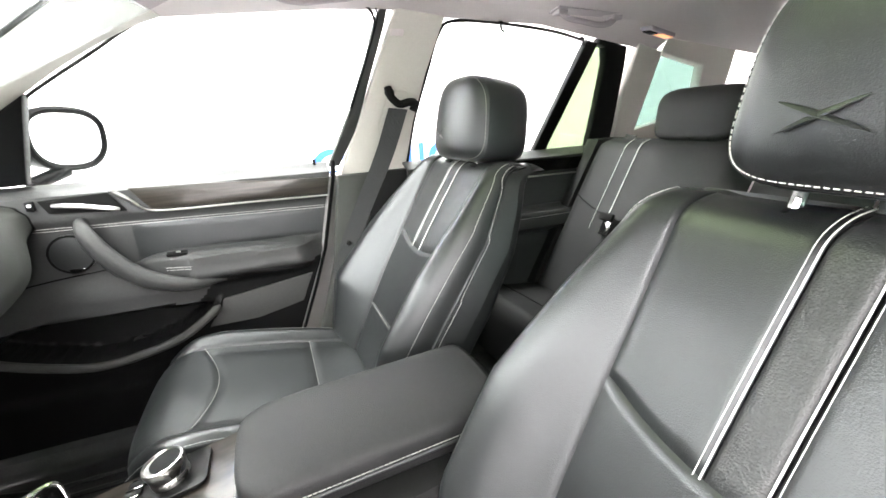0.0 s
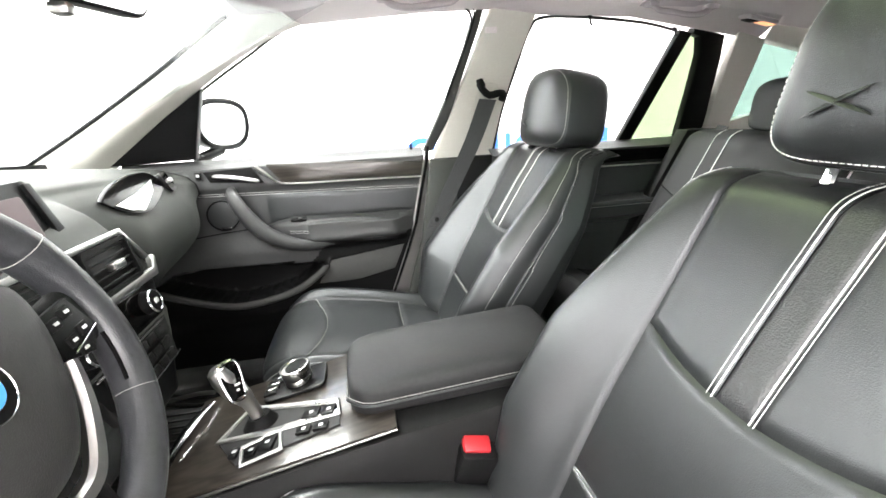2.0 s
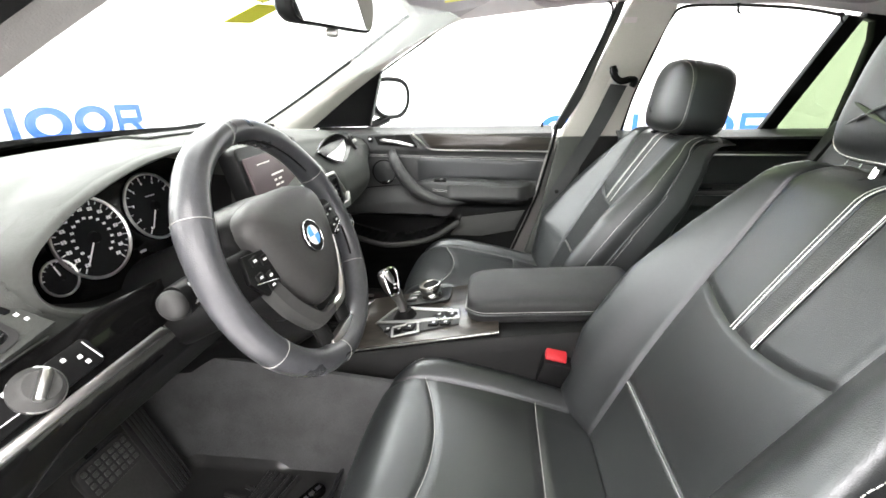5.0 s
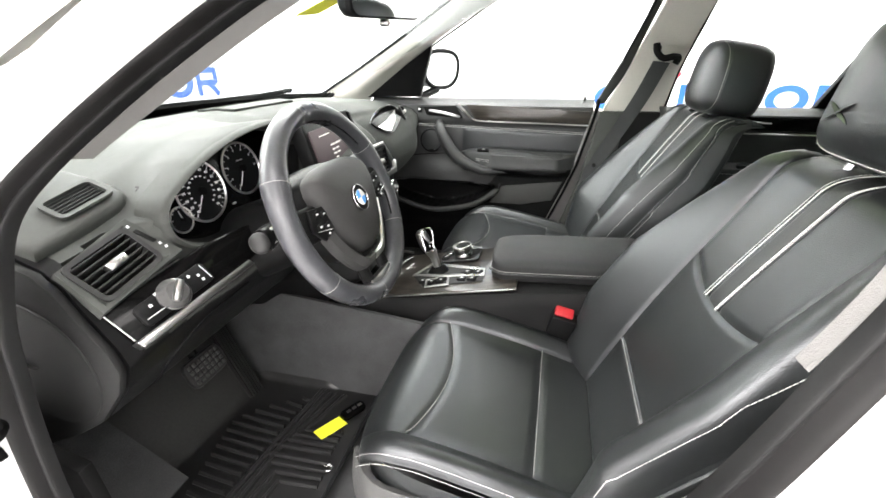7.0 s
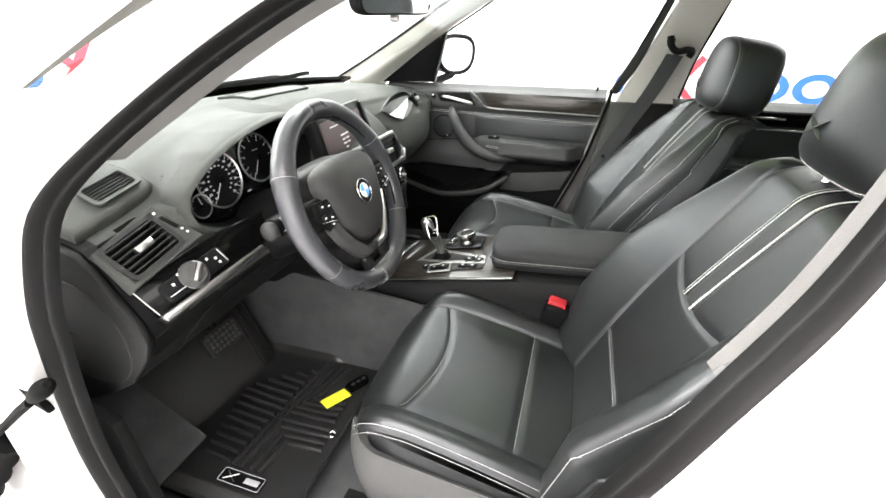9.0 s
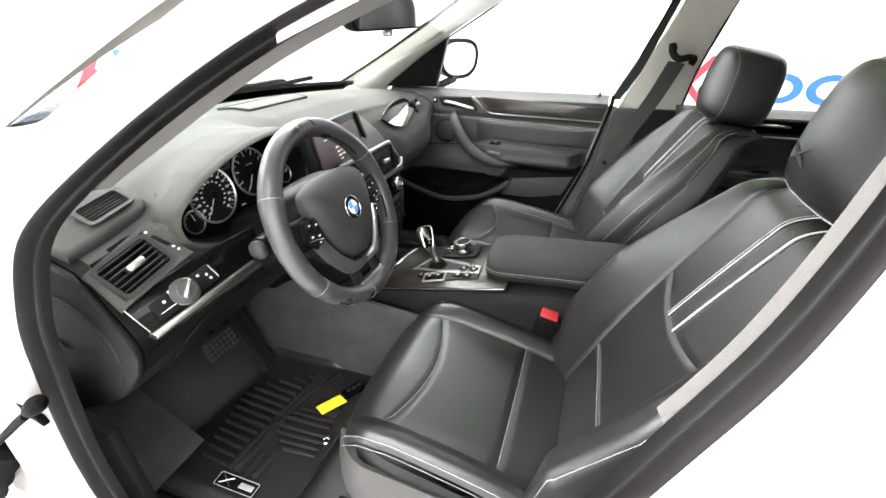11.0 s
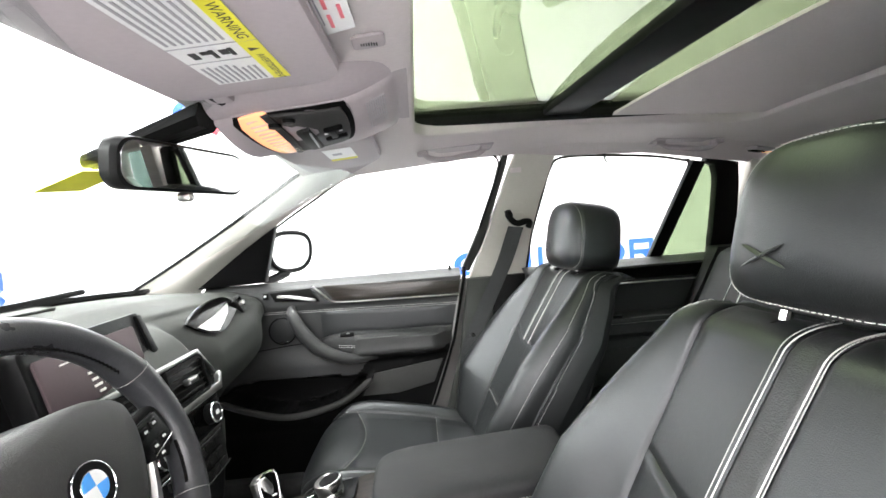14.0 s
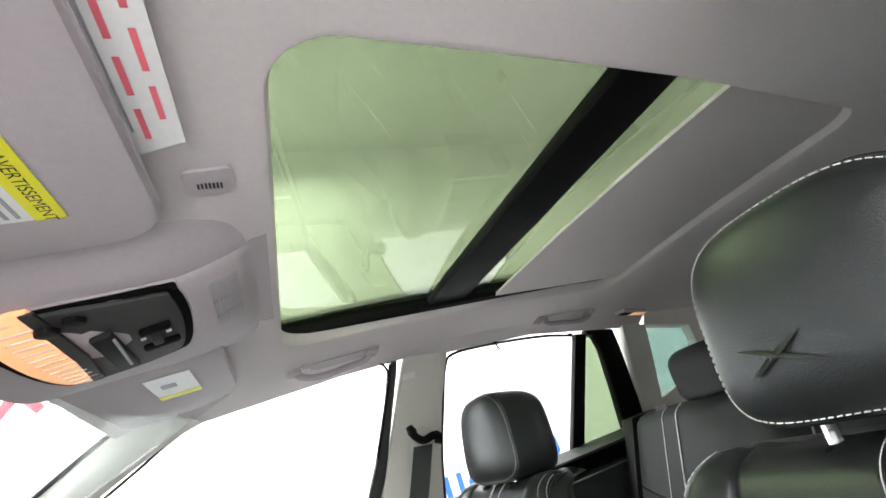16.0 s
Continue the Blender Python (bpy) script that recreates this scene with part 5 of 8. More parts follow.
def pillow(outline, c0, c1, steps=8):
    """A cushion-like cap over an outline, rising from c0 to c1."""
    rings = []
    for k in range(steps + 1):
        t = k / steps
        s = math.cos(t * math.pi / 2) ** 0.55 if t < 1 else 0.02
        rings.append([on_wheel(a * s, b * s, c0 + (c1 - c0) * math.sin(t * math.pi / 2)) for a, b in outline])
    return loft(rings)


ho = hub_outline()
pm("airbag_cover", pillow([(a, b) for a, b in ho], -0.002, 0.034), HUB_SKIN, wheel, "matt dark grey airbag cover")
pm("hub_back", pillow([(a * 1.06, b * 1.06 + 0.0) for a, b in ho], -0.05, 0.006, 5), PLASTIC_HARD, wheel)
# silver V of the lower spoke
v_in = [(0.090, 0.012), (0.078, -0.026), (0.058, -0.060), (0.030, -0.088), (0.0, -0.092)]
v_out = [(0.100, -0.010), (0.093, -0.036), (0.076, -0.070), (0.044, -0.104), (0.0, -0.108)]
for sgn in (-1, 1):
    a_, b_ = spline([(p[0] * sgn, p[1], 0) for p in v_in], 24), spline([(p[0] * sgn, p[1], 0) for p in v_out], 24)
    band_ = [[on_wheel(p.x, p.y, 0.010), on_wheel(*(p.lerp(q, 0.15)).xy, 0.014), on_wheel(*(p.lerp(q, 0.8)).xy, 0.009), on_wheel(q.x, q.y, 0.002), on_wheel(q.x, q.y, -0.006), on_wheel(p.x, p.y, -0.006)] for p, q in zip(a_, b_)]
    pm("spoke_trim", loft(band_), SILVER if sgn > 0 else DOOR_GREY, wheel, "satin silver spoke trim" if sgn > 0 else "dark grey spoke trim", smooth=30)
# side spokes and lower spoke
for s in (-1, 1):
    rings = []
    for k in range(9):
        t = k / 8
        a = s * (0.066 + 0.085 * t)
        hw = 0.030 - 0.004 * math.sin(math.pi * t)
        hb = -0.002 + 0.008 * t
        th = 0.012
        rings.append([on_wheel(a, hb + hw * math.copysign(abs(math.sin(g)) ** 0.5, math.sin(g)), -0.002 + th * math.copysign(abs(math.cos(g)) ** 0.7, math.cos(g)) - 0.004 * t) for g in [2 * math.pi * j / 20 for j in range(20)]])
    sp = pm("spoke", loft(rings), PLASTIC, wheel)
    pm("switch_block", prism([(s * p[0], p[1]) for p in ((0.082, 0.020), (0.118, 0.024), (0.126, -0.004), (0.108, -0.026), (0.078, -0.018))], 0.006, lambda a, b, c: on_wheel(a, b, c + 0.009), 0.0015), PLASTIC_HARD, wheel, "black switch block with white symbols")
    for a, b in ((0.090, 0.010), (0.106, 0.014), (0.094, -0.008), (0.110, -0.004), (0.098, -0.018)):
        vf = rbox(0.012, 0.009, 0.004, 0.001)
        pm("switch_button", ([on_wheel(s * a + v.x, b + v.y + 0.1 * v.x, v.z + 0.0155) for v in vf[0]], vf[1]), PLASTIC, wheel)
        vf = rbox(0.005, 0.0025, 0.0006, 0)
        pm("button_mark", ([on_wheel(s * a + v.x, b + v.y, v.z + 0.0179) for v in vf[0]], vf[1]), WHITE_INK, wheel, smooth=0)
    vf = rbox(0.036, 0.002, 0.002, 0.0005)
    pm("bright_line", ([on_wheel(s * 0.104 + v.x, -0.012 + v.y + s * 0.25 * v.x, v.z + 0.0175) for v in vf[0]], vf[1]), CHROME, wheel)
    rings = []
    for k in range(9):
        t = k / 8
        b = -0.066 - 0.085 * t
        a0 = s * (0.036 - 0.006 * t)
        rings.append([on_wheel(a0 + 0.013 * math.cos(g), b, -0.004 + 0.009 * math.sin(g)) for g in [2 * math.pi * j / 14 for j in range(14)]])
    pm("lower_spoke", loft(rings), PLASTIC, wheel)
pm("lower_spoke_web", prism([(-0.040, -0.080), (0.040, -0.080), (0.034, -0.108), (-0.034, -0.108)], 0.010, lambda a, b, c: on_wheel(a, b, c - 0.008), 0.003), PLASTIC, wheel)
pm("lower_spoke_foot", prism([(-0.048, -0.142), (0.048, -0.142), (0.036, -0.128), (-0.036, -0.128)], 0.014, lambda a, b, c: on_wheel(a, b, c - 0.006), 0.004), ALU, wheel, "satin spoke foot")
# round emblem as plain quarters in a ring
EMB = on_wheel(-0.008, 0.003, 0.0335)
emb = pm("emblem", moved(revolve([(0.001, 0), (0.0208, 0), (0.0208, 0.003), (0.001, 0.003)], 40), facing(EMB, wn, wv)), BLACK, wheel, "round emblem with blue and white quarters")
pm("emblem_ring", tube([EMB + wu * 0.0204 * math.cos(2 * math.pi * k / 40) + wv * 0.0204 * math.sin(2 * math.pi * k / 40) + wn * 0.003 for k in range(40)], 0.0006, 6, True), CHROME, emb)
pm("emblem_ring", tube([EMB + wu * 0.0128 * math.cos(2 * math.pi * k / 40) + wv * 0.0128 * math.sin(2 * math.pi * k / 40) + wn * 0.0032 for k in range(40)], 0.0005, 6, True), CHROME, emb)
for q in range(4):
    arc = [(0, 0)] + [(0.0124 * math.cos(radians(90 * q + 90 * k / 8)), 0.0124 * math.sin(radians(90 * q + 90 * k / 8))) for k in range(9)]
    pm("emblem_quarter", prism(arc, 0.0012, lambda a, b, c: EMB + wu * a + wv * b + wn * (c + 0.003), 0), EMBLEM_BLUE if q % 2 else EMBLEM_WHITE, emb, smooth=0)
pm("column", tube([on_wheel(0, 0, -0.02), on_wheel(0, -0.005, -0.10), on_wheel(0, -0.01, -0.24)], [0.045, 0.062, 0.070], 24), PLASTIC_HARD, wheel, "black column shroud")
for s, rows in ((-1, ((0.004, 0.010), (0.010, -0.008), (-0.012, 0.004), (-0.018, -0.006))), (1, ((0, 0),))):
    tips = ((0.04, 0.010, -0.07, 0.009), (0.085, 0.012, -0.064, 0.012), (0.115, 0.011, -0.061, 0.0165), (0.143, 0.009, -0.058, 0.0175))
    st = pm("stalk", loft([[on_wheel(s * a, b + r * math.copysign(abs(math.cos(g)) ** 0.8, math.cos(g)), c + 0.8 * r * math.copysign(abs(math.sin(g)) ** 0.8, math.sin(g))) for g in [2 * math.pi * k / 24 for k in range(24)]] for a, b, c, r in tips]), PLASTIC_HARD, wheel, "black column stalk", smooth=50)
    pm("stalk_groove", moved(revolve([(0.001, 0), (0.0145, 0), (0.0145, 0.003), (0.001, 0.003)], 24), facing(on_wheel(s * 0.143, 0.009, -0.058), wu * s, wv)), BLACK, st)
    pm("stalk_end", moved(revolve([(0.001, 0.002), (0.0155, 0.002), (0.016, 0.005), (0.0145, 0.010), (0.009, 0.0135), (0.001, 0.0145)], 28), facing(on_wheel(s * 0.143, 0.009, -0.058), wu * s, wv)), VENT, st, "grey rounded stalk end", smooth=60)
    for a, b in rows:
        vf = rbox(0.006, 0.0045, 0.001, 0)
        pm("stalk_mark", ([on_wheel(s * (0.122 + a) + v.x, 0.010 + b + v.y, -0.0455 + (0.0012 if abs(b) < 0.007 else -0.0015) + v.z) for v in vf[0]], vf[1]), WHITE_INK, st, smooth=0)

# ---- centre console ----
def con_z(x):
    return 0.715 + 0.2 * x


console = thing("centre_console", (0.15, 0, 0.40), "black centre console with dark wood trim and padded armrest", "centre console")


def con_ring(x, w, top, low=0.43):
    return [(x, -w - 0.035, low), (x, -w - 0.022, low + 0.5 * (top - low)), (x, -w - 0.006, top - 0.03), (x, -w, top - 0.008), (x, -w + 0.006, top), (x, 0, top + 0.001), (x, w - 0.006, top), (x, w, top - 0.008), (x, w + 0.006, top - 0.03), (x, w + 0.022, low + 0.5 * (top - low)), (x, w + 0.035, low)]


rings = [con_ring(x, w, t, l) for x, w, t, l in ((-0.22, 0.115, 0.70, 0.50), (-0.12, 0.125, con_z(-0.12) - 0.012, 0.45), (0.0, 0.132, con_z(0.0) - 0.012, 0.43), (0.15, 0.135, con_z(0.15) - 0.012, 0.43), (0.25, 0.135, con_z(0.25) - 0.014, 0.43), (0.40, 0.125, 0.765, 0.43), (0.56, 0.115, 0.765, 0.43))]
pm("console_body", loft(rings), PLASTIC, console, "black console body")
pm("wood_panel", prism([(-0.10, -0.118), (0.24, -0.122), (0.24, 0.122), (-0.10, 0.118)], 0.010, lambda a, b, c: (a, b, con_z(a) - 0.012 + c), 0.003), WOOD, console, "dark glossy wood console panel")
pm("aluminium_edge", tube([(x, -0.1265, con_z(x) - 0.004) for x in (-0.12, 0.0, 0.12, 0.24)], 0.0018, 6, flat=1.4), ALU, console, "thin aluminium edge strip")
plate = lambda a, b, c: (a, b, con_z(a) + c)


def frame_ring(parent, pts, w, h, mat, label):
    ps = [plate(a, b, h) for a, b in pts]
    return pm("gear_frame", tube(ps, w, 6, True, flat=0.35, up=(0, 0, 1)), mat, parent, label, smooth=20)


pm("gear_plate", prism([(-0.032, -0.030), (0.002, 0.034), (0.155, -0.022), (0.158, -0.080), (0.012, -0.095)], 0.004, lambda a, b, c: plate(a, b, c - 0.002), 0.001), VENT, console, "dark grey gear plate")
frame_ring(console, [(-0.030, -0.030), (0.002, 0.033), (0.152, -0.024), (0.157, -0.052), (0.072, -0.046), (0.068, -0.048)], 0.0075, 0.003, ALU, "satin aluminium gear frame")
frame_ring(console, [(0.012, -0.062), (0.066, -0.048), (0.074, -0.092), (0.020, -0.100)], 0.0045, 0.003, ALU, "satin aluminium switch frame")
for a, b, sx, sy in ((0.112, -0.036, 0.026, 0.022), (0.140, -0.042, 0.020, 0.022), (0.104, -0.070, 0.022, 0.016), (0.130, -0.074, 0.022, 0.016), (0.030, -0.078, 0.016, 0.022), (0.052, -0.072, 0.022, 0.026), (0.004, -0.070, 0.012, 0.020)):
    b_ = pm("console_button", rbox(sx, sy, 0.006, 0.0015, Matrix.Translation(plate(a, b, 0.004)) @ pose(0, 0, 0, 0, -11.3, -12)), PLASTIC_HARD, console, "black button with white symbol")
    pm("button_mark", rbox(0.006, 0.005, 0.001, 0, Matrix.Translation(plate(a, b, 0.0073)) @ pose(0, 0, 0, 0, -11.3, -12)), WHITE_INK, b_, smooth=0)
pm("gaiter", loft([[plate(0.030 + r * math.cos(g) * 1.1, -0.014 + r * math.sin(g), h) for g in [2 * math.pi * k / 20 for k in range(20)]] for r, h in ((0.026, 0.0), (0.020, 0.010), (0.015, 0.018))]), BLACK, console)
# gear lever: curved stem, angular silver and black head
def lever_ring(cx, cy, cz, rx, ry):
    return [Vector((cx, cy, cz)) + Vector((0.91, 0, 0.41)) * rx * math.copysign(abs(math.cos(g)) ** 0.7, math.cos(g)) + Vector((0, 1, 0)) * ry * math.copysign(abs(math.sin(g)) ** 0.7, math.sin(g)) for g in [2 * math.pi * k / 24 for k in range(24)]]


lever = pm("gear_lever", loft([lever_ring(*r) for r in ((0.030, -0.014, 0.725, 0.010, 0.010), (0.026, -0.016, 0.748, 0.009, 0.009), (0.020, -0.019, 0.768, 0.010, 0.010), (0.015, -0.021, 0.780, 0.013, 0.013), (0.012, -0.023, 0.786, 0.014, 0.014))]), ALU, console, "silver and black electronic gear lever")
pm("lever_head", loft([lever_ring(*r) for r in ((0.013, -0.0225, 0.782, 0.013, 0.012), (0.006, -0.026, 0.800, 0.017, 0.015), (-0.002, -0.030, 0.822, 0.0175, 0.016), (-0.008, -0.033, 0.838, 0.014, 0.013), (-0.010, -0.034, 0.842, 0.008, 0.008))]), ALU, lever, "silver lever head")
FN = Vector((0.62, -0.62, 0.48)).normalized()
LF = local(Vector((0.002, -0.029, 0.814)) + FN * 0.0125, (0.7, 0.7, 0), (-0.40, 0.08, 1))
face_poly = [(-0.010, -0.028), (0.009, -0.028), (0.014, 0.004), (0.013, 0.022), (0.004, 0.027), (-0.010, 0.025), (-0.014, 0.008)]
pm("lever_face", prism(face_poly, 0.005, lambda a, b, c: LF(a, b, c - 0.001), 0.0015), GLOSS, lever, "glossy black lever face")
pm("lever_rim", tube([LF(a * 1.06, b * 1.05, 0.0015) for a, b in smooth_poly(face_poly + face_poly[:1], 4)[:-1]], 0.0024, 6, True), CHROME, lever, "bright rim round the lever face")
for a, b, w, h in ((-0.003, 0.016, 0.004, 0.004), (-0.001, 0.008, 0.004, 0.004), (0.001, 0.0, 0.004, 0.004), (0.004, -0.008, 0.008, 0.003), (0.002, -0.016, 0.004, 0.003)):
    vf = rbox(w, h, 0.0008, 0)
    pm("lever_mark", ([LF(a + v.x, b + v.y, 0.0046 + v.z) for v in vf[0]], vf[1]), WHITE_INK, lever, smooth=0)
# rotary controller with its buttons
pm("controller_base", prism(rrect(0.105, 0.075, 0.012, 4), 0.006, lambda a, b, c: plate(a + 0.075, b + 0.072, c - 0.001), 0.0015), PLASTIC_HARD, console, "black controller surround")
knob = pm("controller_knob", moved(revolve([(0.001, 0.0), (0.024, 0.0), (0.0245, 0.006), (0.0225, 0.010), (0.0245, 0.014), (0.0265, 0.026), (0.0255, 0.030), (0.023, 0.0305), (0.022, 0.028), (0.001, 0.028)], 40), Matrix.Translation(plate(0.080, 0.074, 0.004)) @ pose(0, 0, 0, 0, -11.3, 0)), ALU, console, "silver rotary controller knob")
pm("knob_top", moved(revolve([(0.001, 0.0), (0.0215, 0.0), (0.0215, 0.0012), (0.001, 0.002)], 36), Matrix.Translation(plate(0.080, 0.074, 0.0325)) @ pose(0, 0, 0, 0, -11.3, 0)), PLASTIC_HARD, knob, "matt black knob top")
for a, b in ((0.038, 0.088), (0.034, 0.072), (0.032, 0.056)):
    pm("controller_button", rbox(0.022, 0.012, 0.006, 0.0015, Matrix.Translation(plate(a, b, 0.006)) @ pose(0, 0, 0, 0, -11.3, 0)), PLASTIC, console)
    pm("bright_line", rbox(0.022, 0.0018, 0.002, 0.0004, Matrix.Translation(plate(a, b + 0.008, 0.008)) @ pose(0, 0, 0, 0, -11.3, 0)), CHROME, console)
# cup holder well ahead of the lever with a bright curved edge
pm("cup_well", prism(rrect(0.10, 0.17, 0.02, 4), 0.004, lambda a, b, c: (a - 0.125, b + 0.02, con_z(-0.125) - 0.004 + c), 0.001), BLACK, console, "ribbed black cup holder lid")
for k in range(9):
    pm("lid_rib", rbox(0.092, 0.004, 0.003, 0.001, Matrix.Translation((-0.125, -0.055 + 0.018 * k, con_z(-0.125) + 0.0015))), PLASTIC_HARD, console)
pm("bright_arc", tube(spline([(-0.105, -0.045, con_z(-0.10) + 0.004), (-0.100, 0.0, con_z(-0.10) + 0.006), (-0.092, 0.05, con_z(-0.09) + 0.006), (-0.076, 0.096, con_z(-0.08) + 0.004)], 24), [0.002 + 0.006 * math.sin(math.pi * k / 24) for k in range(25)], 8, flat=0.5, up=(0, 0, 1)), CHROME, console, "bright curved trim at the cup holders")
pm("side_bright_line", tube([(-0.24, 0.165, 0.668), (-0.12, 0.150, 0.69), (-0.09, 0.14, 0.694)], 0.004, 6), ALU, console)


# armrest
def arm_ring(x, k, grow=0.0):
    top = interp(x, ((0.17, 0.798), (0.25, 0.808), (0.50, 0.822)))
    bot = interp(x, ((0.17, 0.742), (0.50, 0.762)))
    hw = 0.092 - 0.018 * max(0, 1 - (x - 0.17) / 0.05) ** 2
    out = []
    for j in range(40):
        g = 2 * math.pi * j / 40
        c, s = math.cos(g), math.sin(g)
        e = 0.42
        cy = math.copysign(abs(c) ** e, c) * hw * k
        cz = math.copysign(abs(s) ** e, s)
        z = (top + bot) / 2 + cz * (top - bot) / 2 * (0.55 + 0.45 * k)
        z += 0.006 * (1 - (cy / hw) ** 2) * (s > 0)
        out.append((x, 0.008 + cy, z))
    return out


rows = [(0.172, 0.35), (0.173, 0.6), (0.176, 0.8), (0.183, 0.93), (0.195, 0.985)] + [(0.21 + 0.028 * k, 1.0) for k in range(11)] + [(0.505, 0.97), (0.512, 0.85), (0.514, 0.5)]
arm = pm("armrest_lid", loft([arm_ring(x, k) for x, k in rows]), SHADED_LEATHER, console, "padded black leather armrest lid", smooth=60)
for off, mat, r in ((0.0, LEATHER, 0.0018),):
    loop = [Vector((x, 0.008 - (0.0925 - 0.018 * max(0, 1 - (x - 0.17) / 0.05) ** 2) * k, interp(x, ((0.17, 0.768), (0.50, 0.790))))) for x, k in reversed(rows[3:16])] + [Vector((0.1705, 0.008 + 0.06 * t, 0.766)) for t in (-1, -0.5, 0, 0.5, 1)] + [Vector((x, 0.008 + (0.0925 - 0.018 * max(0, 1 - (x - 0.17) / 0.05) ** 2) * k, interp(x, ((0.17, 0.768), (0.50, 0.790))))) for x, k in rows[3:16]]
    pm("lid_seam", tube(loop, 0.0022, 6), LEATHER, arm)
    ps = [p + Vector((0, 0, 0.006)) for p in loop]
    cen = Vector((0.34, 0.008, 0.78))
    pm("stitching", stitches(ps, [Vector((0 if abs(p.y) > 0.08 else -1, p.y - 0.008, 0.02)) for p in loop], 0.005, 0.001, 0.0005), THREAD_GREY, arm, "grey thread stitching", smooth=0)

# seat buckles
def buckle(y, s):
    b = thing("seat_belt_buckle", (0.345, y, 0.58), "black seat belt buckle with red release button", "belt buckle", "seat belt buckles")
    pm("buckle_body", rbox(0.056, 0.034, 0.110, 0.008, pose(0.341, y + s * 0.012, 0.668, 14 * -s, 12, 0)), PLASTIC_HARD, b)
    pm("release_button", rbox(0.040, 0.024, 0.018, 0.004, pose(0.348, y + s * 0.020, 0.722, 30 * -s, 12, 0)), RED, b, "red release button")
    pm("buckle_stalk", rbox(0.035, 0.014, 0.10, 0.004, pose(0.335, y, 0.575, 0, 12, 0)), BLACK, b)


buckle(-0.122, -1)
buckle(0.160, 1)

# ---- passenger door trims ----
LIP = ((-0.40, 0.725), (-0.30, 0.685), (-0.19, 0.657), (-0.08, 0.668), (0.0, 0.692), (0.06, 0.730), (0.095, 0.757))
PTOP = ((-0.40, 0.735), (-0.35, 0.765), (-0.28, 0.775), (-0.1, 0.772), (0.095, 0.757))


def door_y(x, z):
    y = 0.706
    y -= 0.012 * ease(0.985, 1.01, z)
    y += 0.05 * ease(1.062, 1.082, z)
    armrest = ease(-0.02, 0.07, x) * ease(0.385, 0.30, x)
    top = 0.905 - 0.05 * max(0, x)
    y -= 0.072 * armrest * ease(0.800, 0.850, z) * ease(top + 0.004, top - 0.006, z)
    y -= 0.022 * ease(0.87, 0.80, z)
    lip, ptop = interp(x, LIP), interp(x, PTOP)
    if x < 0.1:
        y += 0.055 * ease(0.0, 0.016, z - lip) * ease(0.0, 0.020, ptop - z)
        y -= 0.018 * math.exp(-((z - lip + 0.006) / 0.010) ** 2)
    y += 0.02 * ease(0.62, 0.55, z)
    return y


def rear_edge(z):
    return interp(z, ((0.42, 0.20), (0.55, 0.25), (0.60, 0.271), (0.825, 0.362), (1.06, 0.418), (1.09, 0.42)))


front_door = thing("door_trim", (0.0, 0.70, 0.55), "black leather door trim with dark wood strip and pull handle", "door trim", "door trims")


def door_pt(u, v):
    z = 0.42 + 0.665 * v
    x0 = interp(z, ((0.42, -0.50), (1.085, -0.44)))
    x = x0 + (rear_edge(z) - x0) * u
    return x, door_y(x, z), z


tv, tf = grid(door_pt, 130, 90)
# rises behind x = 0.05 so that the black also paints the armrest's shadow
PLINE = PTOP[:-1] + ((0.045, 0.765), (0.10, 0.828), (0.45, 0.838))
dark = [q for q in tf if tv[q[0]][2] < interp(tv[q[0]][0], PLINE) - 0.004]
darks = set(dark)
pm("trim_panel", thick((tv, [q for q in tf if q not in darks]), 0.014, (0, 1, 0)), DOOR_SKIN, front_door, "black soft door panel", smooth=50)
pm("lower_panel", thick((tv, dark), 0.014, (0, 1, 0)), PLASTIC_HARD, front_door, "black hard lower door panel with its pocket and the armrest's painted shadow", smooth=50)


def strip_on_door(poly, off, depth, bevel=0.002):
    return prism(poly, depth, lambda a, b, c: (a, 0.694 - off - c, b), bevel)


pm("wood_strip", strip_on_door([(-0.045, 1.068), (0.10, 1.064), (0.25, 1.056), (0.412, 1.048), (0.404, 1.006), (0.20, 1.010), (0.06, 1.012), (-0.005, 1.012)], 0.0, 0.007), WOOD, front_door, "dark glossy wood strip")
pm("chrome_line", tube(spline([(-0.075, 0.685, 1.064), (-0.045, 0.684, 1.040), (-0.015, 0.684, 1.014), (0.04, 0.685, 1.007), (0.2, 0.685, 1.005), (0.404, 0.685, 1.001)], 40), [0.0065] * 8 + [0.0045] * 5 + [0.0028] * 28, 6), SILVER, front_door, "satin chrome line under the wood")
pm("handle_recess", strip_on_door([(-0.215, 1.056), (-0.085, 1.062), (-0.055, 1.016), (-0.20, 1.026)], -0.001, 0.006), BLACK, front_door, "dark door handle recess")
pm("door_handle", tube(spline([(-0.190, 0.686, 1.044), (-0.14, 0.679, 1.038), (-0.10, 0.677, 1.030), (-0.066, 0.680, 1.022)], 16), [0.004] + [0.0065] * 15 + [0.004], 8, flat=0.6), ALU, front_door, "satin chrome inner door handle")
pm("lock_button", rbox(0.016, 0.008, 0.022, 0.002, Matrix.Translation((-0.228, 0.690, 1.046))), PLASTIC_HARD, front_door, "small lock button")
pm("lock_mark", rbox(0.008, 0.002, 0.006, 0.0004, Matrix.Translation((-0.228, 0.6855, 1.048))), WHITE_INK, front_door, smooth=0)
for zz in (0.990, 0.984):
    ps = [Vector((x, door_y(x, zz) - 0.001, zz - 0.018 * (x + 0.2) / 0.6)) for x in [-0.28 + 0.68 * k / 60 for k in range(61)]]
    pm("stitching", stitches(ps, [(0, -1, 0)] * 61, 0.005, 0.0012, 0.0005), THREAD_PALE, front_door, "pale double stitching", smooth=0)
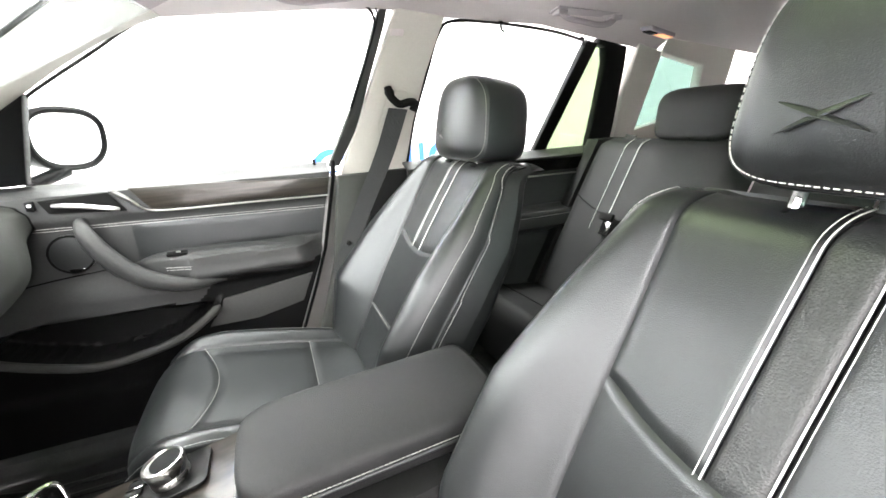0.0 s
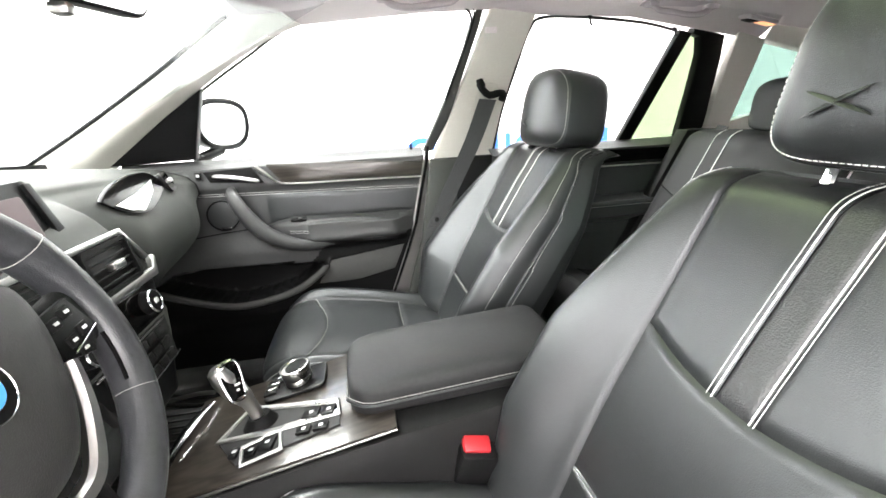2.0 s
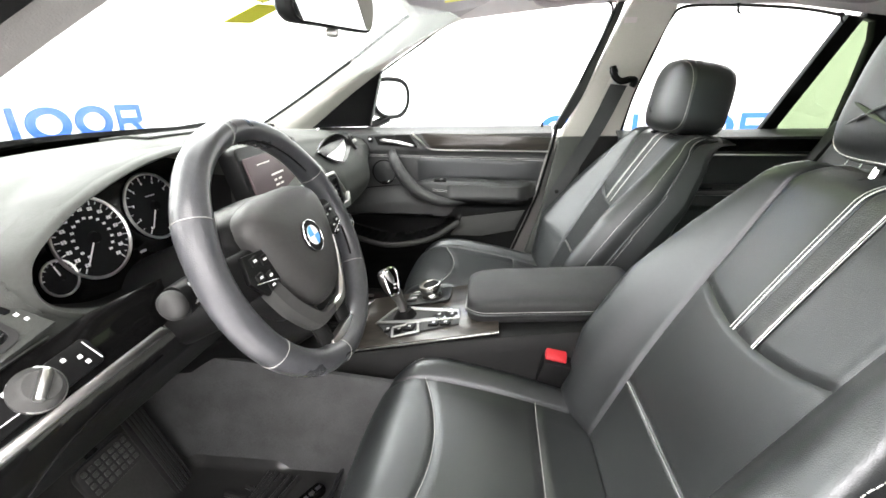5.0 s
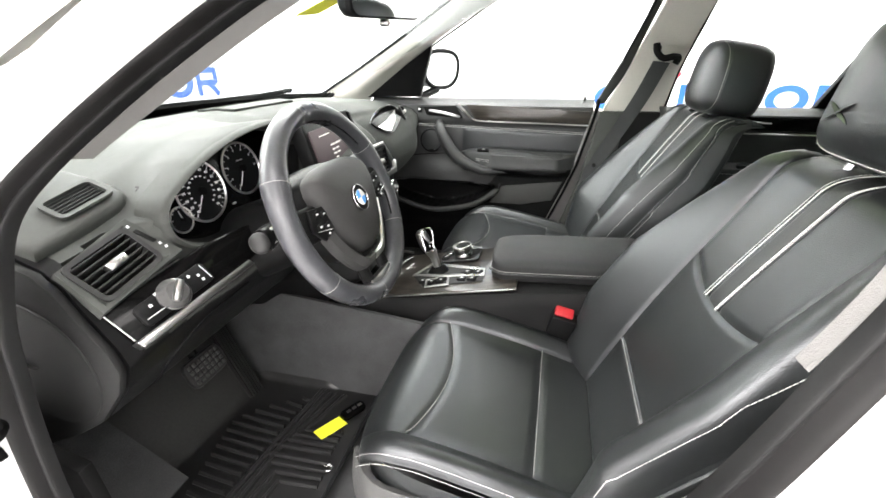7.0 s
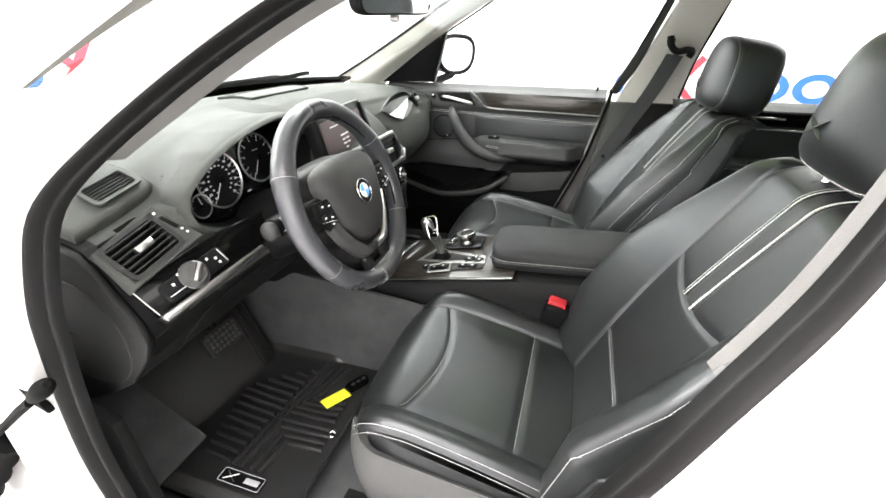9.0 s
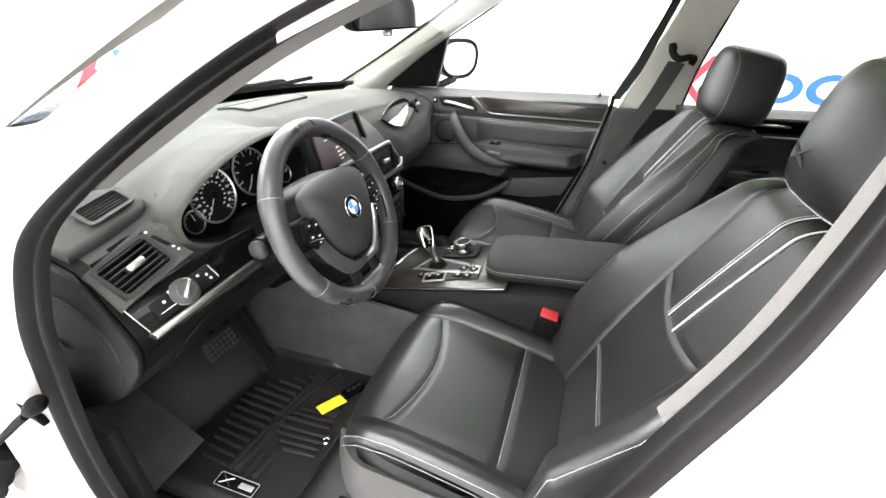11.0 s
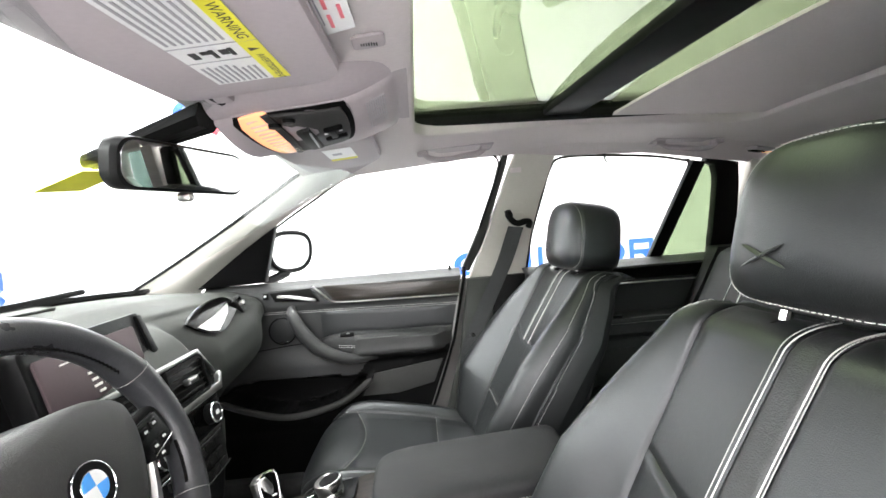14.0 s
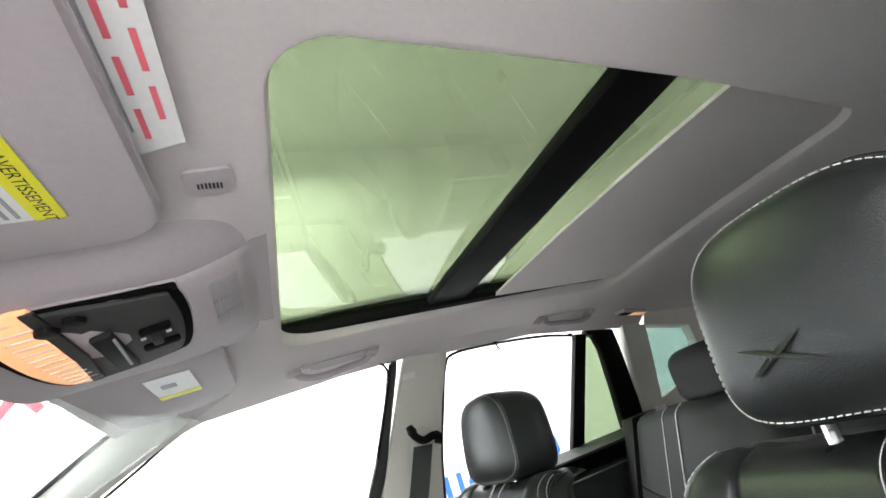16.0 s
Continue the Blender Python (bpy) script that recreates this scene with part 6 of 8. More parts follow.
spk = pm("speaker", moved(revolve([(0.001, 0), (0.040, 0), (0.044, -0.003), (0.046, -0.001), (0.046, 0.006), (0.001, 0.006)], 40), facing((-0.186, 0.703, 0.927), (0, -1, 0))), PLASTIC_HARD, front_door, "round black speaker grille")
pm("speaker_grille", moved(revolve([(0.001, 0.0045), (0.030, 0.004), (0.041, 0.001), (0.001, 0.0)], 40), facing((-0.186, 0.6975, 0.927), (0, -1, 0))), LEATHER_PERF, spk)
pm("speaker_badge", rbox(0.028, 0.002, 0.005, 0.0008, Matrix.Translation((-0.182, 0.6925, 0.890))), CHROME, spk, "bright speaker badge")
pull = spline([(-0.150, 0.690, 1.000), (-0.135, 0.655, 0.975), (-0.105, 0.642, 0.925), (-0.060, 0.636, 0.875), (0.0, 0.634, 0.842), (0.06, 0.640, 0.828), (0.12, 0.668, 0.826)], 40)
pm("pull_handle", tube(pull, [0.012 + 0.011 * math.sin(math.pi * min(1, (k + 3) / 40)) for k in range(41)], 12, flat=0.85), DOOR_SKIN, front_door, "curved black pull handle")

PAD_TOP = ((-0.085, 0.880), (-0.03, 0.900), (0.04, 0.906), (0.20, 0.900), (0.31, 0.886), (0.375, 0.866))
PAD_LOW = ((-0.085, 0.850), (0.0, 0.838), (0.12, 0.828), (0.28, 0.818), (0.375, 0.842))
PAD_IN = ((-0.085, 0.702), (-0.04, 0.672), (0.05, 0.640), (0.26, 0.640), (0.33, 0.664), (0.375, 0.700))


def pad_ring(x, k):
    zt, zb, yi = interp(x, PAD_TOP), interp(x, PAD_LOW), interp(x, PAD_IN)
    out = []
    for j in range(28):
        g = 2 * math.pi * j / 28
        c, s = math.cos(g), math.sin(g)
        out.append((x, (yi + 0.72) / 2 + math.copysign(abs(c) ** 0.5, c) * (0.72 - yi) / 2 * k, (zt + zb) / 2 + math.copysign(abs(s) ** 0.55, s) * (zt - zb) / 2 * (0.4 + 0.6 * k)))
    return out


pm("armrest_pad", loft([pad_ring(-0.085 + 0.46 * k / 30, 1.0) for k in range(31)]), DOOR_SKIN, front_door, "padded grey leather armrest", smooth=60)
for lift in (0.0, -0.006):
    seam = []
    for k in range(41):
        x = 0.0 + 0.34 * k / 40
        seam.append(Vector((x, interp(x, PAD_IN) - 0.0004, interp(x, PAD_LOW) + 0.52 * (interp(x, PAD_TOP) - interp(x, PAD_LOW)) + lift)))
    pm("stitching", stitches(seam, [(0, -1, 0)] * 41, 0.005, 0.0012, 0.0005), THREAD_PALE, front_door, "pale stitching along the armrest", smooth=0)
pm("leather_insert", thick(grid(lambda u, v: (-0.06 + 0.44 * u, door_y(-0.5, 0.93) - 0.004 + 0.004 * max(abs(2 * u - 1) ** 8, abs(2 * v - 1) ** 8), 0.895 + (0.085 - 0.012 * u) * v), 30, 12), 0.004, (0, 1, 0)), LEATHER, front_door, "black leather door insert", smooth=60)
pm("pocket_lip", tube(spline([(x, door_y(-0.5, 0.7) - 0.022, z - 0.006) for x, z in LIP], 40), [0.006] + [0.011] * 38 + [0.008, 0.004], 10), DOOR_GREY, front_door, "smooth grey pocket lip")
sw_ = pm("window_switch", rbox(0.045, 0.016, 0.008, 0.003, pose(0.030, 0.655, 0.905, 20, 1, 0)), PLASTIC_HARD, front_door, "black window switch in the armrest")
pm("switch_rocker", rbox(0.010, 0.005, 0.003, 0.001, pose(0.034, 0.651, 0.910, 20, 1, 0)), ALU, sw_)
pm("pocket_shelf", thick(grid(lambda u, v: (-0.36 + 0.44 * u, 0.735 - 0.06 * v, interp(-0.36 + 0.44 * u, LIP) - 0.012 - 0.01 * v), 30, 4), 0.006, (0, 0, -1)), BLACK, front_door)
pm("pocket_knob", moved(revolve([(0.001, 0), (0.014, 0), (0.016, 0.012), (0.001, 0.012)], 20), facing((-0.112, 0.735, 0.668), (0, -1, 0.2))), BLACK, front_door, "black bump stop in the pocket")
pm("lower_insert", prism([(0.105, 0.762), (0.335, 0.792), (0.300, 0.715), (0.18, 0.690), (0.06, 0.690)], 0.006, lambda a, b, c: (a, door_y(a, b) - 0.0015 - c, b), 0.002), DOOR_GREY, front_door, "grey lower insert")
seam = spline([(-0.40, door_y(-0.40, 0.83) - 0.001, 0.838), (-0.29, door_y(-0.29, 0.86) - 0.001, 0.862), (-0.15, door_y(-0.15, 0.87) - 0.001, 0.876), (-0.06, door_y(-0.06, 0.87) - 0.001, 0.878)], 24)
pm("panel_seam", tube(seam, 0.0018, 6), BLACK, front_door)
pm("lock_pin", tube([(0.385, 0.735, 1.080), (0.385, 0.733, 1.096)], 0.004, 8), BLACK, front_door, "black lock pin")
pm("edge_seal", tube([(rear_edge(z) + 0.012, 0.712, z) for z in (0.56, 0.65, 0.75, 0.85, 0.95, 1.06, 1.09)], 0.007, 8), RUBBER, front_door, "black rubber door edge")
pm("edge_bright", tube([(rear_edge(z) + 0.004, 0.700, z) for z in (0.56, 0.65, 0.75, 0.85, 0.95, 1.05)], 0.003, 6), PAINT, front_door, "thin white door edge")

# rear door trim
rear_door = thing("door_trim", (1.0, 0.70, 0.50), "black rear door trim with dark wood strip and armrest", "door trim", "door trims")


def rdoor_y(x, z):
    y = 0.706 - 0.012 * ease(0.985, 1.01, z) + 0.05 * ease(1.045, 1.065, z)
    y -= 0.07 * ease(0.66, 0.78, x) * ease(1.28, 1.18, x) * ease(0.79, 0.83, z) * ease(0.885, 0.875, z)
    y -= 0.03 * ease(0.84, 0.76, z)
    return y


pm("trim_panel", thick(grid(lambda u, v: (0.64 + 0.80 * u, rdoor_y(0.64 + 0.80 * u, 0.48 + 0.585 * v), 0.48 + 0.585 * v), 60, 60), 0.014, (0, 1, 0)), DOOR_SKIN, rear_door, smooth=50)
pm("wood_strip", prism([(0.70, 1.045), (1.38, 1.035), (1.38, 0.998), (0.72, 1.000)], 0.007, lambda a, b, c: (a, 0.694 - c, b), 0.002), GLOSS, rear_door, "dark glossy strip")
pm("chrome_line", tube([(0.70, 0.685, 0.990), (1.0, 0.685, 0.988), (1.38, 0.685, 0.985)], 0.003, 6), ALU, rear_door, "satin chrome line")
pm("door_handle", tube([(0.86, 0.684, 1.025), (0.93, 0.679, 1.024), (0.97, 0.682, 1.022)], 0.005, 8), CHROME, rear_door, "chrome inner door handle")
ps = [Vector((0.70 + 0.5 * k / 40, rdoor_y(0.70 + 0.5 * k / 40, 0.862) - 0.0015, 0.862)) for k in range(41)]
pm("stitching", stitches(ps, [(0, -1, 0)] * 41, 0.005, 0.0012, 0.0005), THREAD_PALE, rear_door, "pale stitching", smooth=0)
pm("window_switch", rbox(0.05, 0.018, 0.010, 0.003, pose(0.92, 0.652, 0.884)), PLASTIC_HARD, rear_door, "black window switch")
pm("lower_insert", prism([(0.72, 0.76), (1.0, 0.77), (0.98, 0.66), (0.72, 0.64)], 0.006, lambda a, b, c: (a, rdoor_y(a, b) - 0.0015 - c, b), 0.002), DOOR_GREY, rear_door, "grey lower insert")

# lower centre pillar, belt and its upper guide
tagged(pm("b_pillar_lower_trim", prism([(0.30, 0.50), (0.395, 0.80), (0.442, 1.048), (0.535, 1.048), (0.50, 0.80), (0.44, 0.5)], 0.03, lambda a, b, c: (a, 0.705 - 0.03 * ease(1.0, 0.75, b) + c, b), 0.010), DASH), "grey lower trim of the centre pillar", "pillar trim", kind="structure")
tagged(pm("b_pillar_rear_trim", prism([(0.44, 0.50), (0.50, 0.80), (0.535, 1.048), (0.66, 1.048), (0.655, 0.5)], 0.03, lambda a, b, c: (a, 0.712 - 0.03 * ease(1.0, 0.75, b) + c, b), 0.004), PLASTIC), "black rear part of the lower pillar trim", "pillar trim", kind="structure")
belt = thing("seat_belt", (0.42, 0.64, 0.60), "black webbing seat belt hanging on the centre pillar", "seat belt", "seat belts")


def webbing(points, w, across):
    ps = spline(points, 36)
    A = Vector(across).normalized()
    return thick(grid(lambda u, v: ps[round(v * 36)] + A * w * (u - 0.5), 4, 37), 0.0016)


pm("webbing", webbing([(0.585, 0.560, 1.212), (0.545, 0.585, 1.10), (0.49, 0.615, 0.98), (0.435, 0.635, 0.86), (0.405, 0.650, 0.74), (0.39, 0.665, 0.58)], 0.047, (0.9, -0.25, -0.12)), BELT, belt)
pm("guide_plate", prism([(p[0], p[1]) for p in rrect(0.060, 0.105, 0.022, 5)], 0.006, lambda a, b, c: (0.600 + a + 0.25 * b, side_y(1.20 + b) - 0.012 - c, 1.205 + b), 0.002), TRIM_LIGHT, belt, "light guide plate")
pm("guide_loop", tube(spline([(0.562, 0.556, 1.262), (0.566, 0.550, 1.240), (0.585, 0.546, 1.222), (0.612, 0.548, 1.226), (0.628, 0.556, 1.222), (0.622, 0.556, 1.206)], 24), 0.010, 8), BLACK, belt, "black belt guide loop")
pm("guide_bolt", moved(revolve([(0.001, 0), (0.012, 0), (0.011, 0.008), (0.001, 0.009)], 20), facing((0.566, 0.560, 1.250), (0, -1, -0.3))), BLACK, belt)
pm("belt_stop", moved(revolve([(0.001, 0), (0.007, 0), (0.006, 0.004), (0.001, 0.005)], 16), facing((0.437, 0.630, 0.872), (-0.3, -1, 0))), BLACK, belt, "small black belt stop")
pm("air_bag_tag", prism(rrect(0.034, 0.014, 0.003, 3), 0.002, lambda a, b, c: (0.600 + a, side_y(1.385 + b) - 0.002 - c, 1.385 + b), 0.0005), LINER, belt, "small embossed trim tag")

# passenger's door mirror outside
mir = thing("door_mirror", (-0.21, 0.84, 1.10), "dark door mirror outside the passenger window", "door mirror")


def mirror_shape(sx):
    out = []
    for k in range(48):
        g = 2 * math.pi * k / 48
        c, s = math.cos(g), math.sin(g)
        out.append((0.108 * math.copysign(abs(c) ** 0.75, c) * (1 + 0.06 * s), 0.074 * math.copysign(abs(s) ** (0.72 if s > 0 else 0.85), s)))
    return out


MM = local((-0.190, 0.87, 1.184), (0.52, 1, -0.04), (0.05, 0, 1))
shape = mirror_shape(1)
pm("housing", loft([[MM(a * k, b * k, c) for a, b in shape] for k, c in ((0.97, 0.006), (1.0, 0.0), (1.0, -0.03), (0.90, -0.07), (0.65, -0.10), (0.2, -0.115))]), PLASTIC_HARD, mir, "black mirror housing")
pm("mirror_glass", prism([(a * 0.91, b * 0.88) for a, b in shape], 0.002, lambda a, b, c: MM(a, b, c + 0.0065), 0.0004), MIRROR, mir, "mirror glass reflecting the white studio", smooth=0)
pm("mirror_rim", tube([MM(a * 0.95, b * 0.94, 0.006) for a, b in shape], 0.009, 6, True), BLACK, mir)
pm("mirror_foot", tube([(-0.25, 0.775, 1.085), (-0.23, 0.81, 1.095), (-0.20, 0.85, 1.11)], 0.016, 12), PLASTIC_HARD, mir)

# ---- things under the roof ----
def grab_handle(x0, x1, y, label):
    g = thing("grab_handle", ((x0 + x1) / 2, y, 1.42), label, "grab handle", "grab handles")
    z0, z1 = roof_z(x0, y), roof_z(x1, y)
    pm("handle_base", thick(grid(lambda u, v: (x0 - 0.02 + (x1 - x0 + 0.04) * u, y - 0.022 + 0.044 * v, roof_z(x0 + (x1 - x0) * u, y - 0.022 + 0.044 * v) - 0.003), 12, 4), 0.004, (0, 0, 1)), VISOR, g)
    pts = spline([(x0, y, z0 - 0.004), (x0 + 0.02, y - 0.004, z0 - 0.020), (x0 + 0.06, y - 0.006, z0 - 0.026), (x1 - 0.06, y - 0.006, z1 - 0.026), (x1 - 0.02, y - 0.004, z1 - 0.020), (x1, y, z1 - 0.004)], 30)
    pm("handle_bar", tube(pts, 0.009, 10, flat=0.7), VISOR, g, "light grey folding handle")
    for x, z in ((x0, z0), (x1, z1)):
        pm("handle_end", rbox(0.030, 0.030, 0.014, 0.005, Matrix.Translation((x, y, z - 0.006))), VISOR, g)


grab_handle(0.315, 0.49, 0.455, "light grey grab handle above the front passenger door")
grab_handle(1.02, 1.20, 0.505, "light grey grab handle above the rear passenger door")

lamp = thing("reading_lamp", (1.33, 0.46, 1.37), "small lit reading lamp in the rear headliner", "lamp")
pm("lamp_housing", rbox(0.105, 0.040, 0.012, 0.005, pose(1.315, 0.462, 1.379, 6, 8, 8)), VISOR, lamp)
pm("lamp_lens", rbox(0.052, 0.030, 0.010, 0.003, pose(1.338, 0.464, 1.373, 6, 8, 8)), LAMP_ON, lamp, "warm glowing lens")
pm("lamp_switch", rbox(0.036, 0.026, 0.010, 0.003, pose(1.284, 0.459, 1.379, 6, 8, 8)), BLACK, lamp, "black switch")


# sun visors with their labels
def visor(s, label, y0, y1, base, slope, cut):
    v = thing("sun_visor", (0.1, s * 0.36, 1.40), label, "sun visor", "sun visors")
    x0, x1 = 0.012, 0.208

    def outline():
        r = 0.03
        pts = []
        for cx, cy, a in ((x1 - 0.04, y0 + 0.04, 270), (x1 - cut, y1 - cut, 0), (x0 + 0.03, y1 - 0.03, 90), (x0 + 0.03, y0 + 0.03, 180)):
            rr = (0.04 if cy < y0 + 0.05 else cut) if cx > 0.09 else 0.03
            pts += [(cx + rr * math.cos(radians(a + 90 * k / 6)), cy + rr * math.sin(radians(a + 90 * k / 6))) for k in range(7)]
        return pts
    pts = outline()
    zz = lambda x, y: base + 0.085 * (x - 0.1) - slope * (y - 0.25)
    vf = prism(pts, 0.020, lambda a, b, c: (a, s * b, zz(a, b) + c), 0.006)
    body = pm("visor_body", vf, VISOR, v, "light grey vinyl visor")
    pm("visor_seam", tube([(a, s * b, zz(a, b) + 0.010) for a, b in pts], 0.0016, 5, True), VISOR, body)
    pm("visor_rod", tube([(x0 + 0.03, s * (y0 - 0.045), 1.408), (x0 + 0.03, s * (y0 + 0.015), 1.404)], 0.006, 8), BLACK, v)
    pm("visor_clip", rbox(0.034, 0.030, 0.018, 0.006, Matrix.Translation((x0 + 0.035, s * (y0 - 0.023), 1.410))), VISOR, v, "light grey visor clip")
    return v, (lambda a, b, c=0.0: Vector((a, s * b, zz(a, b) - 0.0006 - c)))


drv, on_drv = visor(-1, "light grey driver's sun visor with yellow and white warning label", 0.195, 0.565, 1.396, 0.060, 0.04)
pas, on_pas = visor(1, "light grey passenger sun visor with a small warning label", 0.120, 0.435, 1.402, 0.0, 0.10)


def flat(parent, name, f, a0, a1, b0, b1, depth, mat, label=""):
    """A thin sheet on a visor between a0..a1 and b0..b1."""
    return pm(name, prism([(a0, b0), (a1, b0), (a1, b1), (a0, b1)], 0.0006, lambda a, b, c: f(a, b, depth + c), 0), mat, parent, label, smooth=0)


# driver's label: runs along the visor, yellow edge to the rear
la0, la1, lb0, lb1 = 0.082, 0.158, 0.248, 0.448
lab = flat(drv, "warning_label", on_drv, la0, la1, lb0, lb1, 0.0, LABEL, "white warning label with yellow edge")
flat(drv, "yellow_band", on_drv, la1 - 0.017, la1, lb0, lb1, 0.0008, LABEL_YELLOW, "yellow warning band")
flat(drv, "label_rule", on_drv, la0, la1 - 0.017, 0.312, 0.3128, 0.0008, GREY_INK)
flat(drv, "label_rule", on_drv, la0, la1, 0.348, 0.3488, 0.0008, GREY_INK)
rnd = random.Random(4)
for k in range(9):
    a = la0 + 0.005 + 0.0058 * k
    flat(drv, "text_bar", on_drv, a, a + 0.0022, lb0 + 0.005, lb0 + 0.054 - 0.014 * rnd.random(), 0.0008, GREY_INK)
for k in range(8):
    a = la0 + 0.005 + 0.0065 * k
    flat(drv, "text_bar", on_drv, a, a + 0.0024, 0.356, lb1 - 0.006 - 0.02 * rnd.random(), 0.0008, GREY_INK)
for a, b, w, h in ((0.094, 0.322, 0.010, 0.014), (0.104, 0.330, 0.014, 0.006), (0.112, 0.320, 0.006, 0.018), (0.120, 0.326, 0.012, 0.010), (0.128, 0.322, 0.006, 0.016)):
    flat(drv, "pictogram_bar", on_drv, a, a + w * 0.6, b, b + h, 0.0008, INK, "black pictogram shape")


def word(parent, text, f, a, b, size, mat):
    """Letters lying on a visor, reading towards the car's centre."""
    cu = bpy.data.curves.new("word", "FONT")
    cu.body, cu.size, cu.align_x, cu.align_y = text, size, "CENTER", "CENTER"
    tmp = new("word", cu)
    bpy.context.view_layer.update()
    me = bpy.data.meshes.new_from_object(tmp.evaluated_get(bpy.context.evaluated_depsgraph_get()))
    vs, fs = [v.co.copy() for v in me.vertices], [tuple(p.vertices) for p in me.polygons]
    bpy.data.objects.remove(tmp)
    bpy.data.curves.remove(cu)
    bpy.data.meshes.remove(me)
    return pm("word", ([f(a + v.y, b - v.x, 0.0016) for v in vs], fs), mat, parent, smooth=0)


word(drv, "AVERTISSEMENT", on_drv, la1 - 0.0085, 0.282, 0.0098, INK)
word(drv, "WARNING", on_drv, la1 - 0.0085, 0.385, 0.0130, INK)
pm("hazard_mark", prism([(-0.004, -0.0045), (0.004, -0.0045), (0.0, 0.0045)], 0.0006, lambda a, b, c: on_drv(la1 - 0.0085 + b, 0.330 - a, 0.0010 + c), 0), INK, drv, smooth=0)
# folded paper tag tucked behind the driver's visor
tag = thing("paper_tag", (0.22, -0.38, 1.41), "white paper strip with red print tucked behind the visor", "paper tag")
tz = lambda a, b: 1.430 - 0.075 * (b - 0.275) + 0.10 * (a - 0.22)
pm("paper", prism([(0.205, 0.275), (0.236, 0.285), (0.236, 0.55), (0.205, 0.55)], 0.0012, lambda a, b, c: (a, -b, tz(a, b) - c), 0), LABEL, tag, smooth=0)
for k in range(6):
    for a in (0.2135, 0.2255):
        b = 0.292 + 0.040 * k + (0.018 if a > 0.22 else 0)
        pm("red_line", prism([(a, b), (a + 0.0035, b), (a + 0.0035, b + 0.028), (a, b + 0.028)], 0.0006, lambda p, q, c: (p, -q, tz(p, q) - 0.0014 - c), 0), LABEL_RED, tag, smooth=0)
pm("grey_line", prism([(0.2075, 0.30), (0.2088, 0.30), (0.2088, 0.53), (0.2075, 0.53)], 0.0006, lambda p, q, c: (p, -q, tz(p, q) - 0.0014 - c), 0), GREY_INK, tag, smooth=0)
# passenger's label
flat(pas, "warning_label", on_pas, 0.098, 0.158, 0.175, 0.295, 0.0, LABEL, "small white label with pale yellow edge")
flat(pas, "yellow_band", on_pas, 0.098, 0.158, 0.275, 0.295, 0.0008, LABEL_YELLOW)
flat(pas, "pictogram_bar", on_pas, 0.112, 0.132, 0.215, 0.235, 0.0008, GREY_INK)

# overhead console
oh = thing("overhead_console", (0.13, 0.0, 1.42), "light grey overhead console with lit lamp and switches", "overhead console")


OH_CREASE = ((0.0, 1.398), (0.07, 1.4055), (0.15, 1.413), (0.19, 1.419), (0.215, 1.427), (0.24, 1.438), (0.262, 1.4495), (0.29, 1.452))


def oh_z(x, y):
    """Underside of the console: soft roll from the headliner to a crease, then a bulging panel."""
    t = abs(y - 0.022) / 0.120
    roof = roof_z(x, y) + 0.004
    edge = min(roof, interp(x, OH_CREASE))
    if t >= 1.0:
        return roof + (edge - roof) * ease(1.95, 1.02, t) ** 1.6
    fade = ease(0.272, 0.250, x)
    return edge - (0.0035 * ease(1.0, 0.97, t) + 0.022 * (1 - t * t)) * fade


def oh_row(x):
    return [(x, y, oh_z(x, y)) for y in [0.022 - 0.234 + 0.009 * k for k in range(12)] + [-0.1015, -0.0985, -0.0965, -0.093] + [-0.086 + 0.012 * k for k in range(19)] + [0.137, 0.1405, 0.1425, 0.1455] + [0.156 + 0.0125 * k for k in range(9)]]


pm("console_housing", thick(loft([oh_row(x) for x in [0.006 + 0.0120 * k for k in range(20)] + [0.242, 0.248, 0.253, 0.258, 0.263, 0.268, 0.274, 0.285]], False, False), 0.006, (0, 0, 1)), VISOR, oh, "light grey moulded housing", smooth=30)


def dn(a, b, c):
    """A place on the console's panel: a towards the rear, b across, c below its surface."""
    x, y = 0.116 + a, -0.038 + b - 0.10 * a
    return Vector((x, y, oh_z(x, y) - c))


def on_panel(vf, a, b, c):
    return [dn(a + v[0], b + v[1], c + v[2]) for v in vf[0]], vf[1]


# the opening in the housing: a lens to the front with one slanted edge, a gloss switch field behind it
FIELD = [(-0.040, -0.064), (0.055, -0.050), (0.070, -0.040), (0.074, 0.0), (0.066, 0.048), (0.048, 0.066), (-0.020, 0.078), (-0.030, 0.070)]
LENS = [(-0.074, -0.072), (-0.036, -0.074), (-0.036, -0.044), (-0.022, 0.010), (-0.026, 0.066), (-0.036, 0.072), (-0.052, 0.062), (-0.066, 0.012), (-0.077, -0.054)]
OPENING = [(-0.082, -0.076), (0.060, -0.057), (0.079, -0.045), (0.083, 0.0), (0.074, 0.054), (0.052, 0.074), (-0.040, 0.084), (-0.060, 0.068), (-0.074, 0.012), (-0.087, -0.062)]
pm("panel_rim", prism(smooth_poly(OPENING, 3), 0.003, lambda a, b, c: dn(a, b, c - 0.001), 0.001), VISOR, oh, "raised grey rim round the lamps")
pm("panel_shadow_gap", prism([(a * 0.985, b * 0.97) for a, b in smooth_poly(OPENING, 3)], 0.002, lambda a, b, c: dn(a, b, c + 0.0012), 0), BLACK, oh, "dark gap inside the rim", smooth=0)
pm("switch_field", prism(smooth_poly(FIELD, 3), 0.004, lambda a, b, c: dn(a, b, c + 0.002), 0.001), DOOR_GREY, oh, "dark grey switch field")
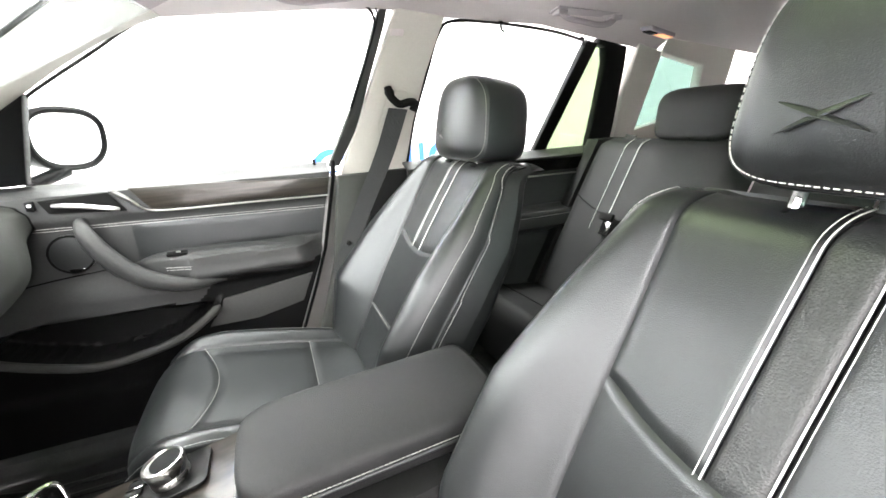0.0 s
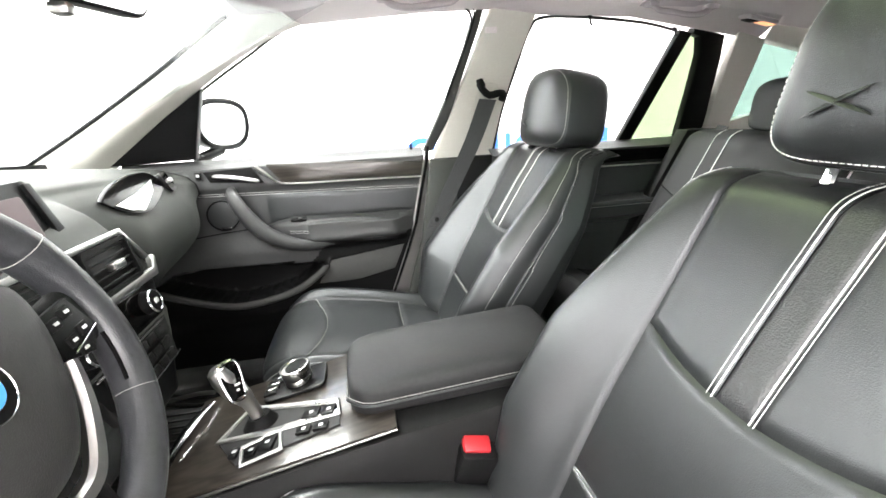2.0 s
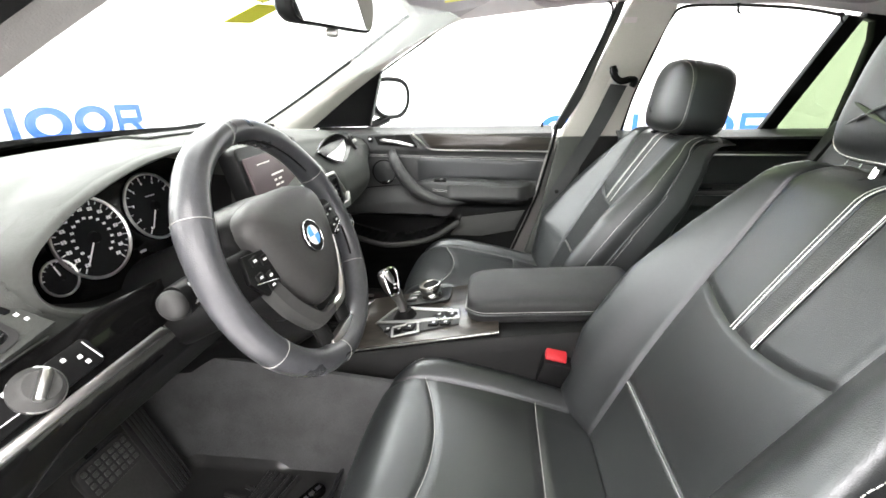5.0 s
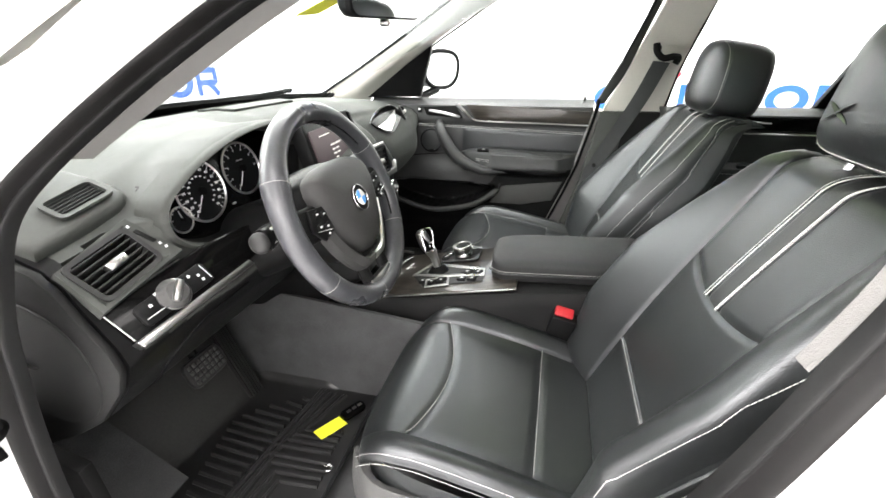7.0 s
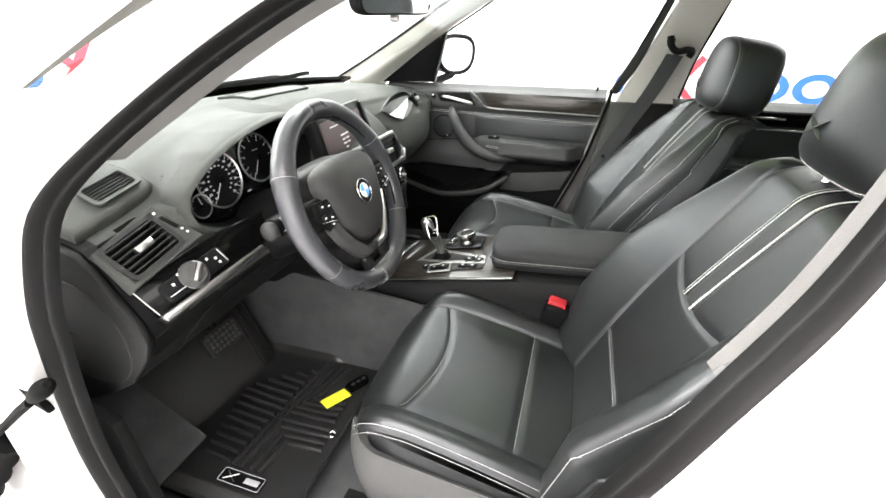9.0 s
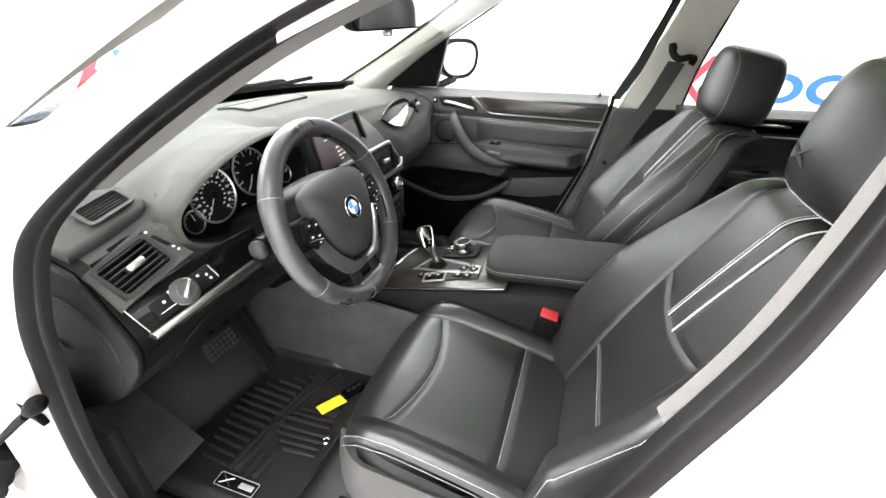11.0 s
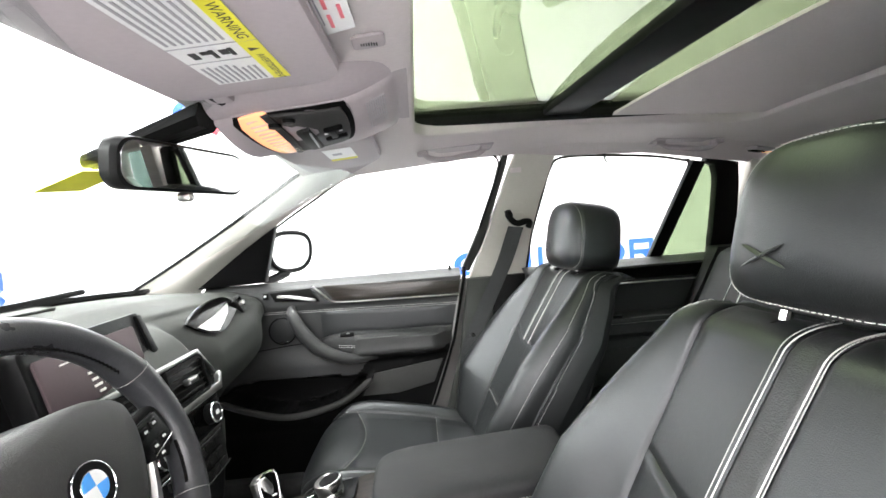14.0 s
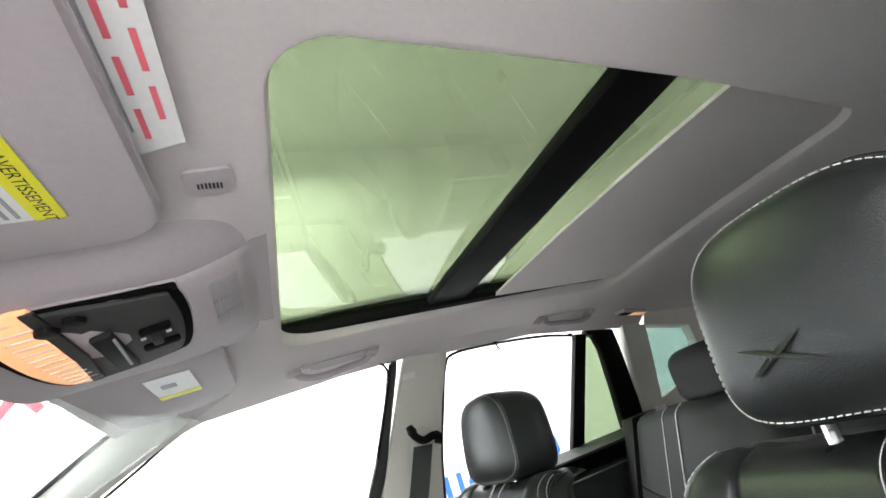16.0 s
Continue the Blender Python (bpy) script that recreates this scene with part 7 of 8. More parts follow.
pm("lamp_lens", prism(smooth_poly(LENS, 3), 0.005, lambda a, b, c: dn(a, b, c + 0.002), 0.002), LAMP_ON, oh, "warm glowing ribbed lens")
for k in range(13):
    b = -0.064 + 0.0105 * k
    pm("lens_rib", on_panel(rbox(0.026, 0.0016, 0.0022, 0.0005), -0.052 + 0.16 * (b + 0.064), b, 0.0076), LAMP_LENS, oh)
pm("lens_divider", prism([(-0.042, -0.072), (-0.031, -0.072), (-0.014, 0.008), (-0.020, 0.070), (-0.030, 0.070), (-0.026, 0.010)], 0.004, lambda a, b, c: dn(a, b, c + 0.0055), 0.001), DOOR_GREY, oh, "grey bridge between lens and switches")
for a, b in ((-0.030, -0.046), (-0.008, -0.050)):
    pm("lamp_button", moved(revolve([(0.001, 0), (0.010, 0), (0.009, 0.005), (0.001, 0.006)], 20), facing(dn(a, b, 0.006), dn(0, 0, 1) - dn(0, 0, 0), (1, 0, 0))), PLASTIC_HARD, oh, "round dark lamp button")
rocker = pm("roof_switch", prism([(-0.006, -0.020), (0.014, -0.024), (0.020, 0.052), (0.000, 0.056)], 0.008, lambda a, b, c: dn(a, b, c + 0.005), 0.003), VENT, oh, "dark rocker")
pm("rocker_line", on_panel(rbox(0.003, 0.060, 0.002, 0.0005), 0.014, 0.014, 0.0125), GREY_INK, rocker)
for b, w in ((0.026, 0.036), (-0.006, 0.030)):
    pm("roof_switch", on_panel(rbox(w, 0.010, 0.006, 0.003), 0.048, b, 0.008), BLACK, oh, "dark sliding roof switch")
pm("slider_bridge", on_panel(rbox(0.010, 0.026, 0.004, 0.0015), 0.046, 0.010, 0.009), VENT, oh, "small grey slider")
for a in (0.034, 0.058):
    pm("switch_mark", on_panel(rbox(0.005, 0.004, 0.001, 0), a, 0.008, 0.0068), WHITE_INK, oh, smooth=0)
for j in range(3):
    for i in range(9):
        y, xx = -0.062 + 0.030 * j, 0.221 + 0.0034 * i
        vf = rbox(0.0014, 0.026, 0.0024, 0.0005)
        pm("grille_slot", ([(xx + v.x, y + v.y, oh_z(xx, y + v.y) - 0.0012 + v.z) for v in vf[0]], vf[1]), GREY_INK, oh)
mic = thing("microphone", (0.243, -0.222, 1.43), "small light grey microphone cover with dark slots", "microphone")
pm("mic_cover", prism(rrect(0.038, 0.034, 0.006, 4), 0.004, lambda a, b, c: (0.243 + a, -0.222 + b, roof_z(0.243 + a, -0.222 + b) - 0.001 - c), 0.001), VISOR, mic)
for k in range(7):
    vf = rbox(0.0016, 0.007, 0.001, 0)
    pm("mic_slot", ([(0.234 + 0.003 * k + v.x, -0.219 + v.y, roof_z(0.243, -0.222) - 0.0056 + v.z) for v in vf[0]], vf[1]), INK, mic, smooth=0)
clip_ = thing("coat_clip", (0.243, 0.105, 1.43), "small light grey clip in the headliner", "clip")
pm("clip_body", rbox(0.030, 0.018, 0.008, 0.003, pose(0.245, 0.108, roof_z(0.245, 0.108) - 0.004)), VISOR, clip_)
pm("clip_slot", rbox(0.016, 0.005, 0.003, 0.001, pose(0.245, 0.108, roof_z(0.245, 0.108) - 0.0082)), GREY_INK, clip_)

# inner mirror, sticker
rv = thing("rear_view_mirror", (-0.04, -0.06, 1.33), "black interior mirror reflecting a white window", "mirror")
RV = local((-0.050, -0.076, 1.337), (0.29, 1, 0.03), (0.15, 0.02, 1))
shape = rrect(0.235, 0.068, 0.024, 6)
pm("mirror_housing", loft([[RV(a * k, b * k, c) for a, b in shape] for k, c in ((0.96, 0.010), (1.0, 0.004), (1.0, -0.012), (0.88, -0.028), (0.55, -0.036))]), PLASTIC_HARD, rv, "black mirror housing")
pm("mirror_glass", prism([(a * 0.93, b * 0.86) for a, b in shape], 0.002, lambda a, b, c: RV(a, b, c + 0.0105), 0.0003), MIRROR, rv, "mirror glass", smooth=0)


def foot_ring(t):
    """Cross section of the long bracket cover that runs from the headliner down the glass."""
    x, z = 0.012 - 0.165 * t, 1.410 - 0.056 * t
    w, d = 0.034 - 0.016 * t, 0.026 - 0.012 * t
    return [(x - 0.4 * c, -0.114 + a * w, z - c) for a, c in ((-1.0, 0.0), (-0.92, 0.6 * d), (-0.5, d), (0.1, 0.95 * d), (0.2, 0.7 * d), (0.3, 0.95 * d), (0.7, d), (1.0, 0.5 * d), (1.0, 0.0))]


pm("bracket_cover", loft([foot_ring(k / 8) for k in range(9)]), BLACK, rv, "long black bracket cover on the windscreen", smooth=25)
pm("mirror_arm", tube([RV(0.0, 0.01, -0.03), (-0.098, -0.10, 1.362), (-0.075, -0.112, 1.376)], 0.014, 10), PLASTIC_HARD, rv)
pm("mirror_button", rbox(0.022, 0.018, 0.014, 0.006, Matrix.Translation(RV(0.0, -0.040, 0.0))), ALU, rv, "small grey mirror button")
stk = thing("windscreen_sticker", (-0.30, -0.23, 1.34), "yellow paper sticker on the windscreen", "sticker")
pm("sticker", thick(grid(lambda u, v: Vector(screen_point(0.372 + 0.06 * u, 0.655 + 0.07 * v + 0.02 * u)) + Vector((0.006, 0, -0.006)), 4, 4), 0.0008), YELLOW, stk, smooth=0)

# ---- rear bench ----
bench = thing("rear_bench", (1.2, 0, 0.45), "black leather rear bench with upright backrests", "rear bench")


def bench_back(u, v, y0, y1):
    y = y0 + (y1 - y0) * u
    h = v
    p = Vector((1.06 + 0.25 * h, y, 0.63 + 0.47 * h))
    e = min(u, 1 - u) * abs(y1 - y0)
    d = 0.03 - 0.03 * max(0, 1 - e / 0.05) ** 2 - 0.04 * max(0, (h - 0.9) / 0.1) ** 2
    return p + Vector((-0.88, 0, 0.47)) * d


for y0, y1 in ((0.12, 0.64), (-0.10, 0.115), (-0.64, -0.105)):
    n = 26
    pm("bench_backrest", thick(grid(lambda u, v: bench_back(u, v, y0, y1), n, 30), -0.09), SHADED_LEATHER, bench, "black leather rear backrest", smooth=60)
    w = y1 - y0
    for k in (0.62, 0.72):
        ps = [bench_back(k if w > 0.3 else 0.4, 0.42 + 0.56 * j / 30, y0, y1) + Vector((-0.003, 0, 0.002)) for j in range(31)]
        if w > 0.3:
            pm("piping", tube([p + Vector((0, 0.0 if k < 0.7 else 0.0, 0)) for p in ps], 0.0014 if k < 0.7 else 0.0008, 6), PIPING, bench, "white piping")
    ps = [bench_back(j / 30, 0.62 - 0.12 * math.sin(math.pi * j / 30), y0, y1) + Vector((-0.001, 0, 0.001)) for j in range(31)]
    pm("panel_seam", tube(ps, 0.002, 6), BLACK, bench)


def bench_seat(u, v):
    x = 0.80 + 0.34 * v
    y = -0.64 + 1.28 * u
    z = 0.665 - 0.04 * v - 0.05 * max(0, 1 - v / 0.15) ** 2 + 0.012 * abs(math.sin(math.pi * u * 2))
    return x, y, z


pm("bench_cushion", thick(grid(bench_seat, 60, 24), 0.13, (0, 0, -1)), SHADED_LEATHER, bench, "black leather rear cushion", smooth=60)
ps = [Vector(bench_seat(u / 40, 0.35)) + Vector((0, 0, 0.001)) for u in range(41)]
pm("panel_seam", tube(ps, 0.002, 6), BLACK, bench)
side_pad = loft([[(1.08 + 0.25 * h + dx, 0.645 + dy, 0.63 + 0.46 * h) for dx, dy in ((-0.04, 0.0), (-0.045, 0.03), (-0.02, 0.075), (0.08, 0.08), (0.08, 0.0))] for h in (0, 0.25, 0.5, 0.75, 1.0)])
pm("side_pad", side_pad, SHADED_LEATHER, bench, "black side bolster by the door")
for y in (0.33, -0.37):
    hc = Vector((1.355, y, 1.16))

    def rh(u, v):
        a, b = 2 * math.pi * u, math.pi * (v - 0.5)
        f = lambda c, e: math.copysign(abs(c) ** e, c)
        return hc + Vector((0.05 * f(math.cos(b), 0.35) * f(math.cos(a), 0.5) + 0.02 * math.sin(b), 0.125 * f(math.cos(b), 0.35) * f(math.sin(a), 0.45), 0.068 * f(math.sin(b), 0.5)))
    pm("head_restraint", loft([[rh(k / 40, (j + 0.4) / 20.8) for k in range(40)] for j in range(21)]), SHADED_LEATHER, bench, "low rear head restraint", smooth=70)
    for s in (-0.05, 0.05):
        pm("post", tube([(1.335, y + s, 1.07), (1.345, y + s, 1.12)], 0.006, 8), CHROME, bench, "chrome post")
        pm("post_sleeve", rbox(0.03, 0.03, 0.008, 0.003, pose(1.325, y + s, 1.092, 0, -20, 0)), PLASTIC_HARD, bench)
rb = thing("seat_belt", (1.2, 0.50, 0.65), "black rear seat belt over the backrest", "seat belt", "seat belts")
pm("webbing", webbing([(1.315, 0.53, 1.105), (1.255, 0.50, 1.05), (1.20, 0.455, 0.93), (1.15, 0.425, 0.83), (1.06, 0.40, 0.655)], 0.046, (0.1, 1, 0.1)), BELT, rb)
pm("latch", rbox(0.006, 0.034, 0.05, 0.003, pose(1.135, 0.425, 0.86, 0, 25, 0)), CHROME, rb, "bright metal belt latch")
pm("latch_grip", rbox(0.012, 0.05, 0.024, 0.004, pose(1.142, 0.43, 0.888, 0, 25, 0)), BLACK, rb)
tagged(pm("parcel_panel", thick(grid(lambda u, v: (1.36 + 0.6 * u, -0.66 + 1.32 * v, 1.04), 4, 4), 0.02, (0, 0, -1)), PLASTIC), "black load cover behind the bench", "load cover", kind="structure")

# ---- driver's footwell ----
mat_ = thing("floor_mat", (-0.25, -0.36, 0.41), "black ribbed rubber floor mat with raised edges", "floor mat")


def mat_z(x, y):
    return 0.425 + 0.16 * ease(-0.43, -0.62, x)


def mat_pt(u, v):
    x = -0.60 + 0.515 * u
    y = -0.635 + 0.465 * v
    e = min(u * 0.515, (1 - u) * 0.515, v * 0.465, (1 - v) * 0.465)
    return x, y, mat_z(x, y) + 0.016 * max(0, 1 - e / 0.012) ** 0.7 + 0.045 * ease(-0.195, -0.172, y) * ease(-0.45, -0.43, x) * ease(-0.20, -0.24, x)


mv, mf = grid(mat_pt, 80, 70)
smooth_zone = set(q for q in mf if mv[q[0]][0] < -0.42 + 0.10 * (mv[q[0]][1] + 0.30) or mv[q[0]][1] < -0.60)
pm("mat_tray", thick((mv, [q for q in mf if q not in smooth_zone]), 0.006, (0, 0, -1)), MAT_RUBBER, mat_, "black rubber tray", smooth=50)
pm("mat_border", thick((mv, [q for q in mf if q in smooth_zone]), 0.006, (0, 0, -1)), MAT_SMOOTH, mat_, "smooth dull front and side of the tray", smooth=50)


def rib(points):
    return tube([Vector((x, y, mat_z(x, y) + 0.0035)) for x, y in points], 0.0060, 6)


# cross ribs beside a long spine, nested angle ribs on its other side
spine_x = lambda y: -0.222 - 0.036 * (-0.192 - y) / 0.35
for k in range(14):
    y = -0.245 - 0.0225 * k
    left = interp(y, ((-0.56, -0.362), (-0.546, -0.366), (-0.353, -0.405), (-0.30, -0.36), (-0.24, -0.27)))
    pm("mat_rib", rib([(left, y + 0.006), ((left + spine_x(y)) / 2 - 0.01, y + 0.002), (spine_x(y) - 0.034, y)]), MAT_RUBBER, mat_)
for k in range(2):
    pm("mat_rib", rib([(spine_x(y) - 0.022 + 0.016 * k, y) for y in (-0.20, -0.37, -0.545)]), MAT_RUBBER, mat_)
for k in range(4):
    cx, cy = -0.272 + 0.020 * k, -0.385 + 0.018 * k
    pm("mat_rib", rib([(cx + 0.036, -0.205), (cx + 0.018, (cy - 0.205) / 2), (cx, cy), ((cx - 0.125) / 2, cy + 0.004), (-0.125, cy + 0.008)]), MAT_RUBBER, mat_)
    cx, cy = -0.266 + 0.022 * k, -0.410 - 0.018 * k
    pm("mat_rib", rib([(cx - 0.012, -0.545), (cx - 0.006, (cy - 0.545) / 2), (cx, cy), ((cx - 0.115) / 2, cy + 0.004), (-0.115, cy + 0.008)]), MAT_RUBBER, mat_)
badge = pm("mat_badge", prism(rrect(0.104, 0.032, 0.004, 3), 0.006, lambda a, b, c: (-0.236 + a, -0.572 + b, mat_z(-0.2, 0) + 0.002 + c), 0.0015), PLASTIC_HARD, mat_, "black name badge on the mat")
pm("badge_rim", tube([(-0.236 + a * 0.97, -0.572 + b * 0.92, 0.4335) for a, b in rrect(0.104, 0.032, 0.004, 3)], 0.0009, 5, True), GREY_INK, badge)
pm("badge_cross", join(*[tube([(-0.236 + a0, -0.572 + b0, 0.434), (-0.236 + a1, -0.572 + b1, 0.434)], 0.0014, 6) for a0, b0, a1, b1 in ((-0.040, -0.009, -0.012, 0.009), (-0.040, 0.009, -0.012, -0.009))]), ALU, badge, "bright cross mark")
pm("badge_bar", rbox(0.034, 0.012, 0.002, 0.0005, pose(-0.210, -0.572, 0.434)), GREY_INK, badge)
pm("mat_ring", tube([(-0.112 + 0.008 * math.cos(2 * math.pi * k / 16), -0.415 + 0.008 * math.sin(2 * math.pi * k / 16), 0.434) for k in range(16)], 0.002, 6, True), CHROME, mat_, "small metal fixing ring")

pmat = thing("floor_mat", (-0.25, 0.40, 0.41), "black rubber mat in the passenger footwell", "floor mat")
pm("mat_tray", thick(grid(lambda u, v: (-0.60 + 0.58 * u, 0.15 + 0.48 * v, mat_z(-0.60 + 0.58 * u, 0) + 0.014 * max(0, 1 - min(u * 0.58, (1 - u) * 0.58, v * 0.48, (1 - v) * 0.48) / 0.012)), 50, 40), 0.006, (0, 0, -1)), MAT_RUBBER, pmat, smooth=50)
for k in range(10):
    pm("mat_rib", rib([(-0.50, 0.19 + 0.04 * k), (-0.30, 0.19 + 0.04 * k), (-0.10, 0.19 + 0.04 * k)]), MAT_RUBBER, pmat)

# pedals and foot rest
gas = thing("accelerator_pedal", (-0.44, -0.26, 0.42), "black ribbed accelerator pedal hinged at the floor", "pedal", "pedals")
G = local((-0.448, -0.247, 0.518), (-0.12, 1, 0.0), (-0.34, -0.05, 1))
pm("pedal_plate", prism([(-0.024, -0.115), (0.024, -0.115), (0.030, 0.12), (-0.026, 0.12)], 0.012, lambda a, b, c: G(a, b, c - 0.010), 0.004), VENT, gas)
for k in range(5):
    vf = rbox(0.004, 0.21, 0.005, 0.0015)
    pm("pedal_rib", ([G(-0.018 + 0.009 * k + v.x, v.y, 0.004 + v.z) for v in vf[0]], vf[1]), MAT_RUBBER, gas)
brk = thing("brake_pedal", (-0.40, -0.40, 0.62), "black brake pedal with a studded rubber pad", "pedal", "pedals")
K = local((-0.385, -0.395, 0.640), (0, 1, 0), (-0.45, 0, 1))
pm("pedal_pad", prism(rrect(0.095, 0.060, 0.014, 4), 0.014, lambda a, b, c: K(a, b, c - 0.008), 0.004), VENT, brk)
for i in range(7):
    for j in range(4):
        vf = rbox(0.008, 0.008, 0.004, 0.0015)
        pm("pad_stud", ([K(-0.036 + 0.012 * i + v.x, -0.018 + 0.012 * j + v.y, 0.007 + v.z) for v in vf[0]], vf[1]), DOOR_GREY, brk)
pm("pedal_arm", tube([K(0, 0.0, -0.008), (-0.47, -0.39, 0.74), (-0.55, -0.38, 0.86)], 0.010, 8), BLACK, brk)
tagged(pm("foot_rest", thick(grid(lambda u, v: (-0.58 + 0.20 * v, -0.66 + 0.14 * u, 0.58 - 0.14 * v), 8, 8), 0.02), CARPET), "carpeted foot rest beside the sill", "foot rest", kind="structure")
tunnel = thick(grid(lambda u, v: (-0.80 + 0.95 * u, -0.166 - 0.010 * v, 0.74 - 0.085 * u - 0.30 * v), 12, 10), 0.01)
tagged(pm("tunnel_lining", tunnel, CARPET), "dark grey carpet on the tunnel side", "lining", kind="structure")

# key with its yellow tag on the mat
key = thing("car_key", (-0.13, -0.262, 0.43), "black key fob with a yellow paper tag on the mat", "key")
pm("fob", prism([(p[0], p[1]) for p in rrect(0.030, 0.066, 0.012, 5)], 0.013, lambda a, b, c: (-0.128 + 0.85 * a - 0.5 * b * -1, -0.258 + 0.5 * a * -1 + 0.85 * b, mat_z(-0.13, 0) + 0.007 + c), 0.004), GLOSS, key)
for k in range(3):
    pm("fob_button", rbox(0.008, 0.011, 0.002, 0.0008, pose(-0.134 + 0.008 * k, -0.268 + 0.0135 * k, 0.4455, 0, 0, -30)), ALU, key)
pm("paper_tag", prism([(-0.019, -0.034), (0.019, -0.034), (0.019, 0.034), (-0.019, 0.034)], 0.001, lambda a, b, c: (-0.158 + 0.8 * a + 0.55 * b, -0.318 - 0.4 * a + 0.85 * b, 0.433 + c + 0.08 * abs(b)), 0), YELLOW, key, "bright yellow paper tag", smooth=0)

# ---- driver's door opening ----
APER = [(-0.250, 0.50), (-0.263, 0.62), (-0.266, 0.72), (-0.245, 0.85), (-0.206, 1.0), (-0.190, 1.055), (-0.188, 1.093), (-0.126, 1.152), (-0.02, 1.230), (0.10, 1.300), (0.24, 1.357), (0.36, 1.388), (0.48, 1.388), (0.555, 1.362), (0.577, 1.30), (0.542, 1.215), (0.497, 1.133), (0.452, 1.062), (0.416, 0.985), (0.388, 0.91), (0.365, 0.82), (0.355, 0.72), (0.345, 0.60), (0.33, 0.50), (0.30, 0.445), (0.0, 0.435), (-0.16, 0.44)]
dense = [(p.x, p.y) for p in spline([(a, b, 0) for a, b in APER + APER[:1]], 480)]
run = [0.0]
for a, b in zip(dense, dense[1:]):
    run.append(run[-1] + math.hypot(b[0] - a[0], b[1] - a[1]))
even = [run[-1] * k / 200 for k in range(200)]
ap = list(zip(np.interp(even, run, [p[0] for p in dense]).tolist(), np.interp(even, run, [p[1] for p in dense]).tolist()))
for _ in range(6):
    ap = [(0.25 * ap[i - 1][0] + 0.5 * ap[i][0] + 0.25 * ap[(i + 1) % 200][0], 0.25 * ap[i - 1][1] + 0.5 * ap[i][1] + 0.25 * ap[(i + 1) % 200][1]) for i in range(200)]


def rim_y(z):
    """Half width at the door opening, easing over from the upright flank to the sloping window."""
    return 0.745 - 0.53 * (max(0.0, z - 0.96) ** 2 / 0.4 if z < 1.16 else z - 1.06)


def band(o0, o1, d0, d1, mat, name, label, n=3, parent=None, thin=0.0):
    """A band round the door opening: o outwards in its plane, d out of the car; thin: how much it narrows along the windscreen pillar."""
    m = len(ap)
    rings = []
    for t in range(n + 1):
        k = t / n
        ring = []
        for i, (x, z) in enumerate(ap):
            a, b = ap[i - 1], ap[(i + 1) % m]
            tx, tz_ = b[0] - a[0], b[1] - a[1]
            L = math.hypot(tx, tz_) or 1
            nx, nz = -tz_ / L, tx / L
            slim = 1 - thin * ease(1.13, 1.20, z) * ease(0.42, 0.25, x)
            o = o0 + (o1 - o0) * k * slim
            d = d0 + (d1 - d0) * k + 0.004 * math.sin(math.pi * k) * (mat in (RUBBER, SEAL_GREY))
            px, pz = x + nx * o, z + nz * o
            ring.append((px, -(rim_y(z) - 0.015 + d), pz))
        rings.append(ring)
    return pm(name, thick(loft(rings, True, False), 0.003), mat, parent, label, smooth=50)


frame_ = thing("door_opening", (0.05, -0.76, 0.44), "white painted door opening with black rubber seals", "door opening", kind="structure")
band(0.003, 0.007, 0.0, 0.014, RUBBER, "inner_seal", "black inner rubber seal", 5, frame_)
band(0.006, 0.008, 0.012, 0.015, BLACK, "seal_groove", "black groove between the seals", 1, frame_)
band(0.008, 0.014, 0.014, 0.030, SEAL_GREY, "outer_seal", "dark grey outer rubber seal", 5, frame_)
band(0.013, 0.024, 0.028, 0.040, PAINT, "painted_flange", "white painted flange", parent=frame_)
band(0.024, 0.110, 0.040, 0.052, PAINT, "painted_frame", "white painted body frame", parent=frame_, thin=0.68)
pm("hinge_post", prism([(-0.31, 0.30), (-0.312, 0.62), (-0.312, 0.73), (-0.292, 0.86), (-0.254, 1.0), (-0.24, 1.06), (-0.55, 1.06), (-0.62, 0.30)], 0.02, lambda a, b, c: (a, -(0.736 + c + 0.10 * max(0, -0.3 - a)), b), 0.006), PAINT, frame_, "white painted hinge post")


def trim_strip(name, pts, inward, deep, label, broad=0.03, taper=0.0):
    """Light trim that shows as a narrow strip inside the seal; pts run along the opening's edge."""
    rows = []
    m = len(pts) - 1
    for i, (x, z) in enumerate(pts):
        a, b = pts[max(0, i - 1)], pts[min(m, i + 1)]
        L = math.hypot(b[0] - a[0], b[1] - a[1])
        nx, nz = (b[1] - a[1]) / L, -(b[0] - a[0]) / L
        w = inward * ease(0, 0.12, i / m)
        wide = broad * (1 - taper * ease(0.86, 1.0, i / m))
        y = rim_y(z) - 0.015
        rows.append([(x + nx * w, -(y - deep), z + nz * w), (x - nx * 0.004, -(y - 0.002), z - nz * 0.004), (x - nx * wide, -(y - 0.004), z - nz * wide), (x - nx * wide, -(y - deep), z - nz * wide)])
    return tagged(pm(name, loft(rows), TRIM_SHADED), label, "pillar trim", kind="structure")


edge = [(p.x, p.y) for p in spline([(x, z, 0) for x, z in APER[13:18]], 40)]
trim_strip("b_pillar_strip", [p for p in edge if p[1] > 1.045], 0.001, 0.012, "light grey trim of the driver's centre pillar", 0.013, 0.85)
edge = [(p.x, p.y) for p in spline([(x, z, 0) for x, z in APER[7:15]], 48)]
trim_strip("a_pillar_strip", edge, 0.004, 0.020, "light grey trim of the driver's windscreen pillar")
tagged(pm("b_pillar_low", prism([(0.43, 0.48), (0.448, 0.80), (0.458, 1.0), (0.475, 1.07), (0.62, 1.07), (0.62, 0.48)], 0.02, lambda a, b, c: (a, -(0.712 + c), b), 0.004), PLASTIC), "black lower trim of the driver's centre pillar", "pillar trim", kind="structure")
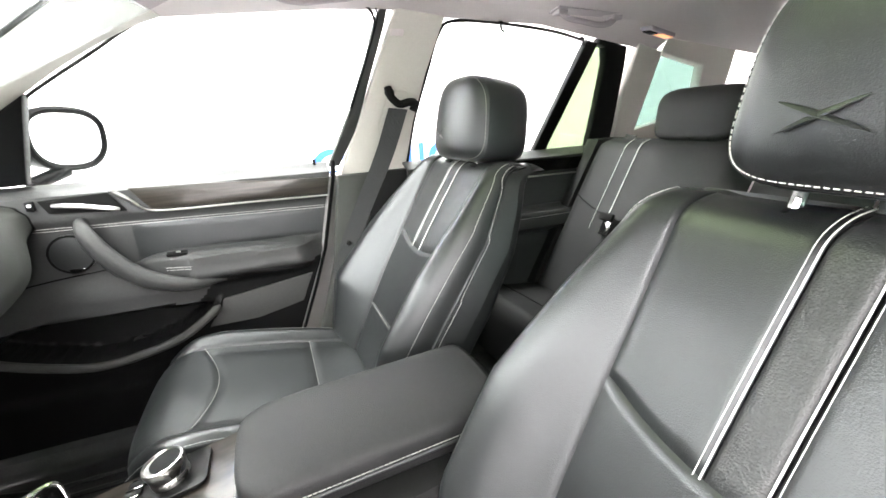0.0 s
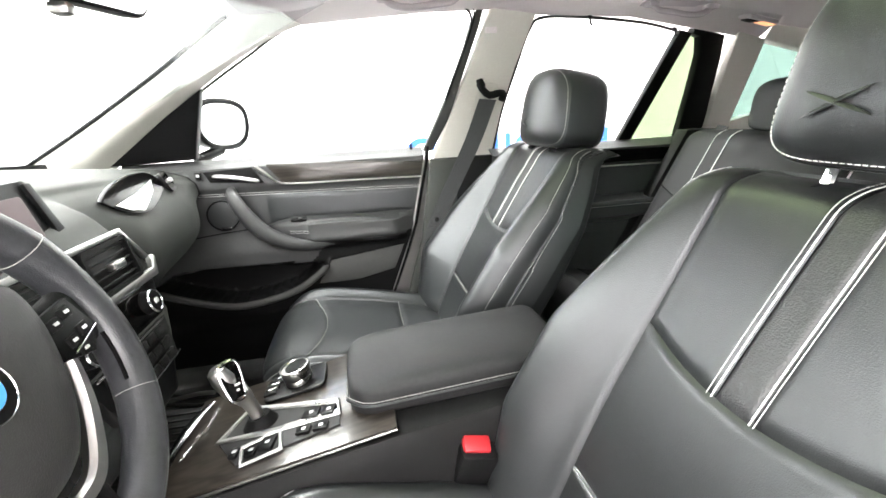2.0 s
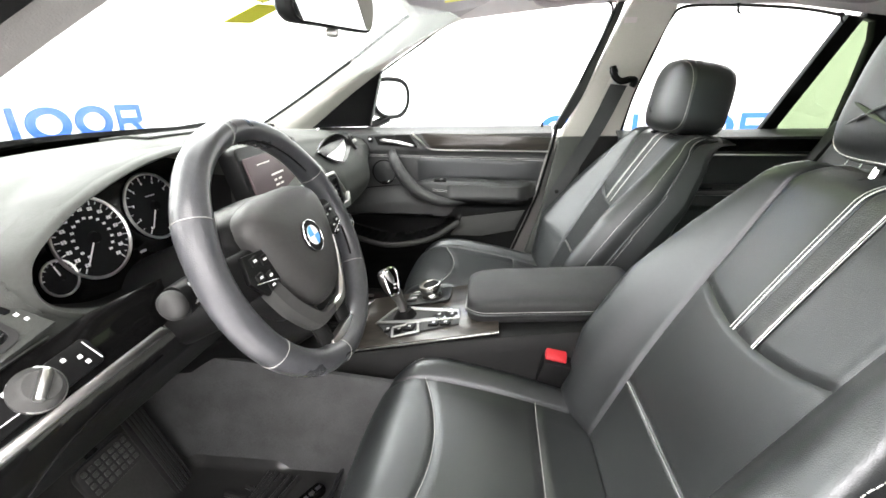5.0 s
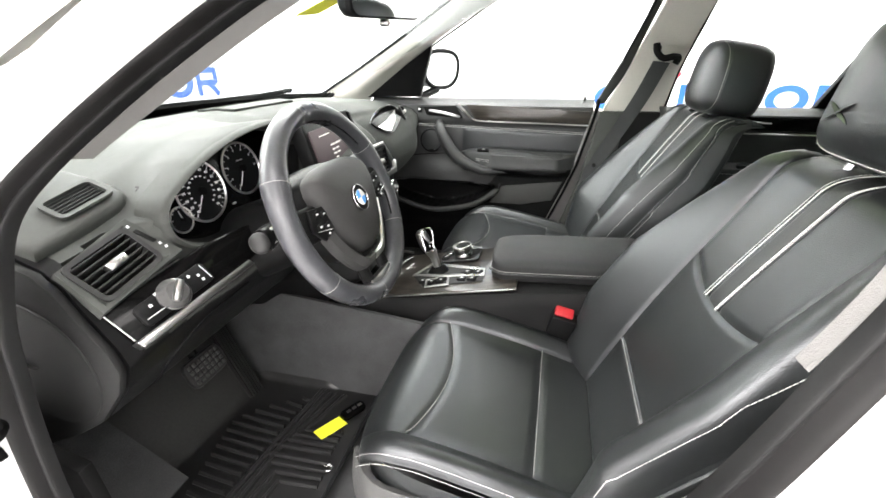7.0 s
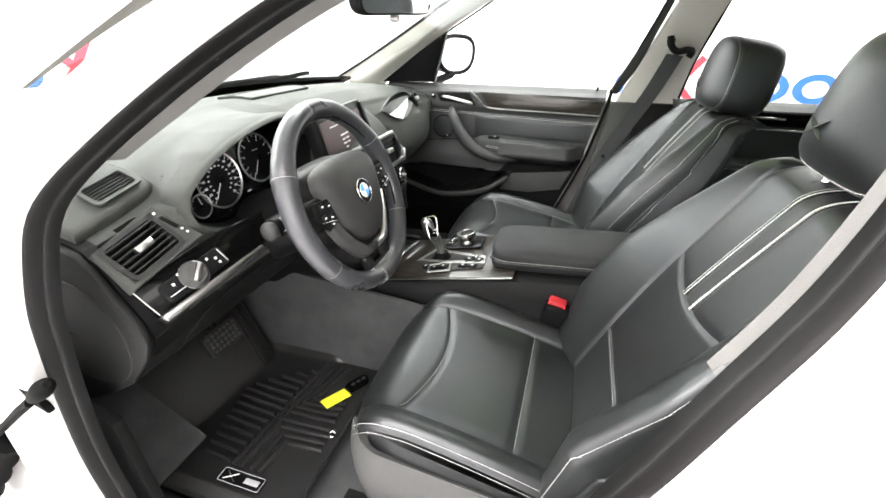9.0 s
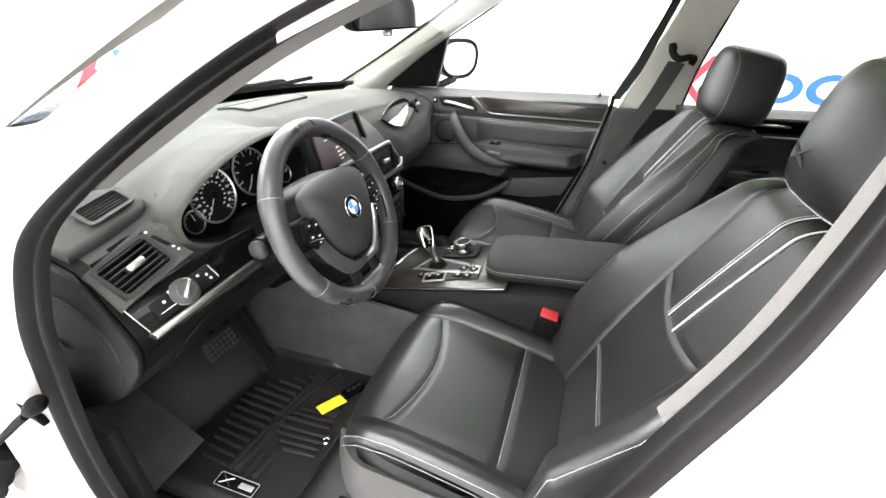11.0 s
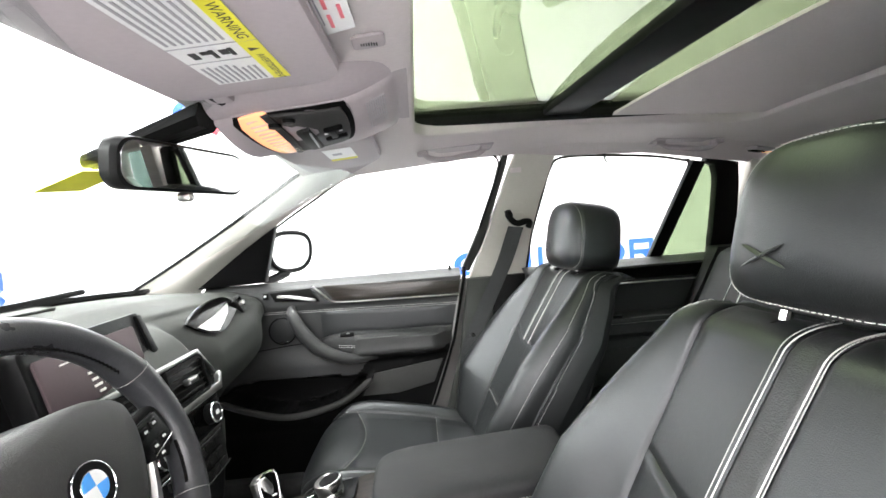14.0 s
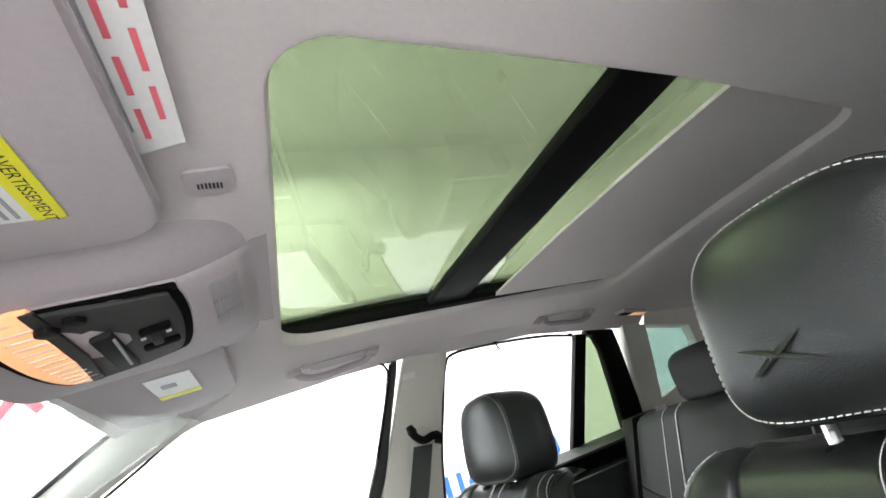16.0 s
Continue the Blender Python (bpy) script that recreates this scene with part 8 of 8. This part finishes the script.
tagged(pm("kick_panel", prism([(-0.262, 0.40), (-0.270, 0.62), (-0.275, 0.74), (-0.50, 0.80), (-0.62, 0.70), (-0.62, 0.40)], 0.02, lambda a, b, c: (a, -(0.692 + c), b), 0.004), BLACK), "black kick panel beside the pedals", "kick panel", kind="structure")
tagged(pm("sill_trim", rbox(0.72, 0.10, 0.02, 0.006, pose(0.04, -0.715, 0.448, 14, 0, 0)), PLASTIC_HARD), "black plastic sill trim", "sill trim", kind="structure")
tagged(pm("striker", join(tube([(0.515, -0.79, 0.985), (0.515, -0.815, 0.985), (0.515, -0.815, 1.02), (0.515, -0.79, 1.02)], 0.005, 8), rbox(0.03, 0.006, 0.06, 0.003, Matrix.Translation((0.515, -0.79, 1.0)))), CHROME), "bright door striker on the pillar", "striker", kind="structure")
strap = thing("door_check_strap", (-0.27, -0.765, 0.85), "black door check strap on the white post", "door check")
pm("strap_bracket", prism([(-0.030, 0.0), (0.0, 0.012), (0.030, 0.0), (0.0, -0.012)], 0.010, lambda a, b, c: (-0.276 + 0.62 * a + 0.6 * b, -0.764 - c, 0.858 - 0.62 * a + 0.7 * b), 0.002), STRAP_BLACK, strap, "black diamond flange")
pm("strap_end", loft([[Vector((-0.264 + 0.034 * k, -0.776, 0.868 + 0.027 * k)) + Vector((-0.62, 0, 0.78)) * r * math.cos(g) + Vector((0, -1, 0)) * r * math.sin(g) for g in [2 * math.pi * j / 14 for j in range(14)]] for k, r in ((0, 0.007), (0.3, 0.010), (0.9, 0.012), (1.25, 0.010), (1.4, 0.004))]), STRAP_BLACK, strap, "rubber buffer")
pm("strap_arm", tube([(-0.280, -0.775, 0.855), (-0.320, -0.777, 0.824), (-0.400, -0.782, 0.758), (-0.474, -0.79, 0.70)], 0.0075, 8, flat=0.7), STRAP_BLACK, strap)
pm("cable_boot", loft([[Vector((-0.399 - 0.016 * k, -0.775 - 0.004 * k, 0.742 - 0.021 * k)) + Vector((0.8, 0, -0.6)) * (0.026 - 0.006 * (k % 2)) * math.cos(g) + Vector((0, -1, 0)) * (0.020 - 0.005 * (k % 2)) * math.sin(g) for g in [2 * math.pi * j / 16 for j in range(16)]] for k in range(14)]), STRAP_BLACK, strap, "ribbed black cable boot")

# driver's side behind the centre pillar: shut rear door and its window
# out of view; added to close this side and keep light off the bench
rear_left = thing("rear_left_door", (1.0, -0.72, 0.45), "shut rear door on the driver's side with black trim", "door", kind="structure")
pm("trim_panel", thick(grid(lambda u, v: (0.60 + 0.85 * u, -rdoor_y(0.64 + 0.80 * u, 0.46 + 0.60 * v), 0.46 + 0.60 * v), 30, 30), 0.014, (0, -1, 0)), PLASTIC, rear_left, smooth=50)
pm("window_frame", mirrored(panel_xz([(1.10, 1.055), (1.44, 1.055), (1.335, 1.365), (1.20, 1.385)], 0.0, 0.03, 0.004)), PLASTIC_HARD, rear_left)
pm("pane", mirrored(prism([(0.655, 1.05), (0.70, 1.395), (0.745, 1.42), (0.9, 1.42), (1.19, 1.385), (1.12, 1.05)], 0.004, lambda a, b, c: (a, side_y(b) + 0.03 + c, b), 0)), TINT_TEAL, rear_left, smooth=0)
tagged(pm("rear_left_quarter", mirrored(panel_xz([(1.33, 1.38), (1.44, 1.04), (2.0, 1.04), (1.85, 1.38)], 0.0, 0.03, 0.006)), TRIM_LIGHT), "light trim beside the boot on the driver's side", "pillar trim", kind="structure")
